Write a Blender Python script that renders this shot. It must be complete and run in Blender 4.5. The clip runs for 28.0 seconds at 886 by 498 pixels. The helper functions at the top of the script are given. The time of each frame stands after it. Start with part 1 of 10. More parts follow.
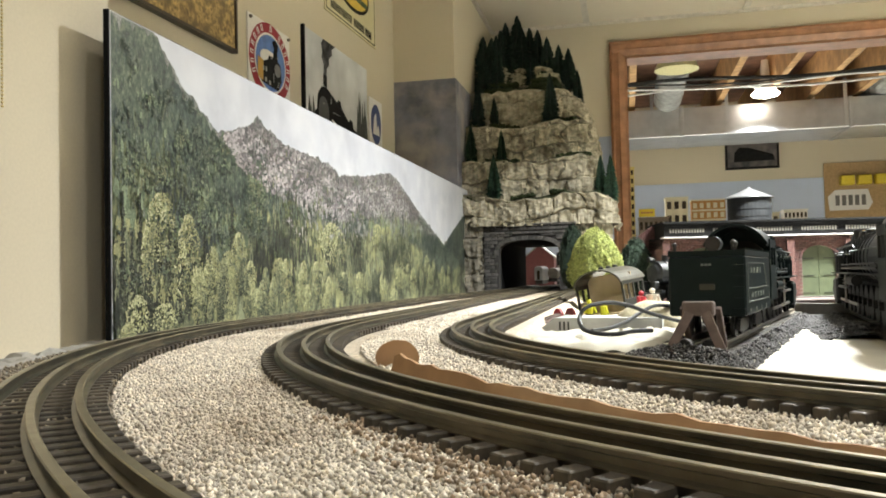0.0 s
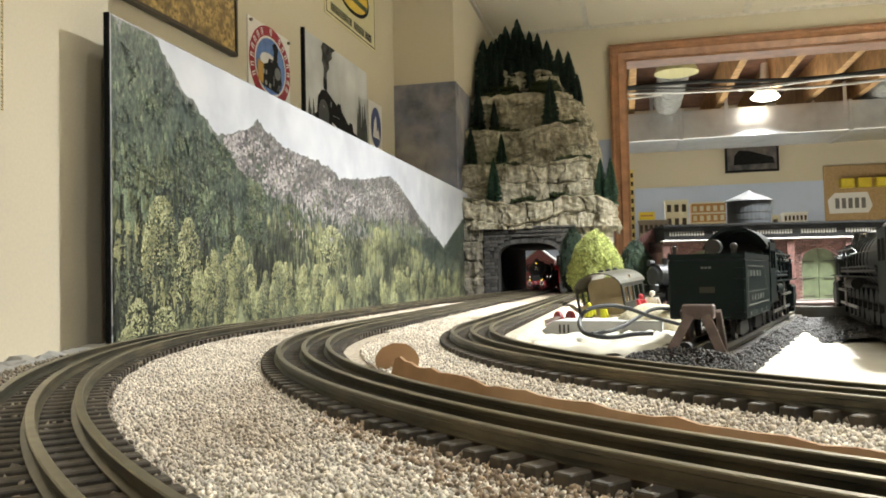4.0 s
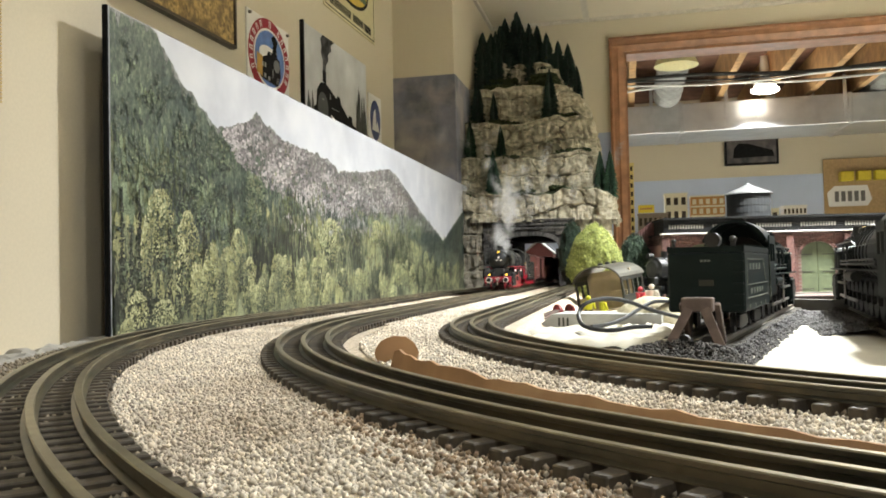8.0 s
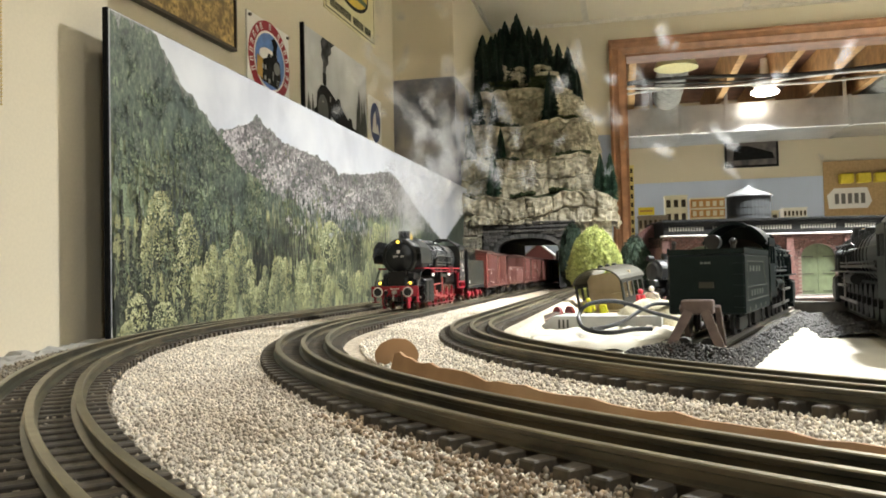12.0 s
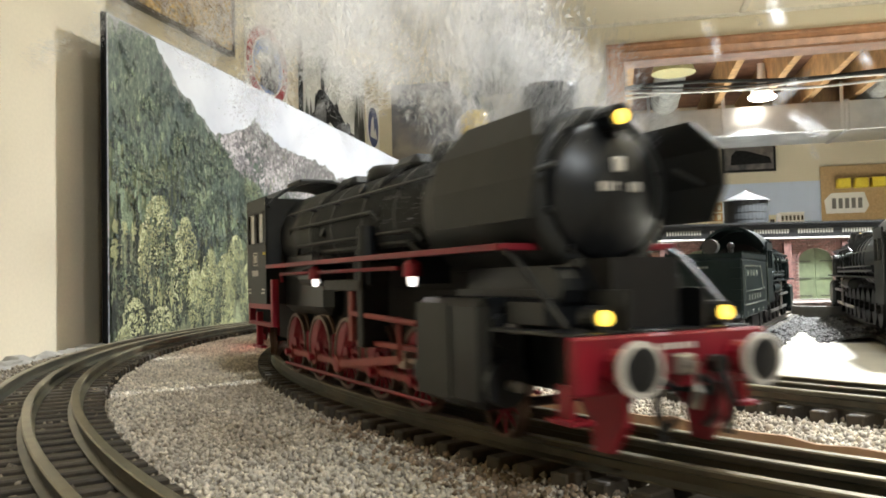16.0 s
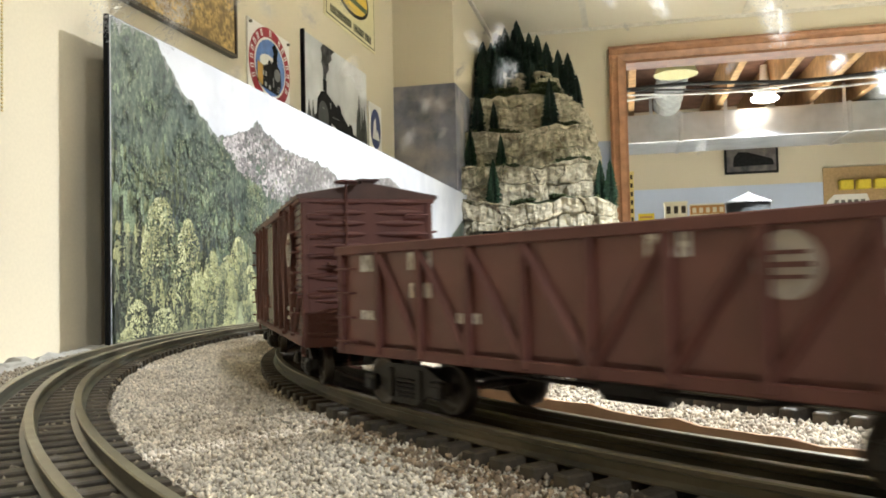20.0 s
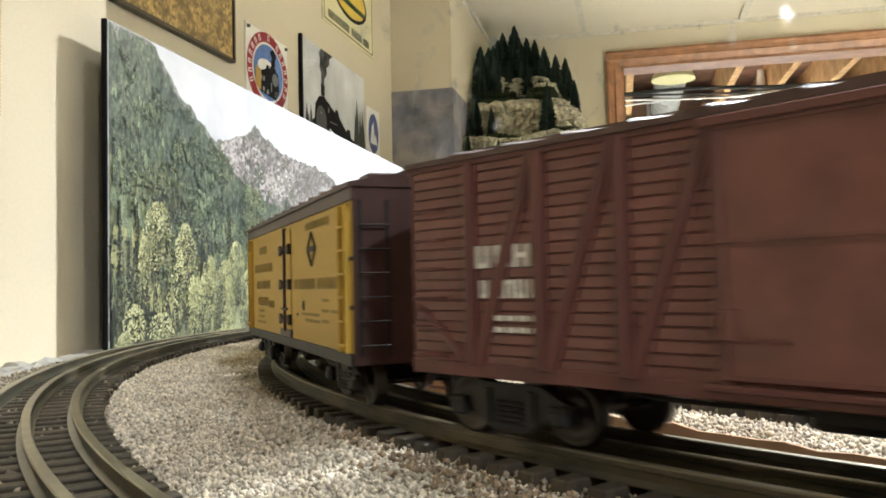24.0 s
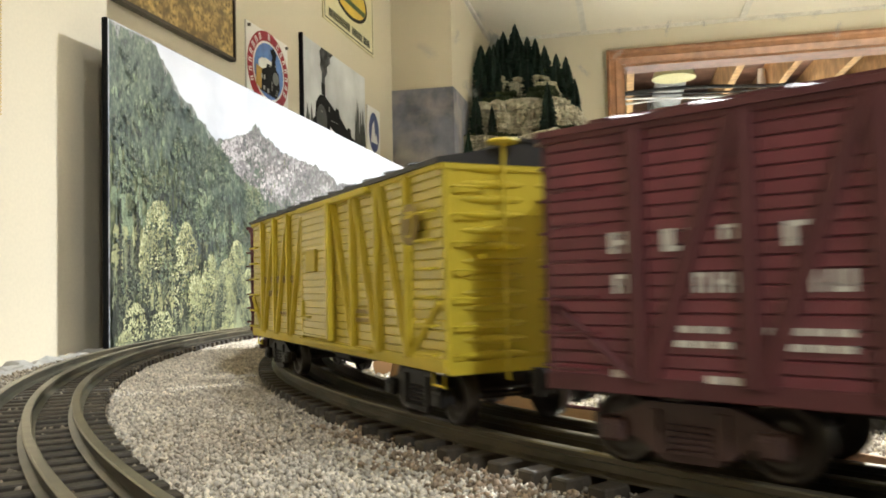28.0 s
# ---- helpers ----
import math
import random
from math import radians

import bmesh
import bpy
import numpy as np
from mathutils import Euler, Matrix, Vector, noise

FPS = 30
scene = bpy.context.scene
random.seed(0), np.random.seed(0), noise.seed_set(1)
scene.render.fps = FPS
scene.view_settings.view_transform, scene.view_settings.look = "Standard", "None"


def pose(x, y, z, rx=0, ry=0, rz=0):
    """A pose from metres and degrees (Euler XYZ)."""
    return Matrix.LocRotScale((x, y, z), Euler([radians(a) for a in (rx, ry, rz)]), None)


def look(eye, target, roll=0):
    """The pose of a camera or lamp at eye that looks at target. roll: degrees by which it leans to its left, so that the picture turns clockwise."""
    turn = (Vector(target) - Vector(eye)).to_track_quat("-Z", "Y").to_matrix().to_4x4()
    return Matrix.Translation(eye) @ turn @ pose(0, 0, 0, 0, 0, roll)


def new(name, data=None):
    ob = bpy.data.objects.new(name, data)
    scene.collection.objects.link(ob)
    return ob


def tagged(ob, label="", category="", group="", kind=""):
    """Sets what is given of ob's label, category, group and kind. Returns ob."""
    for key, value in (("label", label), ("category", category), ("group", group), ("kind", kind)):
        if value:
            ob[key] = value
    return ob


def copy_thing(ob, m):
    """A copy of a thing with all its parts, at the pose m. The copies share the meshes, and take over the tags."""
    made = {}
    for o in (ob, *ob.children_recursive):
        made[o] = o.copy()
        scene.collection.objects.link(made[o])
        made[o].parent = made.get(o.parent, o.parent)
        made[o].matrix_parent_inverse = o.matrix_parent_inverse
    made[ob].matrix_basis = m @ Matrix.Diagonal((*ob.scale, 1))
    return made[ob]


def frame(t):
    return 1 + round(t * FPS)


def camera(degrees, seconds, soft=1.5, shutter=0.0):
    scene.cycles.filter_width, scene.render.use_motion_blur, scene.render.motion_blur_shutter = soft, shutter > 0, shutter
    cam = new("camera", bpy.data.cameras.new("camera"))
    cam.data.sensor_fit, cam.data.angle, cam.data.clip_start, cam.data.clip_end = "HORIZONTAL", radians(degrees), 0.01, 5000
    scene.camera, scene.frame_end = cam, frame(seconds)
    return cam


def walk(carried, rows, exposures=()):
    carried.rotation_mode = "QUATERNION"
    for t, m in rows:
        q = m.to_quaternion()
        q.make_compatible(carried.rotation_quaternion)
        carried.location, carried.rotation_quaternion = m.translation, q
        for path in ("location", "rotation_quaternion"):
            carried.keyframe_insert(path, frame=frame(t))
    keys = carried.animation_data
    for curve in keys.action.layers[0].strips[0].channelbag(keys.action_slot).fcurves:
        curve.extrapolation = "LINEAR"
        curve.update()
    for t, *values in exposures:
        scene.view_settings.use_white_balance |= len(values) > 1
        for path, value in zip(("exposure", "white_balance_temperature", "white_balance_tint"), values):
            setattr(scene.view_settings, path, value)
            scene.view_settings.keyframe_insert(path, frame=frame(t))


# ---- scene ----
# the camera stands on the layout beside the outer track
ZC, ZR = 0.0627, 0.017
YAW, PITCH, ROLL, FOCAL = 12.85, 1.888, -1.263, 1425.0
cam = camera(57.64, 28.0, soft=1.8, shutter=0.5)


def aim(dx, dy):
    yaw, pitch = radians(YAW) + dx / FOCAL, radians(PITCH) + dy / FOCAL
    way = Vector((-math.sin(yaw) * math.cos(pitch), math.cos(yaw) * math.cos(pitch), math.sin(pitch)))
    eye = Vector((0, 0, ZC))
    return look(eye, eye + way, ROLL)


# the support settles and shakes a little as the train comes by
SWAY = ((0, 0, 0), (0.5, 0, 0), (1, 0, 2), (1.5, 0, 1), (2, 0, 3), (2.5, 0, 5), (3, 0, 3), (3.5, 0, 6), (5.5, -1, 0), (6, -1, -1), (7, -1, -3),
        (7.5, -1, -6), (8, -1, -7), (9, -1, -8), (10, -1, -7), (11, -1, -7), (11.5, -1, -4), (12, -1, -3), (12.5, -1, -1), (14.5, -1, 3),
        (15, -2, 6), (15.5, -3, 6), (16, -5, 5), (17, -4, 5), (17.5, -3, 8), (18, -4, 7), (19, -4, 5), (19.5, -1, 8), (20, -1, 8),
        (20.5, -4, 3), (21, -5, 2), (21.5, -4, 2), (23.5, -4, 15), (24, -5, 16), (25, -4, 15), (26, -4, 13), (27, -4, 16), (28, -4, 14))
walk(cam, [(t, aim(dx, dy)) for t, dx, dy in SWAY], exposures=((0, 0.0, 6500, 10), (14.0, 0.0, 6500, 10), (15.5, 0.1, 6400, 10), (16.5, 0.42, 6200, 10), (19.0, 0.60, 6200, 10), (28, 0.60, 6200, 10)))
# ---- light: recessed ceiling lamps and added unseen fills in both rooms, hardly any night sky ----
world = bpy.data.worlds.new("world")
scene.world = world
world.use_nodes = True
world.node_tree.nodes["Background"].inputs[0].default_value = (1.0, 1.0, 1.0, 1)
world.node_tree.nodes["Background"].inputs[1].default_value = 0.35


def lamp(name, place, target, power, size, colour=(0.965, 1.0, 1.0), spread=137):
    data = bpy.data.lights.new(name, "AREA")
    data.shape, data.size, data.energy, data.color = "DISK", size, power, colour
    data.spread = radians(spread)
    ob = new(name, data)
    ob.matrix_world = look(place, target)
    return ob


CEIL = 1.06
lamp("ceiling_and_fill_lamp", (0.62, 1.50, CEIL - 0.02), (0.62, 1.50, 0), 66, 0.12)
lamp("ceiling_and_fill_lamp", (1.30, 2.10, CEIL - 0.02), (1.30, 2.10, 0), 15, 0.12, spread=125)
# three unseen fills, added for the walls, the near ground and the ballast
lamp("ceiling_and_fill_lamp", (2.3, 1.2, CEIL - 0.02), (2.3, 1.2, 0), 38, 0.12)
lamp("ceiling_and_fill_lamp", (0.9, -1.0, CEIL - 0.02), (0.9, -1.0, 0), 15, 0.12, spread=165)
lamp("ceiling_and_fill_lamp", (0.15, 0.40, CEIL - 0.02), (0.15, 0.40, 0), 1.8, 0.12, spread=150)
lamp("far_bulb_and_fill_lamp", (0.82, 5.0, 1.03), (0.82, 5.0, 0), 32, 0.11)
# two more unseen lamps, added to brighten the tunnel background and the town
lamp("far_bulb_and_fill_lamp", (-0.4, 4.5, 1.08), (-0.4, 4.5, 0), 46, 0.15)
lamp("far_bulb_and_fill_lamp", (2.4, 4.6, 1.08), (2.4, 4.6, 0), 42, 0.15)
scene.view_settings.exposure = 0.0
# ---- helpers of this scene ----
def mesh_from(bm, name, material, smooth=False):
    data = bpy.data.meshes.new(name)
    if smooth:
        for f in bm.faces:
            f.smooth = True
    bm.to_mesh(data)
    bm.free()
    for m in material if isinstance(material, (list, tuple)) else (material,):
        data.materials.append(m)
    return data


def part(name, bm, material, parent=None, label="", smooth=False, m=None):
    ob = new(name, mesh_from(bm, name, material, smooth))
    if parent is not None:
        ob.parent = parent
    if m is not None:
        ob.matrix_basis = m
    if label:
        tagged(ob, label)
    return ob


def piece(name, data, parent, m):
    ob = new(name, data)
    ob.parent = parent
    ob.matrix_basis = m
    return ob


def thing(name, label, category, m=None, group="", kind=""):
    ob = new(name)
    ob.empty_display_size = 0.02
    if m is not None:
        ob.matrix_basis = m
    return tagged(ob, label, category, group, kind)


def bbox(bm, x0, x1, y0, y1, z0, z1, bevel=0.0, m=None, mat=0):
    """A box between the given limits, its edges bevelled."""
    c = Matrix.Translation(((x0 + x1) / 2, (y0 + y1) / 2, (z0 + z1) / 2)) @ Matrix.Diagonal((x1 - x0, y1 - y0, z1 - z0, 1))
    res = bmesh.ops.create_cube(bm, size=1, matrix=(m @ c) if m is not None else c)
    vs = res["verts"]
    fs = list({f for v in vs for f in v.link_faces})
    if bevel > 0:
        out = bmesh.ops.bevel(bm, geom=list({e for v in vs for e in v.link_edges}), offset=bevel, segments=1, affect="EDGES", profile=0.5)
        fs = list(set(out["faces"]) | {f for f in fs if f.is_valid})
    if mat:
        for f in fs:
            f.material_index = mat
    return fs


def rod(bm, a, b, r, seg=8, r2=None, mat=0):
    """A straight round bar from a to b."""
    a, b = Vector(a), Vector(b)
    d = b - a
    m = Matrix.Translation((a + b) / 2) @ d.to_track_quat("Z", "Y").to_matrix().to_4x4()
    res = bmesh.ops.create_cone(bm, cap_ends=True, segments=seg, radius1=r, radius2=r if r2 is None else r2, depth=d.length, matrix=m)
    if mat:
        for f in {f for v in res["verts"] for f in v.link_faces}:
            f.material_index = mat
    return res["verts"]


def ball(bm, c, r, seg=10, squash=(1, 1, 1)):
    return bmesh.ops.create_uvsphere(bm, u_segments=seg, v_segments=max(4, seg // 2 + 1), radius=r,
                                     matrix=Matrix.Translation(c) @ Matrix.Diagonal((*squash, 1)))["verts"]


def lathe(bm, profile, seg=20, m=None, close=True):
    """Turns (radius, height) pairs round z."""
    m = m or Matrix()
    rings = []
    for r, h in profile:
        rings.append([bm.verts.new(m @ Vector((r * math.cos(2 * math.pi * k / seg), r * math.sin(2 * math.pi * k / seg), h))) for k in range(seg)])
    for a, b in zip(rings, rings[1:]):
        for k in range(seg):
            bm.faces.new((a[k], a[(k + 1) % seg], b[(k + 1) % seg], b[k]))
    if close:
        bm.faces.new(rings[0][::-1])
        bm.faces.new(rings[-1])


def sweep(bm, pts, section, closed_section=True, up=Vector((0, 0, 1)), caps=True):
    """Draws a section of (side, height) pairs along points; side is to the right of the way."""
    n, rings = len(pts), []
    for i, p in enumerate(pts):
        d = (Vector(pts[min(i + 1, n - 1)]) - Vector(pts[max(i - 1, 0)])).normalized()
        side = d.cross(up).normalized()
        top = side.cross(d).normalized()
        rings.append([bm.verts.new(Vector(p) + side * a + top * b) for a, b in section])
    k = len(section)
    for a, b in zip(rings, rings[1:]):
        for j in range(k if closed_section else k - 1):
            bm.faces.new((a[j], b[j], b[(j + 1) % k], a[(j + 1) % k]))
    if caps and closed_section:
        bm.faces.new(rings[0])
        bm.faces.new(rings[-1][::-1])


def tube(bm, pts, r, seg=8):
    sweep(bm, pts, [(r * math.cos(2 * math.pi * k / seg), r * math.sin(2 * math.pi * k / seg)) for k in range(seg)])


def prism(bm, outline, axis, lo, hi, mat=0):
    """Extrudes a closed outline of pairs along an axis: 'x' takes (y, z), 'y' takes (x, z), 'z' takes (x, y)."""
    def at(u, v, w):
        return Vector((w, u, v)) if axis == "x" else Vector((u, w, v)) if axis == "y" else Vector((u, v, w))
    a = [bm.verts.new(at(u, v, lo)) for u, v in outline]
    b = [bm.verts.new(at(u, v, hi)) for u, v in outline]
    n = len(outline)
    fs = [bm.faces.new((a[i], a[(i + 1) % n], b[(i + 1) % n], b[i])) for i in range(n)]
    fs += [bm.faces.new(a[::-1]), bm.faces.new(b)]
    bmesh.ops.recalc_face_normals(bm, faces=fs)
    for f in fs:
        f.material_index = mat
    return fs


# ---- materials ----
def material(name, colour, rough=0.6, metal=0.0, vary=0.12, scale=60.0, bump=0.0, bump_scale=None, second=None, second_scale=12.0, second_at=0.5, island=0.0, coat=0.0, detail=4.0, spec=None):
    """Base colour with fine grain, larger stains and relief."""
    mat = bpy.data.materials.new(name)
    mat.use_nodes = True
    nt = mat.node_tree
    b = nt.nodes["Principled BSDF"]
    b.inputs["Roughness"].default_value, b.inputs["Metallic"].default_value = rough, metal
    if coat:
        b.inputs["Coat Weight"].default_value, b.inputs["Coat Roughness"].default_value = coat, 0.15
    if spec is not None:
        b.inputs["Specular IOR Level"].default_value = spec
    co = nt.nodes.new("ShaderNodeTexCoord")

    def noise_node(s, d=detail):
        n = nt.nodes.new("ShaderNodeTexNoise")
        n.inputs["Scale"].default_value, n.inputs["Detail"].default_value = s, d
        nt.links.new(co.outputs["Object"], n.inputs["Vector"])
        return n
    fine = noise_node(scale)
    ramp = nt.nodes.new("ShaderNodeValToRGB")
    lo = [max(0, c * (1 - vary)) for c in colour]
    hi = [min(1, c * (1 + vary)) for c in colour]
    ramp.color_ramp.elements[0].position, ramp.color_ramp.elements[0].color = 0.3, (*lo, 1)
    ramp.color_ramp.elements[1].position, ramp.color_ramp.elements[1].color = 0.7, (*hi, 1)
    nt.links.new(fine.outputs["Fac"], ramp.inputs["Fac"])
    out = ramp.outputs["Color"]
    if second is not None:
        big = noise_node(second_scale, 5)
        mask = nt.nodes.new("ShaderNodeMapRange")
        mask.inputs["From Min"].default_value, mask.inputs["From Max"].default_value = second_at - 0.08, second_at + 0.15
        nt.links.new(big.outputs["Fac"], mask.inputs["Value"])
        mix = nt.nodes.new("ShaderNodeMix")
        mix.data_type = "RGBA"
        nt.links.new(mask.outputs["Result"], mix.inputs["Factor"])
        nt.links.new(out, mix.inputs["A"])
        mix.inputs["B"].default_value = (*second, 1)
        out = mix.outputs["Result"]
    if island:
        geo = nt.nodes.new("ShaderNodeNewGeometry")
        info = nt.nodes.new("ShaderNodeObjectInfo")
        add = nt.nodes.new("ShaderNodeMath")
        add.operation = "ADD"
        nt.links.new(geo.outputs["Random Per Island"], add.inputs[0])
        nt.links.new(info.outputs["Random"], add.inputs[1])
        frac = nt.nodes.new("ShaderNodeMath")
        frac.operation = "FRACT"
        nt.links.new(add.outputs[0], frac.inputs[0])
        mr = nt.nodes.new("ShaderNodeMapRange")
        mr.inputs["To Min"].default_value, mr.inputs["To Max"].default_value = 1 - island, 1 + island
        nt.links.new(frac.outputs[0], mr.inputs["Value"])
        hsv = nt.nodes.new("ShaderNodeHueSaturation")
        nt.links.new(mr.outputs["Result"], hsv.inputs["Value"])
        nt.links.new(out, hsv.inputs["Color"])
        out = hsv.outputs["Color"]
    nt.links.new(out, b.inputs["Base Color"])
    if bump:
        bn = nt.nodes.new("ShaderNodeBump")
        bn.inputs["Strength"].default_value, bn.inputs["Distance"].default_value = bump, 0.002
        src = noise_node(bump_scale or scale)
        nt.links.new(src.outputs["Fac"], bn.inputs["Height"])
        nt.links.new(bn.outputs["Normal"], b.inputs["Normal"])
    return mat


def glow(name, colour, power):
    mat = bpy.data.materials.new(name)
    mat.use_nodes = True
    b = mat.node_tree.nodes["Principled BSDF"]
    b.inputs["Base Color"].default_value = (*colour, 1)
    b.inputs["Emission Color"].default_value, b.inputs["Emission Strength"].default_value = (*colour, 1), power
    return mat


WALL = material("wall_paint", (0.60, 0.533, 0.398), 0.75, vary=0.03, scale=300, bump=0.05)
CEILING = material("ceiling_tile", (0.72, 0.66, 0.54), 0.9, vary=0.08, scale=250, bump=0.4, bump_scale=200)
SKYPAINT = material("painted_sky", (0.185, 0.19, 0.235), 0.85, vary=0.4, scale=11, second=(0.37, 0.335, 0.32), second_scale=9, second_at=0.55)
OAK = material("oak_trim", (0.33, 0.155, 0.075), 0.35, vary=0.25, scale=25, bump=0.15, coat=0.3)
BALLAST = material("ballast_bed", (0.45, 0.38, 0.29), 0.95, vary=0.35, scale=300, bump=1.0, bump_scale=280)
STONES = material("ballast_stone", (0.69, 0.62, 0.515), 0.9, vary=0.2, scale=400, island=0.36, second=(0.40, 0.325, 0.235), second_scale=9, second_at=0.56)
RAIL = material("weathered_rail", (0.075, 0.070, 0.050), 0.36, metal=0.55, vary=0.25, scale=90, second=(0.17, 0.14, 0.09), second_scale=25)
RAILHEAD = material("worn_rail_head", (0.235, 0.205, 0.135), 0.38, metal=0.6, vary=0.2, scale=120, second=(0.18, 0.155, 0.105), second_scale=40)
TIE = material("dark_tie", (0.052, 0.040, 0.026), 0.65, vary=0.35, scale=200, island=0.3, bump=0.3)
BLACK = material("black_paint", (0.009, 0.010, 0.011), 0.36, vary=0.2, scale=80)
GREYBLACK = material("dusty_black_paint", (0.0195, 0.0205, 0.0185), 0.5, vary=0.25, scale=50)
RED = material("red_paint", (0.27, 0.008, 0.022), 0.42, vary=0.2, scale=60)
BROWN = material("oxide_red_paint", (0.125, 0.044, 0.035), 0.58, vary=0.15, scale=60)
FOAM = material("white_plaster", (0.52, 0.49, 0.405), 0.9, vary=0.06, scale=40, bump=0.2)
BRICKSTONE = material("dark_portal_stone", (0.075, 0.07, 0.065), 0.85, vary=0.25, scale=120, island=0.35, bump=0.4)
DARK = material("dark_lining", (0.018, 0.016, 0.014), 0.9, vary=0.2)
YELLOW = material("yellow_paint", (0.68, 0.53, 0.035), 0.52, vary=0.08, scale=60)
REEFER = material("orange_yellow_paint", (0.60, 0.395, 0.060), 0.5, vary=0.08, scale=60)
WHITE = material("white_print", (0.72, 0.68, 0.62), 0.6, vary=0.1, scale=200)
IRON = material("dark_iron", (0.022, 0.02, 0.018), 0.5, metal=0.3, vary=0.4, scale=120)
STEEL = material("bright_steel", (0.45, 0.43, 0.40), 0.3, metal=0.9, vary=0.1)
TREAD = material("worn_wheel", (0.06, 0.052, 0.045), 0.35, metal=0.8, vary=0.2)
ROOFBROWN = material("roof_brown", (0.075, 0.036, 0.028), 0.5, vary=0.2, scale=80)
ROOFBLACK = material("roof_black", (0.03, 0.028, 0.027), 0.5, vary=0.2, scale=80)
PLUMBOARD = material("satin_plum_boards", (0.175, 0.038, 0.049), 0.28, vary=0.15, scale=80, island=0.12)
YELLOWBOARD = material("satin_yellow_boards", (0.66, 0.52, 0.085), 0.27, vary=0.08, scale=80, island=0.06)
TRUCKBROWN = material("brown_truck_paint", (0.075, 0.036, 0.028), 0.5, vary=0.25, scale=90)
MINERAL = material("reefer_end_brown", (0.060, 0.024, 0.020), 0.42, vary=0.2, scale=70)
PLUM = material("plum_oxide_paint", (0.115, 0.030, 0.033), 0.55, vary=0.15, scale=60)
BLACKPRINT = material("black_print", (0.05, 0.035, 0.02), 0.6, vary=0.2)
OLIVEPRINT = material("olive_print", (0.34, 0.235, 0.045), 0.6, vary=0.2)
BRASS = material("brass", (0.65, 0.45, 0.14), 0.25, metal=1.0, vary=0.1)
CABLE = material("black_cable", (0.012, 0.012, 0.012), 0.5, vary=0.2)
# ---- plan of the three tracks: straight along the wall, then round one centre ----
CX, CY = 0.4835, 0.8298
RADII = (0.9043, 0.7671, 0.6320)
XB = CX - RADII[1]
ENTRY_R = 0.90
Y_IN = 2.95


def on_track(k, s):
    """The place and heading on track k; s runs along the middle track's way, 0 where the curve begins."""
    r = RADII[k]
    x0 = CX - r
    if s > 0:
        a = math.pi + s / r
        return Vector((CX + r * math.cos(a), CY + r * math.sin(a), 0)), Vector((-math.sin(a), math.cos(a), 0))
    y = CY - s
    if k == 1 and y > Y_IN:
        a = (y - Y_IN) / ENTRY_R
        return Vector((x0 + ENTRY_R * (1 - math.cos(a)), Y_IN + ENTRY_R * math.sin(a), 0)), Vector((-math.sin(a), -math.cos(a), 0))
    if k == 0 and y > 1.7:
        u = min(1.0, (y - 1.7) / 0.9)
        return Vector((x0 + 0.06 * u * u * (3 - 2 * u), y, 0)), Vector((-0.4 * u * (1 - u), -1, 0)).normalized()
    return Vector((x0, y, 0)), Vector((0, -1, 0))
# ---- how the train runs ----
SPEED = ((-2, -2.77), (0, -2.42), (3, -1.895), (6, -1.365), (8, -0.957), (10, -0.556), (12, -0.130), (14.5, 0.398), (16, 0.722), (20, 1.622), (28, 3.442), (30, 3.894))


def run(t):
    """How far the front buffers have come at t seconds."""
    ts, ss = zip(*SPEED)
    i = max(0, min(len(ts) - 2, sum(1 for x in ts if x <= t) - 1))
    n = len(ts)
    h = ts[i + 1] - ts[i]

    def slope(j):
        a, b = max(0, j - 1), min(n - 1, j + 1)
        return (ss[b] - ss[a]) / (ts[b] - ts[a])
    u = (t - ts[i]) / h
    return ((2 * u ** 3 - 3 * u * u + 1) * ss[i] + (u ** 3 - 2 * u * u + u) * h * slope(i) + (3 * u * u - 2 * u ** 3) * ss[i + 1] + (u ** 3 - u * u) * h * slope(i + 1))


def ride(s, a, b):
    """The pose of a vehicle with its front at s, that bears on the track a and b metres behind its front. Its own y points forward, its origin is the front."""
    p, _ = on_track(1, s - a)
    q, _ = on_track(1, s - b)
    d = (p - q).normalized()
    m = Matrix.Translation(p + d * a + Vector((0, 0, ZR)))
    return m @ Matrix.Rotation(math.atan2(-d.x, d.y), 4, "Z")
# ---- the room ----
YW, FAR_Y, FAR_CEIL = 3.25, 6.4, 1.21
FLOOR_Z = -1.15


def structure(name, bm, mat, label, parent=None):
    return tagged(part(name, bm, mat, parent), label, name.split("_")[0], kind="structure")


bm = bmesh.new()
bbox(bm, -3, 4.5, -2.6, 9, FLOOR_Z - 0.05, FLOOR_Z)
structure("floor", bm, material("floor_carpet", (0.22, 0.17, 0.12), 0.95, vary=0.2, scale=200), "brown carpet floor of the basement")

# left wall, turned a little from the backdrop board
WALL_M = Matrix.Translation((-0.723, 2.44, 0)) @ Matrix.Rotation(radians(-1.5), 4, "Z")
bm = bmesh.new()
bbox(bm, -0.12, 0, -5.0, 0.8, FLOOR_Z, CEIL + 0.02, m=WALL_M)
structure("wall_west", bm, WALL, "cream painted wall behind the mountain backdrop")
bm = bmesh.new()
bbox(bm, -0.90, -0.537, -2.6, 0.76, FLOOR_Z, CEIL + 0.02, 0.002)
structure("wall_chase_near", bm, WALL, "boxed-out cream wall beside the end of the backdrop board")
bm = bmesh.new()
bbox(bm, -0.745, -0.52, 2.50, YW, FLOOR_Z, CEIL + 0.02)
structure("wall_chase", bm, WALL, "boxed-out corner of the cream wall")
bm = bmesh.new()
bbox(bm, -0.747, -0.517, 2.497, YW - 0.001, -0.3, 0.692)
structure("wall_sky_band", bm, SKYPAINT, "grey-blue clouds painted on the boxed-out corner")

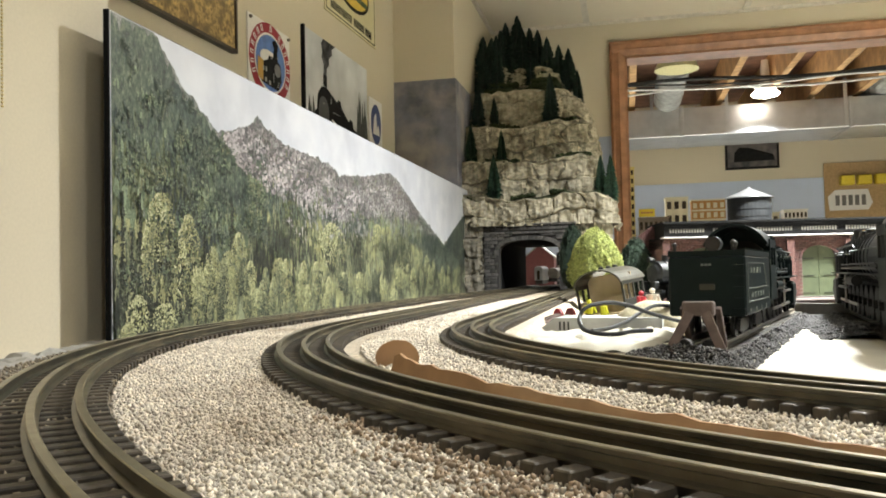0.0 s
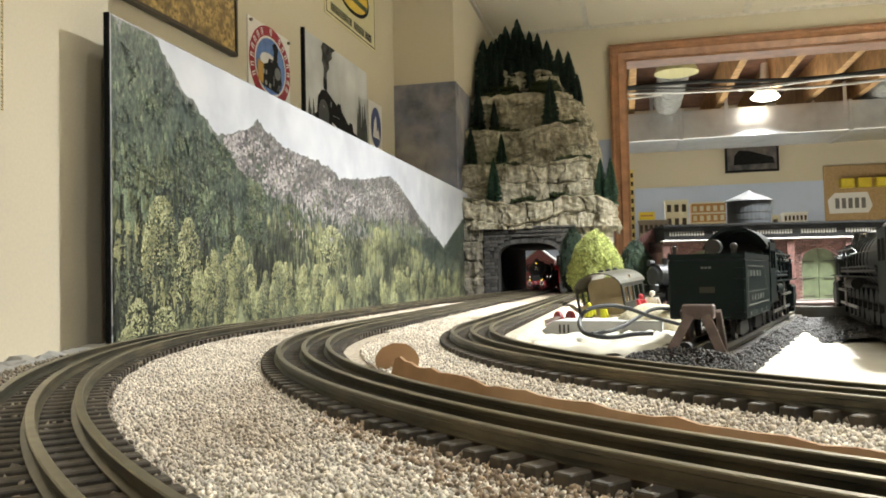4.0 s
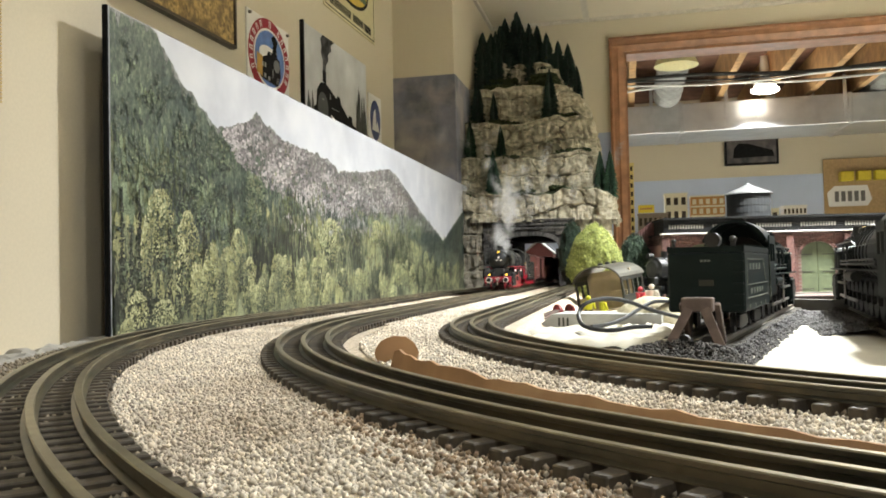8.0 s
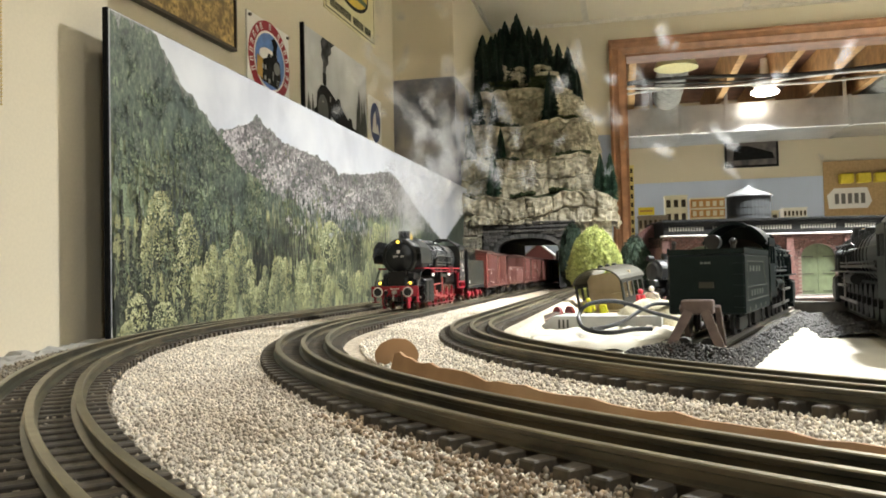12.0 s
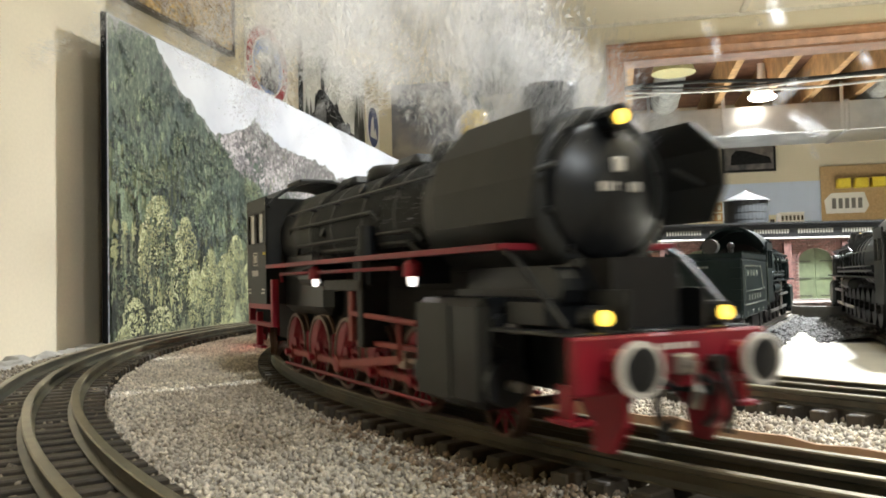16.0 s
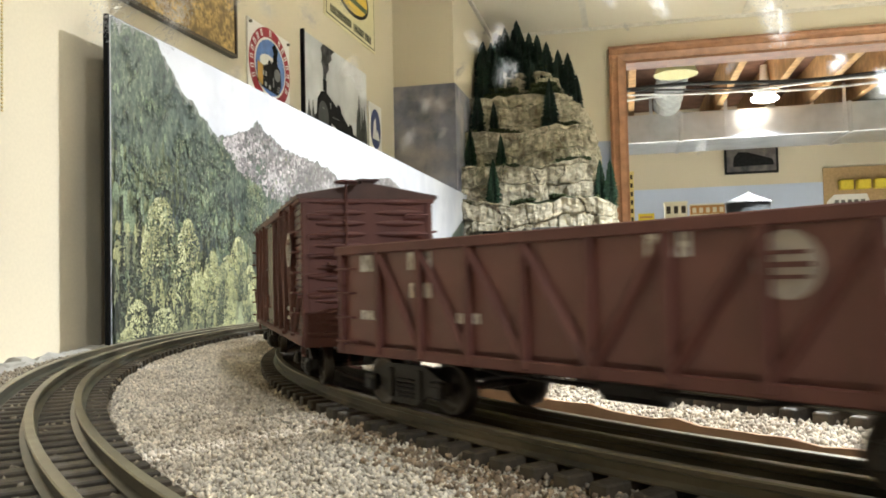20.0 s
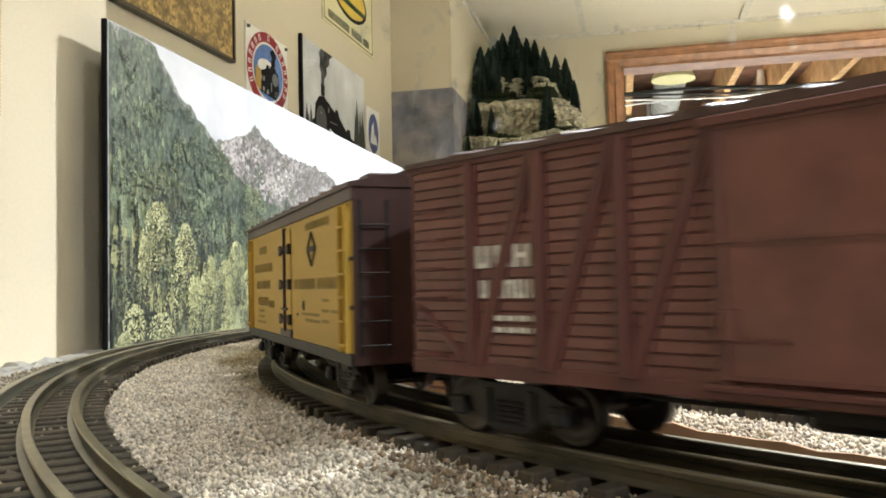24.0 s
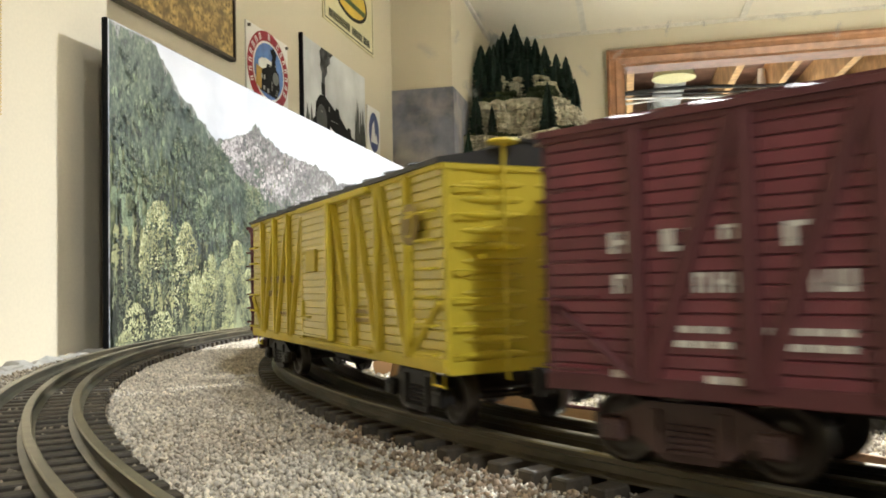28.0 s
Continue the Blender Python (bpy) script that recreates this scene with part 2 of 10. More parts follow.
# the wall with the wide cased opening, and the hole for the tracks behind the mountain
bm = bmesh.new()
bbox(bm, -0.52, -0.46, YW, YW + 0.11, FLOOR_Z, CEIL + 0.02)
bbox(bm, -0.46, 0.01, YW, YW + 0.11, 0.24, CEIL + 0.02)
bbox(bm, -0.46, 0.01, YW, YW + 0.11, FLOOR_Z, -0.02)
bbox(bm, 0.01, 3.2, YW, YW + 0.11, 0.916, CEIL + 0.02)
bbox(bm, 0.01, 3.2, YW, YW + 0.11, FLOOR_Z, 0.0)
bbox(bm, 3.2, 4.4, YW, YW + 0.11, FLOOR_Z, CEIL + 0.02)
structure("wall_north", bm, WALL, "cream wall with a wide cased opening to the next room")
bm = bmesh.new()
bbox(bm, -0.52, -0.046, YW - 0.003, YW + 0.0, 0.24, 0.60)
structure("wall_sky_band_north", bm, material("painted_sky_blue", (0.36, 0.40, 0.52), 0.8, vary=0.08, scale=4), "pale blue sky band painted on the wall")
bm = bmesh.new()
bbox(bm, -1.0, 4.4, -2.6, YW, CEIL, CEIL + 0.05)
tagged(part("ceiling", bm, CEILING), "off-white tiled drop ceiling", "ceiling", kind="structure")
bm = bmesh.new()
bbox(bm, -0.52, 4.4, YW - 0.012, YW, CEIL - 0.012, CEIL)
bbox(bm, -0.52, -0.508, 2.5, YW, CEIL - 0.012, CEIL)
for x in (-0.13, 0.47, 1.08, 1.69):
    bbox(bm, x - 0.012, x + 0.012, -2.5, YW - 0.012, CEIL - 0.005, CEIL - 0.001)
for y in (2.36, 1.75, 1.14, 0.5, -0.1):
    bbox(bm, -0.9, 4.3, y - 0.012, y + 0.012, CEIL - 0.005, CEIL - 0.001)
structure("ceiling_grid", bm, material("grid_metal", (0.62, 0.58, 0.5), 0.5), "painted metal grid of the drop ceiling")
bm = bmesh.new()
bbox(bm, 4.4, 4.5, -2.6, 9, FLOOR_Z, 1.6)
structure("wall_east", bm, WALL, "cream painted wall on the far side of the room")
bm = bmesh.new()
bbox(bm, -1.0, 4.4, -2.7, -2.6, FLOOR_Z, CEIL + 0.02)
structure("wall_south", bm, WALL, "cream painted wall behind the layout")

# casing of the opening
casing = thing("opening_casing", "reddish oak casing round the wide opening", "casing", kind="structure")
PROFILE = [(0.0, 0.0), (0.0, -0.016), (0.010, -0.020), (0.016, -0.014), (0.030, -0.014), (0.036, -0.018), (0.050, -0.010), (0.058, -0.006), (0.058, 0.0)]
bm = bmesh.new()
prism(bm, [(-0.046 + a, YW - 0.004 + b) for a, b in PROFILE], "z", -0.1, 0.972)
part("jamb", bm, OAK, casing)
bm = bmesh.new()
prism(bm, [(YW - 0.006 + b, 0.972 - a) for a, b in PROFILE], "x", -0.046, 3.26)
part("head", bm, OAK, casing)
bm = bmesh.new()
bbox(bm, 0.010, 0.022, YW - 0.002, YW + 0.115, 0.0, 0.916)
bbox(bm, 0.022, 3.2, YW - 0.002, YW + 0.115, 0.905, 0.916)
part("lining", bm, OAK, casing)

# ---- the backdrop board ----
PANEL_Y0, PANEL_Y1, PANEL_TOP = 0.705, 2.66, 0.338
board = thing("backdrop_board", "long photo board of a forested mountain valley", "backdrop board", Matrix.Translation((-0.5, 0, 0)))
bm = bmesh.new()
bbox(bm, -0.006, 0.0, PANEL_Y0, PANEL_Y1, -0.004, PANEL_TOP, 0.0006)
part("board", bm, material("board_edge", (0.008, 0.008, 0.008), 0.8, spec=0.1), board, "black edged board")
bm = bmesh.new()
bbox(bm, 0.0, 0.0006, PANEL_Y0 + 0.002, PANEL_Y1, -0.003, PANEL_TOP - 0.001)
part("print", bm, material("print_sky", (0.46, 0.475, 0.525), 0.35, vary=0.12, scale=6, second=(0.56, 0.57, 0.60), second_scale=9), board, "printed cloudy sky")
# ---- the printed valley on the backdrop board ----
RIDGE = ((0.70, 0.345), (0.778, 0.339), (0.816, 0.312), (0.852, 0.284), (0.925, 0.252), (0.954, 0.255), (1.003, 0.271), (1.038, 0.289), (1.065, 0.281), (1.122, 0.266), (1.221, 0.263),
         (1.31, 0.261), (1.365, 0.247), (1.492, 0.260), (1.686, 0.289), (1.73, 0.284), (1.925, 0.222), (2.20, 0.150), (2.401, 0.222), (2.70, 0.318))


def ridge(y):
    for (a, b), (c, d) in zip(RIDGE, RIDGE[1:]):
        if y <= c:
            return b + (d - b) * (y - a) / (c - a)
    return RIDGE[-1][1]


def clump(V, F, x, y, z, r, rr):
    """One small ragged blot of printed leaves."""
    i0, n = len(V), 6
    a0 = rr.uniform(0, 6.28)
    V += [(x, y + r * rr.uniform(0.55, 1.2) * math.cos(a0 + 6.283 * k / n), z + r * rr.uniform(0.55, 1.2) * math.sin(a0 + 6.283 * k / n)) for k in range(n)]
    F.append(tuple(range(i0, i0 + n)))


def printed_tree(V, F, y, z, h, w, x, rr, broad):
    """A ragged spire, or a rounder broadleaf crown, as one flat printed shape."""
    i0, left, right = len(V), [], []
    n = 7
    for k in range(n + 1):
        u = k / n
        if broad:
            half = w * math.sqrt(max(0.0, 1 - (2 * u - 0.85) ** 2 / 1.4)) * (1 - 0.25 * u) * rr.uniform(0.75, 1.15)
            if k == n:
                half *= 0.3
        else:
            half = w * (1 - u) ** 0.8 * (1.0 if k % 2 else 0.62) * rr.uniform(0.8, 1.2) + 0.0002
        left.append((x, y - half, z + h * u))
        right.append((x, y + half, z + h * u + h * rr.uniform(-0.03, 0.03)))
    V += left + right
    for k in range(n):
        F.append((i0 + k, i0 + n + 1 + k, i0 + n + 2 + k, i0 + k + 1))


GREENS = [material("print_dark_conifer", (0.040, 0.044, 0.035), 0.4, vary=0.6, scale=600, island=0.5),
          material("print_conifer", (0.086, 0.097, 0.065), 0.4, vary=0.6, scale=600, island=0.45),
          material("print_mid_green", (0.168, 0.181, 0.108), 0.4, vary=0.5, scale=700, island=0.4),
          material("print_lime", (0.270, 0.272, 0.138), 0.4, vary=0.4, scale=700, island=0.22),
          material("print_pale_leaf", (0.410, 0.415, 0.232), 0.4, vary=0.35, scale=700, island=0.2),
          material("print_hazy_green", (0.119, 0.142, 0.107), 0.4, vary=0.5, scale=500, island=0.4),
          material("print_blue_green", (0.055, 0.067, 0.060), 0.4, vary=0.5, scale=500, island=0.45),
          material("print_slope_green", (0.161, 0.201, 0.124), 0.4, vary=0.5, scale=600, island=0.4),
          material("print_rock_light", (0.356, 0.327, 0.327), 0.4, vary=0.3, scale=600, island=0.3),
          material("print_rock_mid", (0.229, 0.206, 0.208), 0.4, vary=0.35, scale=600, island=0.35),
          material("print_rock_dark", (0.123, 0.115, 0.115), 0.4, vary=0.4, scale=600, island=0.4)]
def print_ground(name, stops, fine, coarse, squeeze, tint_lo, tint_hi):
    """Printed photograph texture: fine grain through a colour ramp, tinted by larger patches; squeeze flattens or stretches it upright."""
    mat = bpy.data.materials.new(name)
    mat.use_nodes = True
    nt = mat.node_tree
    b = nt.nodes["Principled BSDF"]
    b.inputs["Roughness"].default_value = 0.4
    co, mp = nt.nodes.new("ShaderNodeTexCoord"), nt.nodes.new("ShaderNodeMapping")
    mp.inputs["Scale"].default_value = (1, 1, squeeze)
    nt.links.new(co.outputs["Object"], mp.inputs["Vector"])

    def grain(scale, detail, rough=0.65):
        n = nt.nodes.new("ShaderNodeTexNoise")
        n.inputs["Scale"].default_value, n.inputs["Detail"].default_value, n.inputs["Roughness"].default_value = scale, detail, rough
        nt.links.new(mp.outputs["Vector"], n.inputs["Vector"])
        return n.outputs["Fac"]
    ramp = nt.nodes.new("ShaderNodeValToRGB")
    while len(ramp.color_ramp.elements) < len(stops):
        ramp.color_ramp.elements.new(0.5)
    for e, (at, c) in zip(ramp.color_ramp.elements, stops):
        e.position, e.color = at, (*c, 1)
    nt.links.new(grain(fine, 9, 0.72), ramp.inputs["Fac"])
    tint = nt.nodes.new("ShaderNodeValToRGB")
    tint.color_ramp.elements[0].position, tint.color_ramp.elements[0].color = 0.36, (*tint_lo, 1)
    tint.color_ramp.elements[1].position, tint.color_ramp.elements[1].color = 0.64, (*tint_hi, 1)
    nt.links.new(grain(coarse, 4), tint.inputs["Fac"])
    mul = nt.nodes.new("ShaderNodeMix")
    mul.data_type, mul.blend_type = "RGBA", "MULTIPLY"
    mul.inputs["Factor"].default_value = 1.0
    nt.links.new(ramp.outputs["Color"], mul.inputs["A"])
    nt.links.new(tint.outputs["Color"], mul.inputs["B"])
    nt.links.new(mul.outputs["Result"], b.inputs["Base Color"])
    return mat


ROCKPRINT = print_ground("print_rock", [(0.30, (0.045, 0.046, 0.044)), (0.42, (0.17, 0.165, 0.155)), (0.52, (0.28, 0.27, 0.265)), (0.66, (0.50, 0.485, 0.485))], 58, 13, 1.0, (0.42, 0.50, 0.42), (1.0, 1.0, 1.0))
FORESTPRINT = print_ground("print_forest_ground", [(0.30, (0.016, 0.020, 0.014)), (0.45, (0.078, 0.092, 0.053)), (0.56, (0.18, 0.195, 0.11)), (0.72, (0.34, 0.35, 0.22))], 150, 12, 0.6, (0.45, 0.52, 0.55), (1.1, 1.08, 0.95))
HAZEPRINT = print_ground("print_hazy_slope", [(0.30, (0.026, 0.034, 0.030)), (0.46, (0.072, 0.093, 0.076)), (0.58, (0.135, 0.162, 0.122)), (0.74, (0.28, 0.305, 0.235))], 160, 10, 0.75, (0.60, 0.66, 0.74), (1.1, 1.1, 0.95))
# bare rock and far slopes under the ridge line
bm = bmesh.new()
prev = None
rr = random.Random(11)
for i in range(421):
    y = PANEL_Y0 + 0.003 + (PANEL_Y1 - PANEL_Y0 - 0.006) * i / 420
    top = min(PANEL_TOP - 0.002, ridge(y) + 0.005 * noise.noise((y * 40, 0, 0)) + 0.004 * noise.noise((y * 130, 0, 4)) + 0.0022 * rr.uniform(-1, 1))
    share = 1.0 if y < 0.92 else 1.0 - 0.47 * (y - 0.92) / 0.33 if y < 1.25 else 0.50 if y < 1.72 else min(1.0, 0.50 + (y - 1.72) / 0.42 * 0.5)
    mid = top * min(0.995, share + 0.06 * noise.noise((y * 16, 0.2, 3)) + 0.05 * rr.uniform(-1, 1))
    low = mid * (0.60 + 0.12 * noise.noise((y * 12, 0.5, 8)) + 0.08 * rr.uniform(-1, 1))
    row = [bm.verts.new((0.0009, y, zz)) for zz in (-0.002, low, mid, top)]
    if prev:
        for q in range(3):
            f = bm.faces.new((prev[q], row[q], row[q + 1], prev[q + 1]))
            f.material_index = 0 if q == 2 else 3 if q == 1 and (y < 1.12 or y > 1.95) else 1
    prev = row
slope = part("printed_slope", bm, [ROCKPRINT, FORESTPRINT, FORESTPRINT, HAZEPRINT], board, "printed grey rock slopes over dark forest")
rr = random.Random(21)
V, F, M = [], [], []


def rock_foot(y):
    """Where the bare rock ends and the forest begins."""
    for (a, b), (c, d) in zip(ROCKFOOT, ROCKFOOT[1:]):
        if y <= c:
            return b + (d - b) * (y - a) / (c - a)
    return 0.4


ROCKFOOT = ((0.60, 0.40), (0.92, 0.27), (0.98, 0.226), (1.05, 0.200), (1.22, 0.190), (1.38, 0.172), (1.52, 0.188), (1.72, 0.205), (1.89, 0.205), (2.00, 0.26))
# rock faces: small slanting chips in three greys
for i in range(5200):
    y = rr.uniform(0.93, 1.96)
    top, foot = ridge(y), rock_foot(y)
    if top <= foot:
        continue
    z = foot - 0.012 + (top - foot + 0.010) * rr.random()
    lit = noise.noise((y * 11, z * 26, 5)) + 0.45 * rr.uniform(-1, 1) - 0.25 * (z > top - 0.025)
    k = 8 if lit > 0.22 else 9 if lit > -0.12 else 10
    w, h = rr.uniform(0.0016, 0.0050), rr.uniform(0.0012, 0.0042)
    lean = rr.uniform(-0.5, 0.9)
    i0 = len(V)
    V += [(0.00100 + 0.00000003 * i, y + a * w + lean * b * h, z + b * h) for a, b in ((-1, -0.6), (0.8, -1), (1, 0.5), (-0.5, 1))]
    F.append((i0, i0 + 1, i0 + 2, i0 + 3))
    M.append(k)
# two pale slides of scree
for ya, za, yb, zb, wide in ((1.235, 0.215, 1.310, 0.160, 0.016), (1.125, 0.152, 1.215, 0.124, 0.010), (1.165, 0.19, 1.225, 0.165, 0.006)):
    for i in range(170):
        u = rr.random()
        clump(V, F, 0.00118 + 0.0000001 * i, ya + (yb - ya) * u + rr.gauss(0, wide), za + (zb - za) * u + rr.gauss(0, 0.004), rr.uniform(0.0010, 0.0028), rr)
        M.append(8)
trees = []
for i in range(11500):
    y = rr.uniform(PANEL_Y0 + 0.005, PANEL_Y1 - 0.005)
    top, foot = ridge(y), rock_foot(y)
    z = top * rr.random() ** 1.1 - 0.012
    near = 1 - (z + 0.012) / max(top, 0.05)
    if z > foot - 0.006 + 0.022 * noise.noise((y * 16, z * 10, 3)) and rr.random() > 0.09 + 0.25 * (noise.noise((y * 9, z * 22, 11)) > 0.22):
        continue
    patch = noise.noise((y * 10, z * 16, 7)) + 0.5 * noise.noise((y * 28, z * 38, 2))
    shade = patch + 0.28 * rr.uniform(-1, 1)
    if y < 1.0 and near < 0.62:
        k = 6 if shade < -0.02 or near < 0.12 else 5 if shade < 0.20 else 7 if shade < 0.55 else 2
    elif y > 1.95 and near < 0.6:
        k = 6 if shade < 0.12 else 5
    elif near < 0.40:
        k = 6 if shade < -0.05 else 5 if shade < 0.22 else 2 if shade < 0.5 else 7
    else:
        k = 0 if shade < -0.16 else 1 if shade < 0.08 else 2 if shade < 0.36 else 3
        if y > 1.15 and k < 2 and rr.random() < 0.35:
            k += 1
    h = ((0.0055 if y < 1.0 else 0.0075) + 0.026 * near ** 1.7) * rr.uniform(0.65, 1.35)
    h = min(h, PANEL_TOP - 0.004 - z)
    if h < 0.004:
        continue
    trees.append((z, y, h, h * (0.25 if k in (7, 2, 3) else 0.15) * rr.uniform(0.8, 1.25) * (1.0 + 0.5 * (y - 0.7)), k))
trees.sort(reverse=True)
for i, (z, y, h, w, k) in enumerate(trees):
    x = 0.0014 + 0.0012 * i / len(trees)
    n0 = len(F)
    printed_tree(V, F, y, max(z, -0.002), h - max(0, -0.002 - z), w, x, rr, k in (7, 3) and h < 0.02)
    M += [k] * (len(F) - n0)
# lit rounded crowns over the hazy slope on the near end
crowns = []
for i in range(2300):
    y = rr.uniform(PANEL_Y0 + 0.006, 1.06)
    top = ridge(y)
    z = 0.06 + (min(top, rock_foot(y)) - 0.068) * rr.random()
    patch = noise.noise((y * 19, z * 25, 4)) + 0.5 * noise.noise((y * 45, z * 60, 9)) - 0.25 * max(0.0, (z - 0.20) / 0.13)
    if patch < -0.05:
        continue
    crowns.append((z, y, patch))
crowns.sort(reverse=True)
for i, (z, y, patch) in enumerate(crowns):
    size = rr.uniform(0.0024, 0.0044)
    k = 7 if patch > 0.25 else 5
    for q in range(7):
        up = rr.uniform(-1.0, 1.0)
        clump(V, F, 0.00262 + 0.00000002 * i, y + rr.gauss(0, 0.45) * size, z + up * size, size * rr.uniform(0.28, 0.5), rr)
        M.append(6 if up < -0.45 else k if up < 0.3 or k == 5 else 7 if patch < 0.5 else 2)
# tall dark spruces, then the light-leaved trees before them: foot, height, half width
for q, (y, z, h, w) in enumerate(((0.723, 0.0, 0.155, 0.013), (0.738, 0.0, 0.115, 0.011), (0.753, 0.025, 0.130, 0.012), (0.770, 0.0, 0.085, 0.012), (0.786, 0.0, 0.075, 0.013), (0.808, 0.0, 0.085, 0.014), (0.827, 0.0, 0.088, 0.013),
                                  (0.955, 0.090, 0.082, 0.018), (0.885, 0.06, 0.070, 0.014), (1.077, 0.004, 0.105, 0.020), (1.060, 0.0, 0.075, 0.018), (1.150, 0.01, 0.085, 0.020), (1.240, 0.03, 0.080, 0.022), (1.470, 0.04, 0.100, 0.026), (1.640, 0.05, 0.11, 0.028), (1.740, 0.02, 0.09, 0.030), (1.94, 0.01, 0.085, 0.034), (2.10, 0.01, 0.08, 0.036))):
    for u in range(int(240 * h / 0.1)):
        v = rr.random() ** 0.8
        half = w * (1 - v) ** 0.85 * (0.65 + 0.35 * math.sin(v * 60))
        clump(V, F, 0.00270 + 0.00001 * q + 0.00000002 * u, y + rr.uniform(-1, 1) * half, z + h * v, rr.uniform(0.0008, 0.0019), rr)
        M.append(1 if rr.random() < 0.16 else 0)
MINGLED = []
for i in range(70):
    y = rr.choice((rr.uniform(0.86, 1.10), rr.uniform(1.08, 2.3)))
    h = rr.uniform(0.022, 0.058)
    MINGLED.append((y, rr.uniform(-0.004, 0.045) * (1 if y < 1.1 else 1.6), h, h * rr.uniform(0.16, 0.34) * (1 if y < 1.1 else 1.7), rr.choice((2, 2, 3, 3, 1))))
for q, (y, z, h, w, k) in enumerate(((1.318, 0.082, 0.076, 0.062, 4), (1.577, 0.115, 0.055, 0.030, 3), (1.374, 0.030, 0.042, 0.026, 3), (1.690, 0.0, 0.036, 0.030, 4), (1.853, 0.020, 0.062, 0.028, 3), (1.46, 0.02, 0.052, 0.028, 3), (1.78, 0.03, 0.055, 0.032, 3),
                                     (2.02, 0.02, 0.05, 0.036, 3), (2.18, 0.01, 0.05, 0.036, 2), (1.120, 0.01, 0.082, 0.024, 3), (1.185, 0.01, 0.066, 0.026, 3), (1.265, 0.02, 0.060, 0.028, 3), (1.005, 0.008, 0.080, 0.019, 3), (1.041, 0.010, 0.052, 0.014, 4), (0.972, 0.05, 0.075, 0.022, 3),
                                     (0.792, 0.046, 0.114, 0.032, 3), (0.848, 0.018, 0.122, 0.025, 3), (0.765, 0.07, 0.052, 0.010, 3), (0.903, 0.010, 0.094, 0.021, 3), (0.942, 0.012, 0.088, 0.020, 3), (0.869, 0.006, 0.044, 0.014, 3), (0.932, 0.006, 0.046, 0.014, 4),
                                     (0.747, 0.0, 0.049, 0.019, 4), (0.798, 0.002, 0.037, 0.024, 4), (0.728, 0.0, 0.020, 0.012, 3), *MINGLED)):
    n = int(560 * h / 0.05)
    for u in range(n):
        v = rr.random() ** 0.85
        half = w * math.sqrt(max(0.03, 1 - (2 * v - 0.80) ** 2 / 1.46)) * (1.12 + 0.35 * noise.noise((v * 7, q, 1)))
        a = rr.uniform(-1, 1)
        spot = noise.noise((a * 2.6, v * 6.5, q * 3.7))
        if (spot < -0.26 and rr.random() < 0.7) or rr.random() < 0.25 * abs(a) + 0.2 * (v < 0.2):
            continue
        tone = 0.8 * spot + 0.75 * (v - 0.45) - 0.30 * a + 0.5 * noise.noise((a * 9, v * 16, q * 1.3)) + 0.10 * rr.uniform(-1, 1)
        clump(V, F, 0.00292 + 0.00001 * q + 0.00000001 * u, y + a * half, z + h * v, rr.uniform(0.0007, 0.0017) * (1 + 0.4 * (y > 1.2)), rr)
        M.append(k + (tone > 0.42 and k < 4) - (tone < -0.08) - (tone < -0.36))
V = [(x, min(max(y, PANEL_Y0 + 0.003), PANEL_Y1 - 0.003), min(z, PANEL_TOP - 0.002)) for x, y, z in V]
data = bpy.data.meshes.new("printed_forest")
data.from_pydata(V, [], F)
for g in GREENS:
    data.materials.append(g)
data.polygons.foreach_set("material_index", M)
forest = new("printed_forest", data)
forest.parent = board
tagged(forest, "printed conifer and aspen forest", kind="stuff")
# ---- pull chain and pictures on the west wall (wall space: x out of the wall, y along it) ----
chain = thing("pull_chain", "small brass bead chain hanging from above", "chain", Matrix.Translation((-0.450, 0.508, 0)))
bead = bmesh.new()
ball(bead, (0, 0, 0), 0.0011, 6)
bead = mesh_from(bead, "bead", material("chain_brass", (0.55, 0.42, 0.2), 0.35, metal=0.8))
for k in range(74):
    piece("bead", bead, chain, pose(0, 0, 0.196 + k * 0.0029))
bm = bmesh.new()
rod(bm, (0, 0, 0.196), (0, 0, CEIL), 0.0003, 5)
part("cord", bm, material("fitting_brass", (0.30, 0.22, 0.10), 0.4, metal=0.6), chain)


def sheet(name, label, y0, y1, z0, z1, mat, thick=0.004, group=""):
    ob = thing(name, label, "picture", WALL_M, group)
    bm = bmesh.new()
    bbox(bm, 0.0, thick, y0, y1, z0, z1, 0.0008)
    part("sheet", bm, mat, ob)
    return ob


def flat(parent, name, outline, x, mat, thick=0.0004):
    """A flat printed shape; outline of (y, z)."""
    bm = bmesh.new()
    prism(bm, outline, "x", x, x + thick)
    return part(name, bm, mat, parent)


def oval(cy, cz, a, b, n=36):
    return [(cy + a * math.cos(2 * math.pi * k / n), cz + b * math.sin(2 * math.pi * k / n)) for k in range(n)]


# brown landscape print in a thin dark frame
pic = sheet("landscape_picture", "brown hillside picture in a thin dark frame", -1.62, -0.999, 0.515, 0.98, material("brown_grass_print", (0.40, 0.27, 0.10), 0.5, vary=0.7, scale=150, second=(0.15, 0.10, 0.04), second_scale=34), 0.010)
bm = bmesh.new()
bbox(bm, 0.0, 0.014, -1.625, -0.996, 0.509, 0.515)
bbox(bm, 0.0, 0.014, -0.999, -0.994, 0.509, 0.985)
part("frame", bm, material("thin_frame", (0.05, 0.035, 0.022), 0.4), pic)

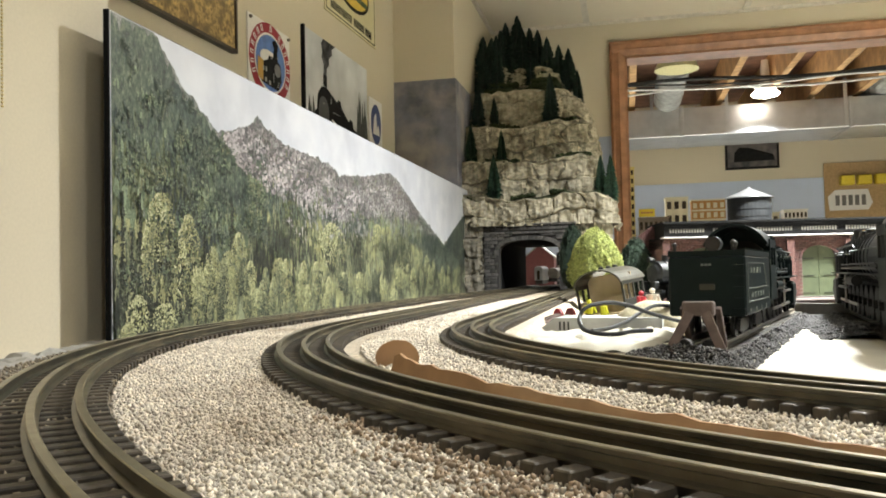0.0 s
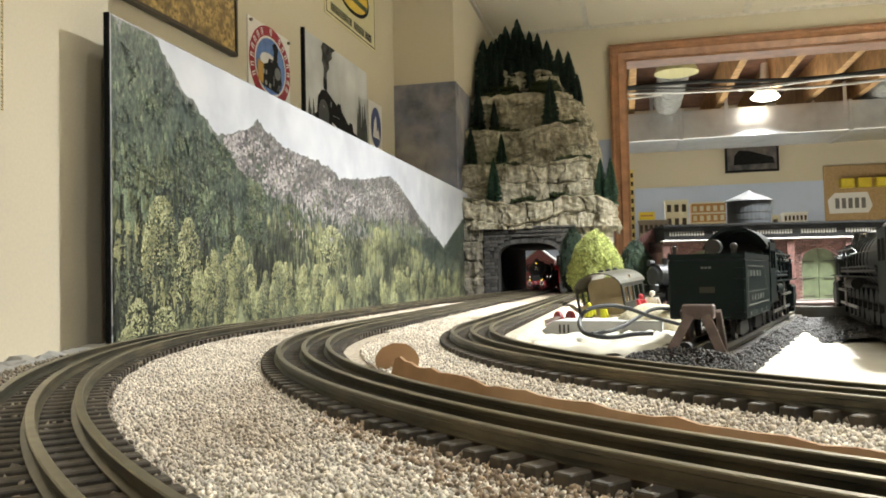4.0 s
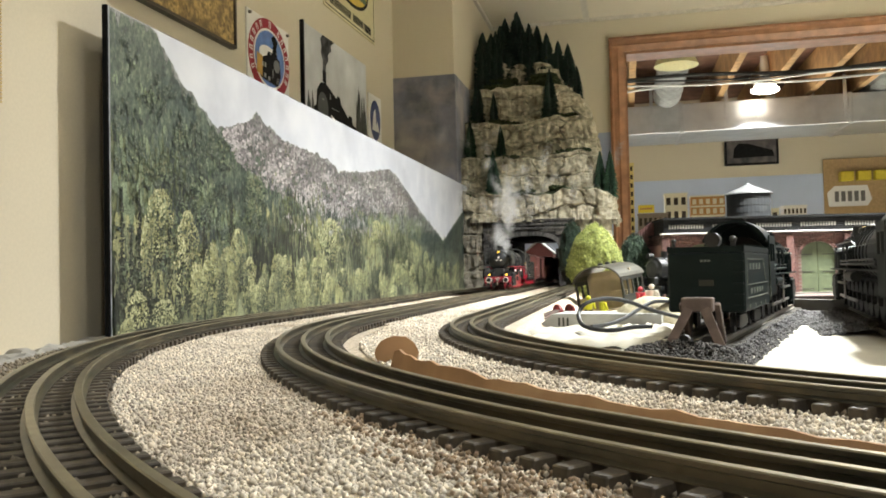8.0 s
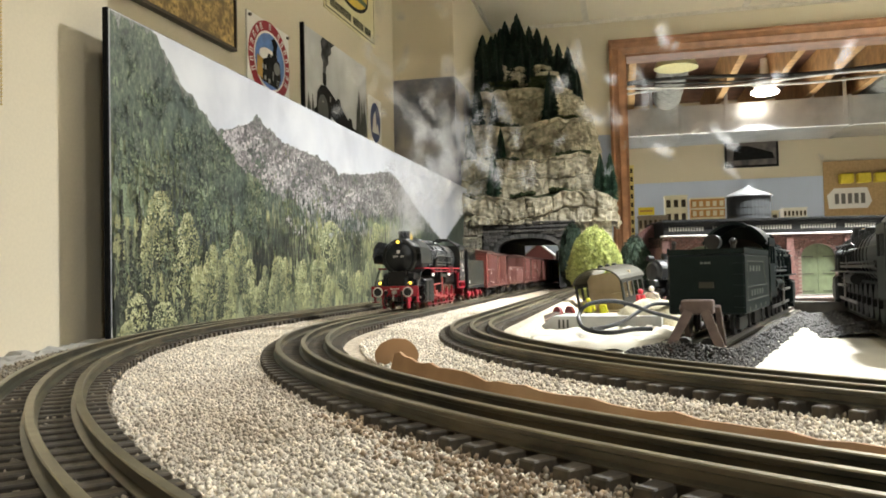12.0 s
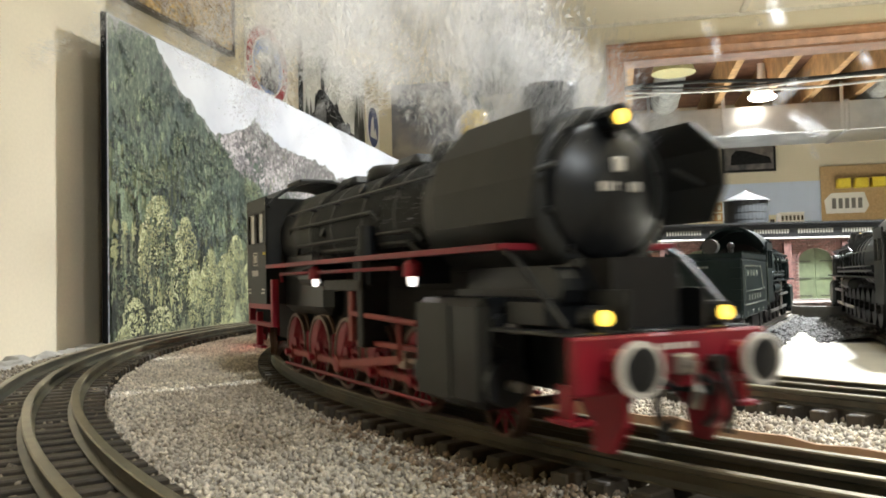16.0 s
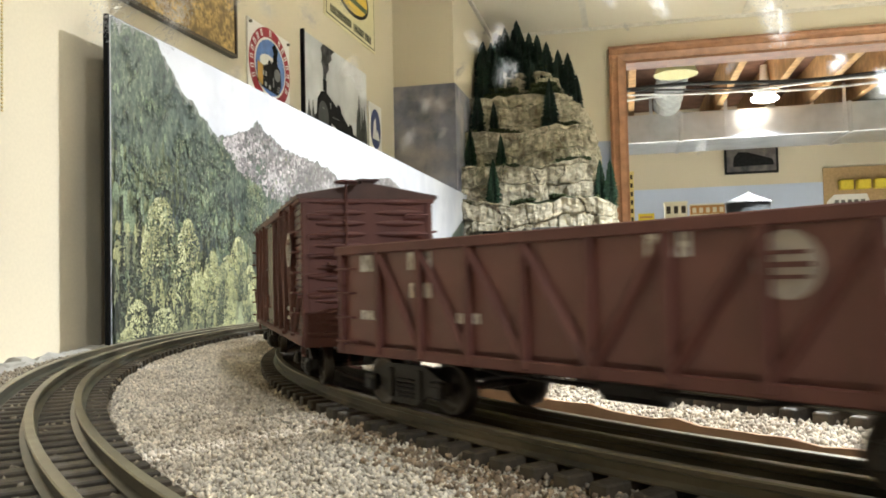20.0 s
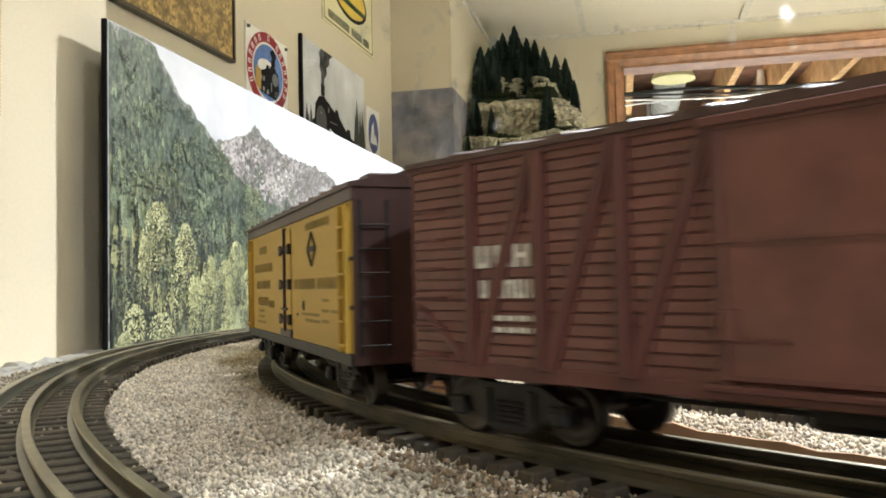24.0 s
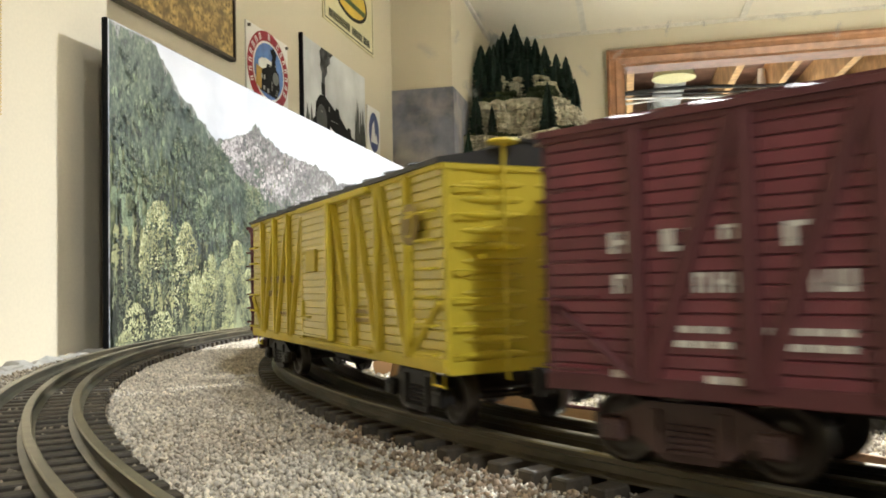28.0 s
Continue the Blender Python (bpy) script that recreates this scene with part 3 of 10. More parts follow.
PAPER = material("white_paper", (0.74, 0.72, 0.68), 0.5, vary=0.03)
MAROON = material("maroon_print", (0.30, 0.028, 0.040), 0.5, vary=0.1, spec=0.2)
BLUEP = material("blue_print", (0.10, 0.20, 0.50), 0.5, vary=0.15)
GREYLINE = material("pale_grey_print", (0.34, 0.34, 0.33), 0.6, vary=0.2, spec=0.1)
INK = material("ink_print", (0.012, 0.012, 0.012), 0.6, vary=0.3, spec=0.1)
poster = sheet("railway_poster", "white enamel sign with a maroon oval badge and a locomotive", -0.934, -0.737, 0.440, 0.615, PAPER)
flat(poster, "oval_ring", oval(-0.834, 0.530, 0.097, 0.086), 0.004, MAROON)
flat(poster, "oval_edge", oval(-0.834, 0.530, 0.074, 0.065), 0.0045, PAPER)
flat(poster, "oval_sky", oval(-0.834, 0.530, 0.069, 0.060), 0.0050, BLUEP)
flat(poster, "cloud", oval(-0.845, 0.538, 0.040, 0.018, 18), 0.0055, PAPER)
flat(poster, "locomotive_shape", [(-0.880, 0.482), (-0.800, 0.476), (-0.785, 0.50), (-0.790, 0.535), (-0.802, 0.54), (-0.806, 0.562), (-0.822, 0.562), (-0.824, 0.545), (-0.845, 0.545), (-0.85, 0.535), (-0.878, 0.525)], 0.006, INK)
flat(poster, "tender_shape", [(-0.898, 0.490), (-0.874, 0.484), (-0.872, 0.528), (-0.897, 0.532)], 0.0065, material("mustard_print", (0.45, 0.27, 0.06), 0.5))
flat(poster, "boiler_front", oval(-0.806, 0.520, 0.015, 0.014, 18), 0.0068, material("grey_print", (0.16, 0.16, 0.16), 0.5))
for k, (y, z, w, h) in enumerate(((-0.806, 0.548, 0.004, 0.004), (-0.872, 0.512, 0.006, 0.010), (-0.860, 0.512, 0.006, 0.010), (-0.800, 0.494, 0.010, 0.0015), (-0.802, 0.489, 0.011, 0.0015), (-0.804, 0.484, 0.011, 0.0015), (-0.835, 0.541, 0.007, 0.003), (-0.825, 0.500, 0.003, 0.020), (-0.843, 0.486, 0.009, 0.009), (-0.862, 0.489, 0.009, 0.009))):
    flat(poster, "locomotive_detail", [(y - w / 2, z - h / 2), (y + w / 2, z - h / 2), (y + w / 2, z + h / 2), (y - w / 2, z + h / 2)], 0.0069 + k * 0.00001, GREYLINE)
flat(poster, "smoke_plume", [(-0.818, 0.560), (-0.806, 0.560), (-0.80, 0.575), (-0.815, 0.586), (-0.83, 0.578)], 0.0066, INK)
for k in range(17):
    a = math.radians(205 - k * 14.5)
    c = Vector((0.0047, -0.834 + 0.0855 * math.cos(a), 0.530 + 0.0755 * math.sin(a)))
    if k in (7, 9):
        continue
    bm = bmesh.new()
    m = Matrix.Translation(c) @ Matrix.Rotation(a - math.pi / 2, 4, "X")
    bbox(bm, 0, 0.0004, -0.0042, -0.0018, -0.0070, 0.0070, 0, m)
    bbox(bm, 0, 0.0004, 0.0018, 0.0042, -0.0070, 0.0070, 0, m)
    bbox(bm, 0, 0.0004, -0.0020, 0.0020, 0.0045, 0.0070, 0, m)
    part("letter_bar", bm, PAPER, poster)
for y, z in ((-0.925, 0.606), (-0.746, 0.606)):
    bm = bmesh.new()
    rod(bm, (0.004, y, z), (0.009, y, z), 0.0035, 10)
    part("screw", bm, material("screw_steel", (0.2, 0.18, 0.15), 0.4, metal=0.8), poster)

# black and white locomotive photograph
GREYSKY = material("photo_sky", (0.58, 0.59, 0.60), 0.45, vary=0.25, scale=7)
photo = sheet("locomotive_photograph", "black and white photograph of a steam locomotive", -0.661, -0.225, 0.40, 0.665, GREYSKY, 0.008)
bm = bmesh.new()
bbox(bm, 0, 0.0095, -0.667, -0.661, 0.40, 0.668)
part("edge", bm, INK, photo)
flat(photo, "smoke_column", [(-0.549, 0.572), (-0.531, 0.572), (-0.528, 0.592), (-0.512, 0.606), (-0.514, 0.622), (-0.492, 0.636), (-0.494, 0.650), (-0.470, 0.664), (-0.548, 0.664), (-0.562, 0.650), (-0.554, 0.632), (-0.560, 0.616), (-0.547, 0.600)], 0.0084, material("photo_smoke", (0.085, 0.085, 0.088), 0.6, vary=0.8, scale=45, second=(0.03, 0.03, 0.03), second_scale=30, spec=0.1))
flat(photo, "chimney", [(-0.551, 0.545), (-0.529, 0.545), (-0.528, 0.574), (-0.552, 0.574)], 0.0087, INK)
flat(photo, "boiler", [(-0.600, 0.40), (-0.24, 0.40), (-0.250, 0.428), (-0.30, 0.462), (-0.345, 0.470), (-0.352, 0.490), (-0.372, 0.492), (-0.378, 0.482), (-0.43, 0.510), (-0.438, 0.527), (-0.455, 0.528), (-0.462, 0.519), (-0.505, 0.535), (-0.535, 0.545), (-0.565, 0.540), (-0.588, 0.518), (-0.594, 0.480), (-0.612, 0.470), (-0.612, 0.43)], 0.0088, INK)
flat(photo, "steam", [(-0.652, 0.41), (-0.615, 0.41), (-0.610, 0.44), (-0.622, 0.452), (-0.640, 0.448), (-0.655, 0.435)], 0.0089, material("photo_steam", (0.40, 0.40, 0.40), 0.5, vary=0.4, scale=50))
flat(photo, "smokebox_door", oval(-0.553, 0.478, 0.034, 0.040, 20), 0.0092, material("photo_dark_grey", (0.06, 0.06, 0.06), 0.4))
flat(photo, "handrail", [(-0.50, 0.470), (-0.36, 0.432), (-0.36, 0.428), (-0.50, 0.465)], 0.0094, PAPER)
for k, (y, z, w, h) in enumerate(((-0.553, 0.500, 0.010, 0.004), (-0.553, 0.455, 0.022, 0.002), (-0.575, 0.430, 0.004, 0.016), (-0.535, 0.428, 0.004, 0.014), (-0.47, 0.488, 0.05, 0.0016), (-0.44, 0.450, 0.06, 0.0016), (-0.47, 0.430, 0.02, 0.012), (-0.42, 0.424, 0.02, 0.012), (-0.37, 0.418, 0.02, 0.010), (-0.505, 0.515, 0.005, 0.014))):
    flat(photo, "locomotive_detail", [(y - w / 2, z - h / 2), (y + w / 2, z - h / 2), (y + w / 2, z + h / 2), (y - w / 2, z + h / 2)], 0.0094 + k * 0.00001, GREYLINE)
rr = random.Random(4)
for k in range(34):
    y = rr.choice((rr.uniform(-0.655, -0.60), rr.uniform(-0.31, -0.235)))
    h = rr.uniform(0.05, 0.11) if y < -0.5 else rr.uniform(0.05, 0.18)
    w = rr.uniform(0.008, 0.016)
    z0 = 0.405
    flat(photo, "tree_shape", [(y - w, z0), (y + w, z0), (y + w * 0.7, z0 + h * 0.4), (y + w * 0.5, z0 + h * 0.7), (y, z0 + h), (y - w * 0.5, z0 + h * 0.65), (y - w * 0.8, z0 + h * 0.35)], 0.0085 + k * 0.00004, material("photo_tree", (0.05, 0.055, 0.05), 0.5, vary=0.5, scale=80) if k == 0 else bpy.data.materials["photo_tree"])

# yellow railroad sign: lettering as bars
CREAMSIGN = material("cream_enamel", (0.66, 0.60, 0.36), 0.4, vary=0.05)
sign = sheet("railway_sign", "cream metal sign with a black border and a yellow emblem", -0.520, -0.127, 0.751, 0.96, CREAMSIGN)
bm = bmesh.new()
for y0, y1, z0, z1 in ((-0.512, -0.135, 0.757, 0.760), (-0.138, -0.135, 0.757, 0.95), (-0.512, -0.509, 0.757, 0.95)):
    bbox(bm, 0.004, 0.0044, y0, y1, z0, z1)
part("border", bm, INK, sign)
for y, w in ((-0.405, 0.155), (-0.270, 0.085), (-0.192, 0.055)):
    n = max(4, int(w / 0.017))
    for k in range(n):
        bm = bmesh.new()
        y0 = y - w / 2 + k * w / n
        bbox(bm, 0.004, 0.0045, y0, y0 + w / n * 0.30, 0.768, 0.790)
        bbox(bm, 0.004, 0.0045, y0 + w / n * 0.5, y0 + w / n * 0.78, 0.768, 0.790)
        part("letter_bar", bm, INK, sign)
flat(sign, "emblem", oval(-0.320, 0.87, 0.135, 0.062), 0.004, INK)
flat(sign, "emblem_field", oval(-0.320, 0.87, 0.122, 0.052), 0.0046, material("sign_yellow", (0.70, 0.48, 0.05), 0.4))
flat(sign, "emblem_band", [(-0.43, 0.845), (-0.21, 0.845), (-0.205, 0.86), (-0.43, 0.86)], 0.0052, material("sign_green", (0.05, 0.09, 0.03), 0.4))

badge = sheet("badge_sign", "small white sign with a dark blue oval badge", -0.196, -0.082, 0.450, 0.595, PAPER)
flat(badge, "oval", oval(-0.139, 0.520, 0.045, 0.060), 0.004, material("navy_print", (0.030, 0.045, 0.16), 0.45))
flat(badge, "peak", [(-0.170, 0.488), (-0.108, 0.488), (-0.122, 0.520), (-0.132, 0.505), (-0.140, 0.555), (-0.156, 0.540)], 0.0046, PAPER)
# ---- the layout's bed and tracks ----
bm = bmesh.new()
bbox(bm, -0.72, 2.6, -1.2, 5.6, -0.06, -0.008)
structure("layout_table", bm, FOAM, "white plaster-covered layout table top")


def way_points(k, s0, s1, step, z, off=0.0):
    pts, n = [], max(2, int((s1 - s0) / step))
    for i in range(n + 1):
        p, d = on_track(k, s0 + (s1 - s0) * i / n)
        side = Vector((d.y, -d.x, 0))
        pts.append(p + side * off + Vector((0, 0, z)))
    return pts


SPAN = ((-2.35, 2.1), (-3.4, 1.9), (-1.72, 1.5))
HEAD = [(-0.0013, 0), (0.0013, 0), (0.0017, -0.0004), (0.0016, -0.0017), (0.0006, -0.0022), (0.0006, -0.0044), (0.0029, -0.0051), (0.0029, -0.0056), (-0.0029, -0.0056), (-0.0029, -0.0051), (-0.0006, -0.0044), (-0.0006, -0.0022), (-0.0016, -0.0017), (-0.0017, -0.0004)]
tie_bm = bmesh.new()
bbox(tie_bm, -0.0285, 0.0285, -0.0031, 0.0031, -0.0056, 0, 0.0005)
tie_mesh = mesh_from(tie_bm, "tie", TIE)
TRACKS = []
for k, name in enumerate(("outer_track", "middle_track", "inner_track")):
    tr = thing(name, "three-rail model railway track on dark ties", "track")
    TRACKS.append(tr)
    for off in (-0.0171, 0.0, 0.0171):
        bm = bmesh.new()
        sweep(bm, way_points(k, SPAN[k][0], SPAN[k][1], 0.012, ZR, off), HEAD)
        bmesh.ops.recalc_face_normals(bm, faces=bm.faces)
        for f in bm.faces:
            if f.normal.z > 0.3 and f.calc_center_median().z > ZR - 0.0006:
                f.material_index = 1
        part("rail", bm, [RAIL, RAILHEAD], tr, "dull brown rail with a worn brassy head")

# ballast bed under all three tracks
bm = bmesh.new()
a = [on_track(0, s) for s in np.linspace(-2.35, 2.1, 160)]
outer = [p + Vector((d.y, -d.x, 0)) * 0.040 for p, d in a]
inner = []
for s in np.linspace(-2.35, 2.1, 160):
    p, d = on_track(2, s * (RADII[2] / RADII[0]) if s > 0 else s)
    inner.append(p - Vector((d.y, -d.x, 0)) * 0.040)
N = 14
rows_v = []
for o, i in zip(outer, inner):
    row = [bm.verts.new((o.x, o.y, -0.012))]
    for j in range(N + 1):
        q = o.lerp(i, j / N)
        row.append(bm.verts.new((q.x, q.y, 0.0055 + 0.001 * noise.noise(q * 30))))
    row.append(bm.verts.new((i.x + (i.x - o.x) * 0.06, i.y, -0.012)))
    rows_v.append(row)
for r1, r2 in zip(rows_v, rows_v[1:]):
    for j in range(N + 2):
        bm.faces.new((r1[j], r1[j + 1], r2[j + 1], r2[j]))
bmesh.ops.recalc_face_normals(bm, faces=bm.faces)
structure("ballast_bed", bm, BALLAST, "bed of light crushed stone under the tracks")
# ties, those of the near curves as single pieces
for k, tr in enumerate(TRACKS):
    s0, s1 = SPAN[k]
    n = int((s1 - s0) / 0.0125)
    far = bmesh.new()
    for i in range(n):
        s = s0 + (i + 0.5) * 0.0125
        p, d = on_track(k, s)
        m = Matrix.Translation((p.x, p.y, ZR - 0.0056)) @ Matrix.Rotation(math.atan2(-d.x, d.y) + random.uniform(-0.012, 0.012), 4, "Z")
        if -0.75 < s < 1.45:
            piece("tie", tie_mesh, tr, m)
        else:
            bbox(far, -0.0285, 0.0285, -0.0031, 0.0031, -0.0056, 0, 0, m)
    tagged(part("ties", far, TIE, tr), kind="stuff")

# loose stones on the bed
rs = np.random.RandomState(7)


def stones(name, label, pts, size, mat, z_lift=0.0):
    """Many small broken stones at the given places, in one mesh."""
    n = len(pts)
    base = np.array([(1, 0, 0), (-1, 0, 0), (0, 1, 0), (0, -1, 0), (0, 0, 1), (0, 0, -1)], float)
    tri = np.array([(0, 2, 4), (2, 1, 4), (1, 3, 4), (3, 0, 4), (2, 0, 5), (1, 2, 5), (3, 1, 5), (0, 3, 5)])
    v = base[None] * (size * rs.uniform(0.55, 1.25, (n, 1, 1))) * rs.uniform(0.6, 1.2, (n, 6, 1)) + rs.uniform(-0.25, 0.25, (n, 6, 3)) * size
    a, b = rs.uniform(0, 6.28, n), rs.uniform(-0.9, 0.9, n)
    ca, sa, cb, sb = np.cos(a), np.sin(a), np.cos(b), np.sin(b)
    y1 = v[:, :, 1] * cb[:, None] - v[:, :, 2] * sb[:, None]
    z1 = v[:, :, 1] * sb[:, None] + v[:, :, 2] * cb[:, None]
    x2 = v[:, :, 0] * ca[:, None] - y1 * sa[:, None]
    y2 = v[:, :, 0] * sa[:, None] + y1 * ca[:, None]
    w = np.stack((x2, y2, z1), 2) + pts[:, None, :]
    w[:, :, 2] += z_lift
    faces = (tri[None] + 6 * np.arange(n)[:, None, None]).reshape(-1, 3)
    data = bpy.data.meshes.new(name)
    data.vertices.add(n * 6)
    data.vertices.foreach_set("co", w.reshape(-1))
    data.loops.add(len(faces) * 3)
    data.loops.foreach_set("vertex_index", faces.reshape(-1))
    data.polygons.add(len(faces))
    data.polygons.foreach_set("loop_start", np.arange(0, len(faces) * 3, 3))
    data.update()
    data.validate()
    data.materials.append(mat)
    return tagged(new(name, data), label, "gravel", kind="stuff")


def ring_points(n, r0, r1, a0, a1, z):
    a = rs.uniform(a0, a1, n)
    r = np.sqrt(rs.uniform(r0 ** 2, r1 ** 2, n))
    return np.stack((CX + r * np.cos(a), CY + r * np.sin(a), np.full(n, z) + rs.uniform(-0.0008, 0.0012, n)), 1)


def strip_points(n, x0, x1, y0, y1, z):
    return np.stack((rs.uniform(x0, x1, n), rs.uniform(y0, y1, n), np.full(n, z) + rs.uniform(-0.0008, 0.0012, n)), 1)


RA, RB, RC = RADII
A0, A1 = math.pi, math.pi * 1.62
stones("ballast_stones", "light grey-brown crushed stone between the two outer tracks", np.concatenate([
    ring_points(96000, RB + 0.026, RA - 0.030, A0, A1, 0.0068), strip_points(16000, XB - 0.110, XB - 0.028, CY, CY + 0.9, 0.0066)]), 0.00104, STONES)
stones("ballast_stones", "light crushed stone between the inner tracks", np.concatenate([
    ring_points(34000, RC + 0.027, RB - 0.042, A0, math.pi * 1.55, 0.0066), strip_points(16000, XB + 0.028, XB + 0.108, CY, CY + 0.9, 0.0066)]), 0.00122, STONES)
GREYSTONE = material("grey_grit", (0.25, 0.21, 0.155), 0.9, vary=0.3, scale=400, island=0.5)
stones("ballast_grit", "dark grit and crumbs lying among the ties", np.concatenate([
    ring_points(4200, RA - 0.03, RA + 0.030, A0, A1, 0.0096), ring_points(9000, RA + 0.030, RA + 0.060, A0, A1, 0.0070), ring_points(13000, RB - 0.028, RB + 0.026, A0, A1, 0.0080), ring_points(4000, RC - 0.028, RC + 0.028, A0, A1, 0.0066)]), 0.00125, GREYSTONE)
TANSTONE = material("tan_stone", (0.33, 0.245, 0.165), 0.9, vary=0.2, scale=400, island=0.4)
stones("ballast_edge_stones", "brownish stones heaped against the ties of the middle track", np.concatenate([ring_points(int(2600 * (1.15 - u)), RB + 0.024 + 0.042 * u, RB + 0.040 + 0.046 * u, math.pi * (1.23 + 0.10 * u), A1, 0.0077) for u in (0.0, 0.25, 0.5, 0.8)]), 0.00125, TANSTONE)

# torn brown card left between the middle and inner tracks
CARD = material("brown_card", (0.45, 0.265, 0.135), 0.8, vary=0.18, scale=30, second=(0.56, 0.37, 0.21), second_scale=20, second_at=0.58)
card = thing("cardboard_strip", "torn strip of brown cardboard standing beside the middle track", "cardboard")
bm = bmesh.new()
r_card = RB - 0.0385
rr = random.Random(8)
cols = []
for i in range(61):
    a = math.pi + 0.56 + 0.80 * i / 60
    u = i / 60
    h = 0.0150 * (1 - 0.58 * u) + (0.0026 - 0.0014 * u) * noise.noise((u * 22, 0, 3)) + 0.0008 * rr.uniform(-1, 1)
    for r in (r_card - 0.0008, r_card + 0.0008):
        cols.append((bm.verts.new((CX + r * math.cos(a), CY + r * math.sin(a), 0.003)), bm.verts.new((CX + (r - 0.004) * math.cos(a), CY + (r - 0.004) * math.sin(a), 0.003 + h))))
for i in range(60):
    a0, b0, a1, b1 = cols[2 * i], cols[2 * i + 1], cols[2 * i + 2], cols[2 * i + 3]
    bm.faces.new((a0[0], a1[0], a1[1], a0[1]))
    bm.faces.new((b0[0], b0[1], b1[1], b1[0]))
    bm.faces.new((a0[1], a1[1], b1[1], b0[1]))
part("strip", bm, CARD, card)
bm = bmesh.new()
n = 22
cx, cy = CX + (RB - 0.052) * math.cos(math.pi + 0.50), CY + (RB - 0.052) * math.sin(math.pi + 0.50)
outline = [(0.0138 * math.cos(2 * math.pi * k / n) * (1 + rr.uniform(-0.04, 0.04)), 0.0100 + 0.0105 * math.sin(2 * math.pi * k / n) * (1 + rr.uniform(-0.05, 0.05))) for k in range(n)]
prism(bm, outline, "y", -0.0009, 0.0009)
part("disc", bm, CARD, card, "round torn card end", m=Matrix.Translation((cx + 0.002, cy, 0.0025)) @ Matrix.Rotation(radians(18), 4, "Z"))
# grey stone edge by the wall
bm = bmesh.new()
for i in range(30):
    a = math.pi + 0.10 + 0.022 * i
    rad = RA + 0.088 + 0.012 * rr.random()
    bmesh.ops.create_icosphere(bm, subdivisions=3, radius=0.028, matrix=Matrix.Translation((max(-0.515, CX + rad * math.cos(a)), CY + rad * math.sin(a), -0.014)) @ Matrix.Diagonal((1.3, 1.2, 0.62, 1)))
for v in bm.verts:
    v.co += v.normal * 0.007 * noise.noise(v.co * 60) + v.normal * 0.003 * noise.noise(v.co * 190)
tagged(part("stone_edging", bm, material("pale_grey_plaster", (0.30, 0.29, 0.265), 0.9, vary=0.15, scale=60, bump=0.5)), "rough pale grey plaster bank by the wall", "plaster bank")
# ---- tunnel portal, cut-stone blocks one by one ----
PY = 2.50
portal = thing("tunnel_portal", "dark cut-stone tunnel portal with a flattened arch", "tunnel portal", Matrix.Translation((0, PY, 0)))
PX0, PX1, OX0, OX1, SPRING, CROWN, PTOP = -0.440, -0.152, -0.392, -0.203, 0.122, 0.168, 0.214
OC, OH = (OX0 + OX1) / 2, (OX1 - OX0) / 2


def arch_z(x):
    u = min(1.0, abs(x - OC) / OH)
    return SPRING + (CROWN - SPRING) * (1 - u ** 2.6) ** (1 / 2.6)


def arch_points(grow, n=28):
    out = []
    for k in range(n + 1):
        a = math.pi * (1 - k / n)
        c, s = math.cos(a), math.sin(a)
        x = OC + (OH + grow) * math.copysign(abs(c) ** (2 / 2.6), c)
        z = SPRING + (CROWN - SPRING + grow) * s ** (2 / 2.6)
        out.append((x, z))
    return out


bm = bmesh.new()
inner = [(OX0, 0.0)] + arch_points(0) + [(OX1, 0.0)]
outer_pts = [(PX0, 0.0)] + [(PX0 + (PX1 - PX0) * k / 28, PTOP) for k in range(29)] + [(PX1, 0.0)]
ring = []
for (ax, az), (bx, bz) in zip(inner, outer_pts):
    ring.append([bm.verts.new((ax, y, az)) for y in (0.004, 0.05)] + [bm.verts.new((bx, y, bz)) for y in (0.004, 0.05)])
for a, b in zip(ring, ring[1:]):
    bm.faces.new((a[0], b[0], b[2], a[2]))
    bm.faces.new((a[1], a[3], b[3], b[1]))
    bm.faces.new((a[0], a[1], b[1], b[0]))
    bm.faces.new((a[2], b[2], b[3], a[3]))
bmesh.ops.recalc_face_normals(bm, faces=bm.faces)
part("mortar_wall", bm, material("dark_mortar", (0.045, 0.042, 0.040), 0.95, vary=0.2), portal)
bh, bw = 0.0112, 0.0205
rr = random.Random(2)
block_meshes = []
for w in (1.0, 0.72, 0.5):
    bm = bmesh.new()
    bbox(bm, -bw * w / 2 + 0.0007, bw * w / 2 - 0.0007, -0.003, 0.006, -bh / 2 + 0.0006, bh / 2 - 0.0006, 0.0010)
    for v in bm.verts:
        if v.co.y < -0.001:
            v.co.y += rr.uniform(-0.0007, 0.0007)
    block_meshes.append((w * bw, mesh_from(bm, "stone_block", BRICKSTONE)))
row = 0
z = bh / 2
while z < PTOP - 0.028:
    x = PX0 + (0.004 if row % 2 else 0.0)
    while x < PX1 - 0.006:
        w, me = block_meshes[0] if rr.random() < 0.6 else block_meshes[rr.choice((1, 2))]
        if x + w > PX1 + 0.003:
            w, me = block_meshes[2]
        c = x + w / 2
        clear = (c + w / 2 < OX0 - 0.0005 or c - w / 2 > OX1 + 0.0005) if z < SPRING + 0.004 else z - bh / 2 > max(arch_z(c - w / 2), arch_z(c + w / 2), arch_z(c)) + 0.013 or c + w / 2 < OX0 - 0.008 or c - w / 2 > OX1 + 0.008
        if clear:
            piece("stone_block", me, portal, pose(c, rr.uniform(-0.001, 0.0006), z))
        x += w
    z += bh
    row += 1
ap, bp = arch_points(0.0005), arch_points(0.0135)
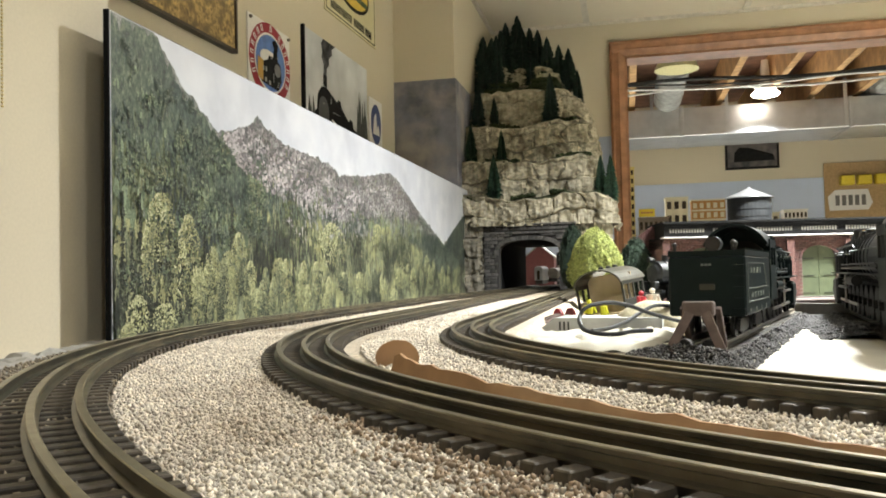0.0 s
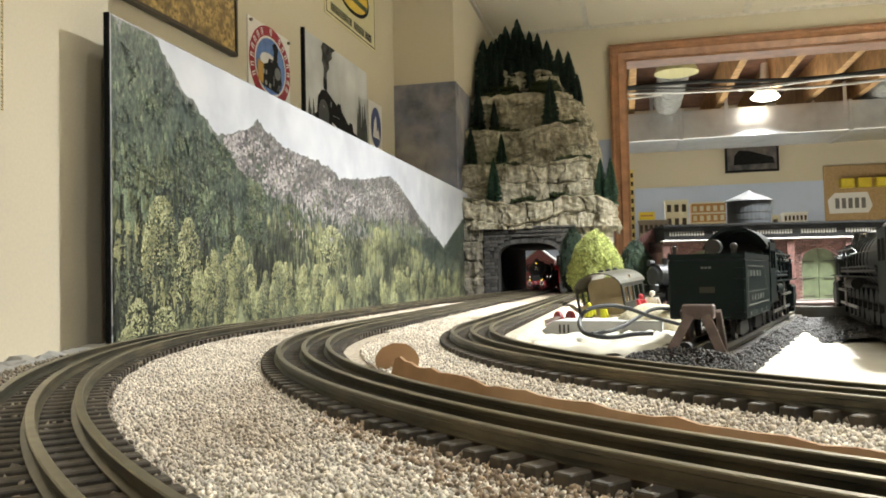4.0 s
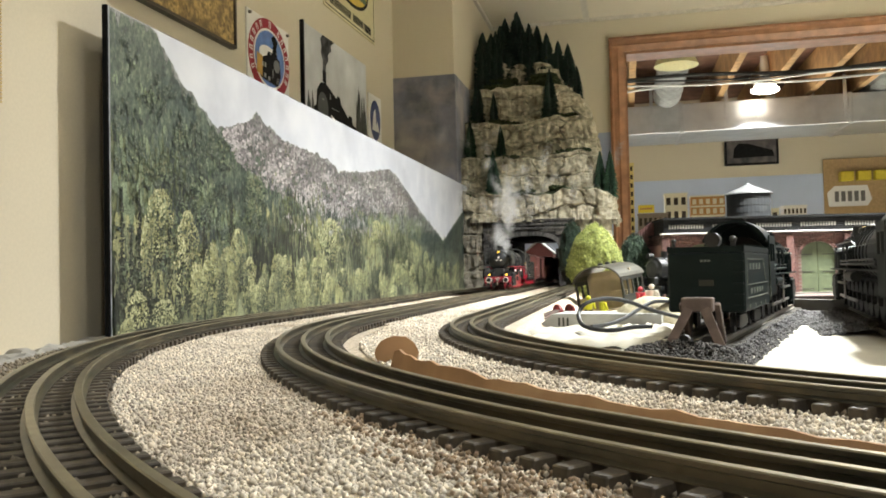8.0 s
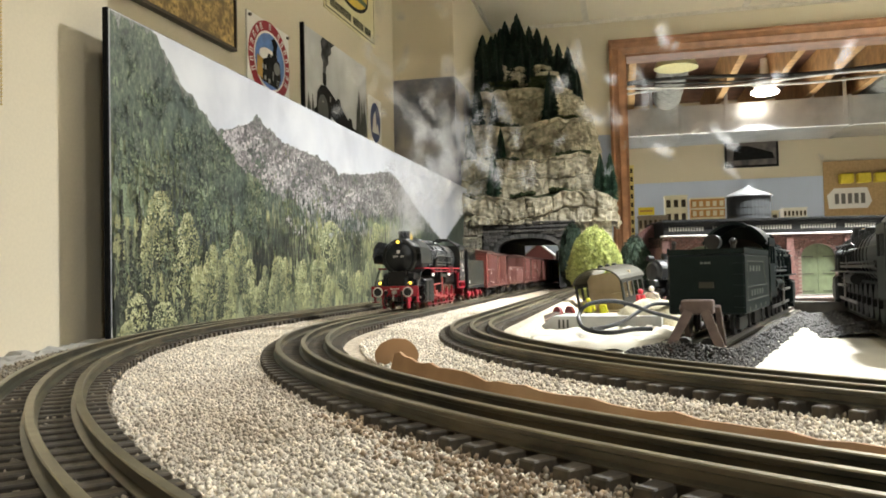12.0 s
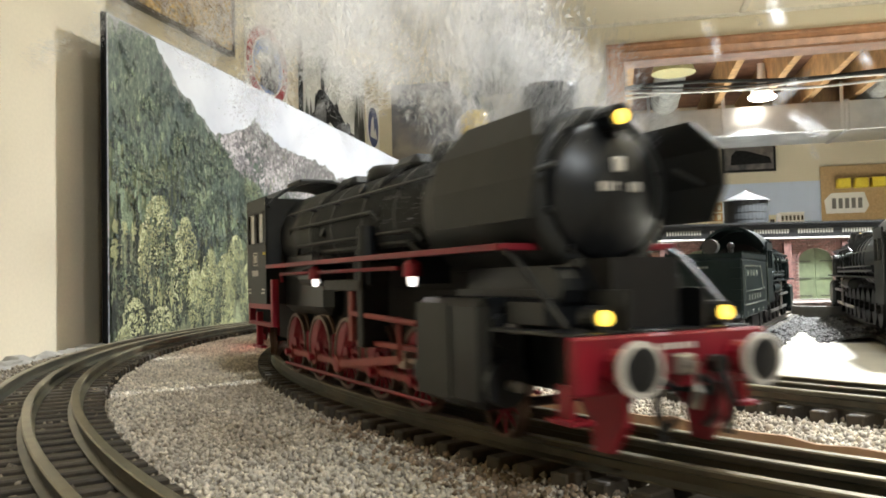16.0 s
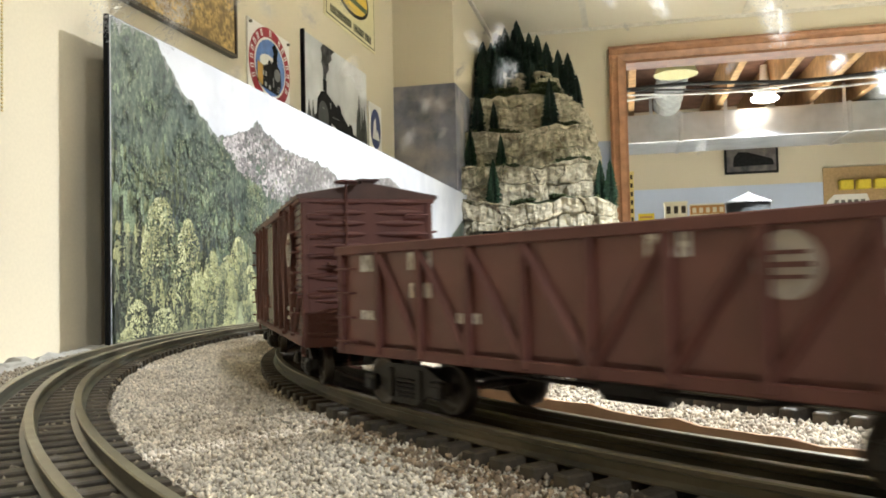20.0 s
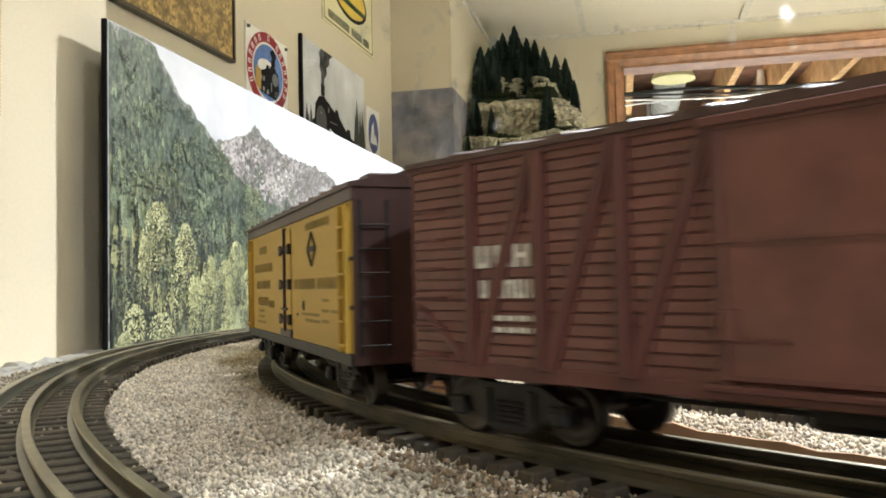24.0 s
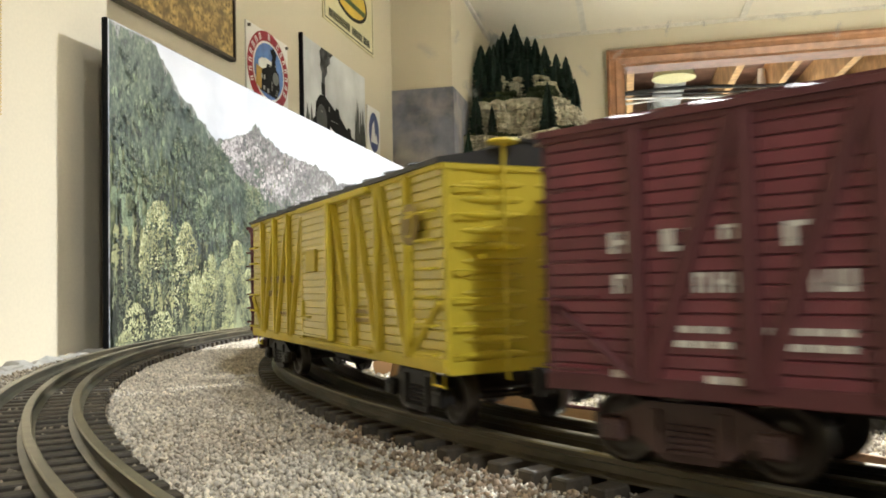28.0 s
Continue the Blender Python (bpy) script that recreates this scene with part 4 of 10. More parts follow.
for k in range(28):
    bm = bmesh.new()
    q = [ap[k], ap[k + 1], bp[k + 1], bp[k]]
    cxx, czz = sum(p[0] for p in q) / 4, sum(p[1] for p in q) / 4
    prism(bm, [(cxx + (x - cxx) * 0.93, czz + (zz - czz) * 0.96) for x, zz in q], "y", -0.005, 0.006)
    part("arch_stone", bm, BRICKSTONE, portal)
for z0, z1, d in ((PTOP - 0.027, PTOP - 0.019, 0.007), (PTOP - 0.002, PTOP + 0.005, 0.010)):
    n = 12
    for k in range(n):
        bm = bmesh.new()
        w = (PX1 - PX0 + 0.006) / n
        bbox(bm, PX0 - 0.003 + k * w + 0.0005, PX0 - 0.003 + (k + 1) * w - 0.0005, -d, 0.01, z0, z1, 0.0012)
        part("coping_stone", bm, BRICKSTONE, portal)
for k in range(14):
    w = (PX1 - PX0) / 14
    piece("stone_block", block_meshes[0][1], portal, pose(PX0 + (k + 0.5) * w, -0.001, PTOP - 0.0100))
# tunnel lining, near black throughout
bm = bmesh.new()
bbox(bm, OX0 - 0.012, OX0 - 0.006, 0.05, YW - PY - 0.002, 0, CROWN)
bbox(bm, OX1 + 0.006, OX1 + 0.012, 0.05, YW - PY - 0.002, 0, CROWN)
bbox(bm, OX0 - 0.012, OX1 + 0.012, 0.05, YW - PY - 0.002, CROWN, CROWN + 0.006)
part("lining", bm, material("near_black_lining", (0.007, 0.0065, 0.006), 0.95, vary=0.2, spec=0.1), portal, "near-black lining")

# ---- the rock mountain in the corner ----
PROFILE_M = ((2.490, 0.212), (2.482, 0.300), (2.560, 0.308), (2.565, 0.428), (2.640, 0.432), (2.650, 0.558), (2.735, 0.562), (2.750, 0.690), (2.855, 0.700), (2.865, 0.800), (2.950, 0.812), (3.245, 0.835))


def right_edge(z):
    pts = ((0.0, -0.030), (0.215, -0.035), (0.29, -0.030), (0.318, -0.085), (0.43, -0.092), (0.60, -0.112), (0.65, -0.125), (0.70, -0.195), (0.80, -0.240), (0.84, -0.26))
    for (a, b), (c, d) in zip(pts, pts[1:]):
        if z <= c:
            return b + (d - b) * max(0.0, (z - a)) / (c - a)
    return pts[-1][1]


def strata(x, z, seed):
    """Blocky relief: beds of uneven height split into wide blocks by upright cracks, with an upright grain."""
    zz = z / 0.060 + 0.55 * noise.noise((x * 5, z * 6, seed)) + 0.12 * noise.noise((x * 30, z * 20, seed))
    bed = math.floor(zz)
    xx = x / (0.085 + 0.06 * (math.sin(bed * 12.9 + seed) * 0.5 + 0.5)) + 0.45 * noise.noise((x * 8, z * 14, seed + 5)) + 0.10 * noise.noise((x * 30, z * 40, seed)) + bed * 0.37
    blk = math.floor(xx)
    h = math.sin(bed * 127.1 + blk * 311.7 + seed) * 43758.5453
    h -= math.floor(h)
    edge = min(zz - bed, 1 - (zz - bed)) * 0.060
    edge2 = min(xx - blk, 1 - (xx - blk)) * 0.11
    crack = -0.014 * (0.8 * math.exp(-(edge / 0.0018) ** 2) + math.exp(-(edge2 / 0.0017) ** 2))
    tilt = 0.018 * (h - 0.5) * ((zz - bed) - 0.5)
    return 0.024 * (h - 0.4) + tilt + crack + 0.0080 * noise.fractal((x * 60, z * 14, seed), 1.0, 2.0, 4) + 0.0065 * noise.fractal((x * 45, z * 60, seed + 2), 1.0, 2.0, 3)


bm = bmesh.new()
path_v = []
for (y0, z0), (y1, z1) in zip(PROFILE_M, PROFILE_M[1:]):
    n = max(3, int(math.hypot(y1 - y0, z1 - z0) / 0.0028))
    path_v += [(y0 + (y1 - y0) * k / n, z0 + (z1 - z0) * k / n, (z1 - z0) > 0.03) for k in range(n)]
cols, NU = [], 230
for yf, z, steep in path_v:
    row = []
    xr = right_edge(z)
    for iu in range(NU + 1):
        u = iu / NU
        r = 0.045
        length = (xr - r + 0.52)
        total = length + r * 1.57 + 0.5
        t = u * min(total, length + r * 1.57 + (YW - yf))
        if t < length:
            x, y, nx, ny = -0.52 + t, yf, 0, -1
        elif t < length + r * 1.57:
            a = (t - length) / r
            x, y, nx, ny = xr - r + r * math.sin(a), yf + r - r * math.cos(a), math.sin(a), -math.cos(a)
        else:
            x, y, nx, ny = xr, yf + r + (t - length - r * 1.57), 1, 0
        d = strata(x + 0.6 * (y - yf), z, 3.0) if steep else 0.004 * noise.noise((x * 40, y * 40, 2))
        wob = 0.014 * noise.noise((x * 7, z * 3.2, 9)) + 0.008 * noise.noise((x * 20, z * 9, 4))
        y = min(y + ny * (d + wob), YW - 0.003)
        ledge = 0.020 * noise.noise((x * 6 + y * 4, round(z * 8) * 3.3, 5)) + 0.007 * noise.noise((x * 25, round(z * 8), 8))
        row.append(bm.verts.new((max(-0.516, x + nx * (d + wob * 0.7)), y, z + ledge * min(1.0, (z - 0.205) / 0.05) + (0.0 if steep else 0.006 * noise.noise((x * 30, y * 30, 1))))))
    cols.append((row, steep))
for (a, sa), (b, sb) in zip(cols, cols[1:]):
    for k in range(NU):
        f = bm.faces.new((a[k], a[k + 1], b[k + 1], b[k]))
        f.material_index = 0 if sa else 1
bmesh.ops.recalc_face_normals(bm, faces=bm.faces)
MOSS = material("moss_turf", (0.040, 0.055, 0.018), 0.95, vary=0.5, scale=160, bump=1.0, bump_scale=200)
ROCKM = material("cast_rock_face", (0.43, 0.39, 0.295), 0.85, vary=0.30, scale=70, bump=0.9, bump_scale=180, second=(0.19, 0.165, 0.105), second_scale=26, second_at=0.55)
mountain = thing("rock_mountain", "stepped cream and grey cast-rock mountain in the corner", "mountain")
part("rock_face", bm, [ROCKM, MOSS], mountain, "cracked cast-plaster rock with mossy ledges")
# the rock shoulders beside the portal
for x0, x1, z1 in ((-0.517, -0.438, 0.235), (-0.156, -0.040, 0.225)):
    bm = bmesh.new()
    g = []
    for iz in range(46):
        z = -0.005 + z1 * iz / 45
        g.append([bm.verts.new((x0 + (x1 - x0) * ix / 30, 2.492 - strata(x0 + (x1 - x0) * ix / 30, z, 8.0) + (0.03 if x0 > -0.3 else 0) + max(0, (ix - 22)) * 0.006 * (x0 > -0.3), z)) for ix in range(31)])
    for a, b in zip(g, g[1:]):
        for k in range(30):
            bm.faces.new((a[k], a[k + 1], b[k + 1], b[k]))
    # left shoulder: same rock in a darker colour, its shadow painted in
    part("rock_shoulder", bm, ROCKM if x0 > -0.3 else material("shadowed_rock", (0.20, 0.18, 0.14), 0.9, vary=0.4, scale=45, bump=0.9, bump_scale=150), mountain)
# dark turf tufts along the ledges
tuft = []
rt = random.Random(31)
for z, y0, y1, n in ((0.308, 2.49, 2.555, 1500), (0.432, 2.568, 2.635, 1500), (0.562, 2.655, 2.73, 1500), (0.700, 2.755, 2.85, 1500), (0.812, 2.87, 2.99, 1600), (0.705, 2.75, 2.86, 2600), (0.735, 2.80, 2.87, 2200)):
    for k in range(n):
        x = rt.uniform(-0.515, right_edge(z) - 0.01)
        if noise.noise((x * 14, z * 5, 2)) < 0.02:
            continue
        tuft.append((x, rt.uniform(y0, y1), z + 0.020 * noise.noise((x * 6 + 2.6 * 4, round(z * 8) * 3.3, 5)) + rt.uniform(-0.005, 0.005)))
turf = stones("ledge_turf", "dark green turf tufts on the rock ledges", np.array(tuft), 0.0048, MOSS)
turf.parent = mountain
del turf["category"]
# closing slabs behind the rock
bm = bmesh.new()
bbox(bm, -0.515, -0.41, 2.66, YW - 0.004, -0.005, 0.40)
bbox(bm, -0.41, -0.19, 2.66, YW - 0.004, 0.185, 0.40)
bbox(bm, -0.19, -0.14, 2.66, YW - 0.004, -0.005, 0.40)
bbox(bm, -0.515, -0.26, 2.95, YW - 0.004, 0.40, 0.66)
part("core", bm, DARK, mountain)

# ---- bottle-brush conifers ----
NEEDLE = material("dark_needles", (0.012, 0.030, 0.020), 0.9, vary=0.4, scale=200, island=0.4)
NEEDLE2 = material("green_needles", (0.020, 0.052, 0.026), 0.9, vary=0.4, scale=200, island=0.4)
BARK = material("bark", (0.06, 0.04, 0.025), 0.9, vary=0.3, scale=150)


def conifer_meshes(seed, mat):
    """A unit-high crown of many drooping twig tufts round a thin trunk."""
    r = random.Random(seed)
    V, F = [], []
    for k in range(900):
        u = r.random() ** 0.85
        rad = 0.175 * (1 - u ** 1.25) ** 0.85 + 0.014
        a = r.uniform(0, 2 * math.pi)
        z = 0.06 + 0.94 * u
        out = rad * r.uniform(0.72, 1.15)
        w = 0.024 * (1 - 0.5 * u)
        c, s = math.cos(a), math.sin(a)
        tip = (out * c, out * s, z - 0.05 * (1 - u) + r.uniform(-0.01, 0.02))
        i0 = len(V)
        V += [(0.1 * out * c - w * s, 0.1 * out * s + w * c, z), (0.1 * out * c + w * s, 0.1 * out * s - w * c, z), (0.1 * out * c, 0.1 * out * s, z + 0.045), tip,
              (0.6 * out * c, 0.6 * out * s, z - 0.035)]
        F += [(i0, i0 + 3, i0 + 2), (i0 + 1, i0 + 2, i0 + 3), (i0, i0 + 4, i0 + 3), (i0 + 1, i0 + 3, i0 + 4), (i0, i0 + 1, i0 + 4), (i0, i0 + 2, i0 + 1)]
    crown = bpy.data.meshes.new("crown")
    crown.from_pydata(V, [], F)
    crown.materials.append(mat)
    bm = bmesh.new()
    rod(bm, (0, 0, -0.01), (0, 0, 0.95), 0.022, 7, 0.006)
    core = bm
    return crown, mesh_from(core, "trunk", BARK)


SPECIES = [conifer_meshes(1, NEEDLE), conifer_meshes(2, NEEDLE), conifer_meshes(3, NEEDLE2)]
CONIFERS = ((-0.376, 2.98, 0.815, 0.208), (-0.423, 3.0, 0.831, 0.176), (-0.44, 2.98, 0.836, 0.141), (-0.358, 2.96, 0.812, 0.163), (-0.33, 2.97, 0.809, 0.163), (-0.298, 2.95, 0.815, 0.142),
            (-0.26, 2.9, 0.751, 0.16), (-0.219, 2.9, 0.741, 0.139), (-0.184, 2.9, 0.723, 0.142), (-0.15, 2.82, 0.645, 0.12), (-0.454, 2.96, 0.808, 0.144), (-0.429, 2.82, 0.692, 0.175),
            (-0.457, 2.84, 0.687, 0.138), (-0.317, 2.86, 0.726, 0.124), (-0.402, 3.02, 0.818, 0.146), (-0.355, 3.03, 0.817, 0.13), (-0.235, 2.7, 0.56, 0.168), (-0.426, 2.7, 0.563, 0.1),
            (-0.391, 2.61, 0.43, 0.103), (-0.406, 2.53, 0.302, 0.139), (-0.072, 2.55, 0.306, 0.118), (-0.041, 2.53, 0.289, 0.131), (-0.398, 2.93, 0.773, 0.095), (-0.282, 2.94, 0.774, 0.094), (-0.418, 2.9, 0.759, 0.117),
            (-0.478, 2.80, 0.640, 0.200), (-0.490, 2.88, 0.720, 0.205), (-0.462, 2.90, 0.735, 0.190), (-0.385, 2.86, 0.705, 0.130), (-0.345, 2.88, 0.720, 0.150), (-0.300, 2.87, 0.715, 0.120), (-0.268, 2.86, 0.700, 0.125), (-0.485, 2.72, 0.565, 0.150), (-0.495, 2.62, 0.440, 0.120))
for i, (x, y, z, h) in enumerate(CONIFERS):
    crown, trunk = SPECIES[2 if z < 0.45 else i % 2]
    ob = thing("conifer", "dark green bottle-brush conifer on the rock mountain", "tree", Matrix.Translation((x, y, z - 0.012)) @ Matrix.Rotation(i * 1.3, 4, "Z") @ Matrix.Diagonal((h * (1.5 if z > 0.7 else 1.15), h * (1.5 if z > 0.7 else 1.15), (h + 0.012), 1)), "conifers on the mountain")
    piece("trunk", trunk, ob, Matrix())
    piece("crown", crown, ob, Matrix())
BOARDBROWN = material("dusty_oxide_boards", (0.155, 0.054, 0.043), 0.27, vary=0.18, scale=80, island=0.12)
# ---- freight cars: own y forward, origin at the front end on the rail head ----
LEN, HALF, SILL, EAVE = 0.2515, 0.0290, 0.0200, 0.0835


def wheelset_bm(r, gauge=0.0165, tread=0.0028):
    bm = bmesh.new()
    for side in (-1, 1):
        m = Matrix.Rotation(radians(90), 4, "Y")
        lathe(bm, [(0.0012, side * (gauge - 0.001)), (r * 0.45, side * (gauge - 0.0015)), (r * 0.82, side * gauge), (r * 1.08, side * (gauge - 0.0006)), (r * 1.08, side * (gauge - 0.0016)),
                   (r, side * (gauge - 0.0008 + 0.0003)), (r, side * (gauge + tread)), (r * 0.84, side * (gauge + tread)), (r * 0.78, side * (gauge + tread - 0.0012)), (r * 0.4, side * (gauge + tread - 0.001)), (0.0016, side * (gauge + tread + 0.0006))], 20, m)
    rod(bm, (-gauge, 0, 0), (gauge, 0, 0), 0.0014, 8)
    bmesh.ops.recalc_face_normals(bm, faces=bm.faces)
    return bm


WHEELSET = mesh_from(wheelset_bm(0.0090), "wheelset", TREAD, True)


def sideframe_mesh(mat):
    bm = bmesh.new()
    out = [(-0.0235, 0.0075), (-0.0235, 0.0118), (-0.0190, 0.0128), (-0.0105, 0.0165), (0.0105, 0.0165), (0.0190, 0.0128), (0.0235, 0.0118), (0.0235, 0.0075),
           (0.0185, 0.0072), (0.0145, 0.0078), (0.0065, 0.0028), (-0.0065, 0.0028), (-0.0145, 0.0078), (-0.0185, 0.0072)]
    prism(bm, out, "x", -0.0012, 0.0012)
    for y in (-0.0195, 0.0195):
        bbox(bm, 0.0008, 0.0036, y - 0.0032, y + 0.0032, 0.0062, 0.0120, 0.0006)
        bbox(bm, 0.0034, 0.0042, y - 0.0024, y + 0.0024, 0.0068, 0.0105, 0.0003)
    for y in (-0.0035, 0.0, 0.0035):
        for k in range(5):
            rod(bm, (0.0010, y, 0.0048 + k * 0.0015), (0.0010, y, 0.0056 + k * 0.0015), 0.0016, 8)
    for y in (-0.0085, 0.0085):
        bbox(bm, 0.0006, 0.0022, y - 0.0012, y + 0.0012, 0.0045, 0.0150, 0.0003)
    return mesh_from(bm, "sideframe", mat)


def truck(parent, y, frame_mesh):
    bm = bmesh.new()
    bbox(bm, -0.021, 0.021, -0.004, 0.004, 0.008, 0.014, 0.001)
    rod(bm, (0, 0, 0.014), (0, 0, 0.0205), 0.006, 12)
    tk = part("truck", bm, IRON, parent, m=Matrix.Translation((0, y, 0)))
    piece("sideframe", frame_mesh, tk, pose(0.0225, 0, 0))
    piece("sideframe", frame_mesh, tk, pose(-0.0225, 0, 0, 0, 0, 180))
    axles = [piece("wheelset", WHEELSET, tk, pose(0, d, 0.0090)) for d in (-0.0195, 0.0195)]
    return axles


def coupler(parent, y, way):
    bm = bmesh.new()
    bbox(bm, -0.002, 0.002, min(y, y + way * 0.007), max(y, y + way * 0.007), 0.0135, 0.0175, 0.0005)
    bbox(bm, -0.0045, 0.0040, min(y + way * 0.006, y + way * 0.0105), max(y + way * 0.006, y + way * 0.0105), 0.0115, 0.0190, 0.0012)
    rod(bm, (0.003, y + way * 0.009, 0.011), (0.003, y + way * 0.009, 0.0195), 0.0018, 8)
    part("coupler", bm, IRON, parent)


def underframe(parent):
    bm = bmesh.new()
    bbox(bm, -0.006, 0.006, -LEN + 0.004, -0.004, 0.0150, SILL + 0.001)
    for y in (-0.080, -0.105, -0.150, -0.175):
        bbox(bm, -0.026, 0.026, y - 0.0012, y + 0.0012, 0.0175, SILL + 0.001)
    part("underframe", bm, IRON, parent)
    bm = bmesh.new()
    rod(bm, (0.016, -0.112, 0.0165), (0.016, -0.132, 0.0165), 0.0048, 12)
    part("brake_cylinder", bm, IRON, parent)
    bm = bmesh.new()
    rod(bm, (-0.014, -0.150, 0.016), (-0.014, -0.168, 0.016), 0.0055, 12)
    part("air_tank", bm, IRON, parent)
    for x in (-0.020, 0.020):
        bm = bmesh.new()
        tube(bm, [(x, -0.06, 0.0195), (x, -0.085, 0.0160), (x, -0.17, 0.0160), (x, -0.196, 0.0195)], 0.0007, 6)
        part("truss_rod", bm, IRON, parent)


def rung(bm, a, b, out):
    """A grab iron that stands off the wall between a and b."""
    a, b, out = Vector(a), Vector(b), Vector(out)
    rod(bm, a + out, b + out, 0.00045, 5)
    rod(bm, a, a + out, 0.00045, 5)
    rod(bm, b, b + out, 0.00045, 5)


def car_body(parent, paint, roof_paint, length=LEN, eave=EAVE, overhang=0.0012):
    bm = bmesh.new()
    bbox(bm, -HALF, HALF, -length, 0, SILL, eave, 0.0004)
    part("body", bm, paint, parent)
    bm = bmesh.new()
    w = HALF + 0.0026
    prism(bm, [(-w, eave - 0.0012), (w, eave - 0.0012), (w, eave + 0.0004), (0.004, eave + 0.0052), (-0.004, eave + 0.0052), (-w, eave + 0.0004)], "y", -length - overhang, overhang)
    for k in range(1, 12):
        y = -length * k / 12
        for sd in (-1, 1):
            a, b = Vector((sd * w, y, eave + 0.0009)), Vector((sd * 0.004, y, eave + 0.0057))
            rod(bm, a, b, 0.0006, 4)
    part("roof", bm, roof_paint, parent)
    bm = bmesh.new()
    for x in (-0.0031, 0.0, 0.0031):
        bbox(bm, x - 0.00145, x + 0.00145, -length - 0.002, 0.002, eave + 0.0066, eave + 0.0075)
    for k in range(13):
        y = -length * k / 12
        bbox(bm, -0.003, 0.003, y - 0.0006, y + 0.0006, eave + 0.0048, eave + 0.0067)
    part("running_board", bm, roof_paint, parent)


def ribbed_end(parent, paint, y, way, eave=EAVE):
    """A pressed steel end with rows of horizontal ribs, grab irons and a brake wheel."""
    ribs = []
    n = 13
    rib = bmesh.new()
    bmesh.ops.create_uvsphere(rib, u_segments=10, v_segments=6, radius=1, matrix=Matrix.Diagonal((0.0120, 0.0016, 0.0014, 1)))
    rib = mesh_from(rib, "rib", paint)
    bm = bmesh.new()
    for k in range(n):
        z = SILL + 0.0035 + k * (eave - SILL - 0.006) / (n - 1)
        for x0, x1 in ((-0.0262, -0.0030), (-0.0015, 0.0262)):
            ribs.append(((x0 + x1) / 2, z))
    for x in (-HALF + 0.0012, HALF - 0.0012):
        bbox(bm, x - 0.0014, x + 0.0014, y - 0.0006, y + 0.0006, SILL, eave, 0.0003)
    bbox(bm, -HALF, HALF, min(y, y + way * 0.0008), max(y, y + way * 0.0008), SILL - 0.002, SILL + 0.002)
    bbox(bm, -0.030, 0.030, min(y, y + way * 0.0010), max(y, y + way * 0.0010), eave - 0.003, eave + 0.0006)
    wall = part("end_wall", bm, paint, parent)
    for x, z in ribs:
        piece("rib", rib, wall, pose(x, y, z))
    for x0, x1 in ((0.0165, 0.0270), (-0.0270, -0.0165)):
        bm = bmesh.new()
        for k in range(7):
            z = SILL + 0.004 + k * 0.0085
            rung(bm, (x0, y, z), (x1, y, z), (0, way * 0.003, 0))
        part("end_ladder", bm, paint, parent)
    if way > 0:
        bm = bmesh.new()
        rod(bm, (0.0105, y + 0.0040, SILL - 0.004), (0.0105, y + 0.0040, eave + 0.0055), 0.0006, 6)
        lathe(bm, [(0.0006, 0), (0.0046, 0.0), (0.0052, 0.0006), (0.0046, 0.0012), (0.0040, 0.0007), (0.0006, 0.0009)], 16, Matrix.Translation((0.0105, y + 0.0040, eave + 0.0050)))
        bbox(bm, 0.0025, 0.0185, y, y + 0.0065, SILL + 0.033, SILL + 0.0345)
        part("brake_wheel", bm, paint, parent)


def side_ladder(parent, paint, sd, y0, eave=EAVE, x=None):
    bm = bmesh.new()
    x = x if x is not None else sd * (HALF + 0.0012)
    for k in range(6):
        z = SILL + 0.004 + k * 0.0088
        rung(bm, (x, y0, z), (x, y0 + 0.0105, z), (sd * 0.0024, 0, 0))
    part("side_ladder", bm, paint, parent)


def stirrup(parent, paint, sd, y):
    bm = bmesh.new()
    x = sd * (HALF - 0.001)
    tube(bm, [(x, y - 0.004, SILL), (x, y - 0.004, SILL - 0.006), (x, y + 0.004, SILL - 0.006), (x, y + 0.004, SILL)], 0.0006, 5)
    part("stirrup", bm, paint, parent)


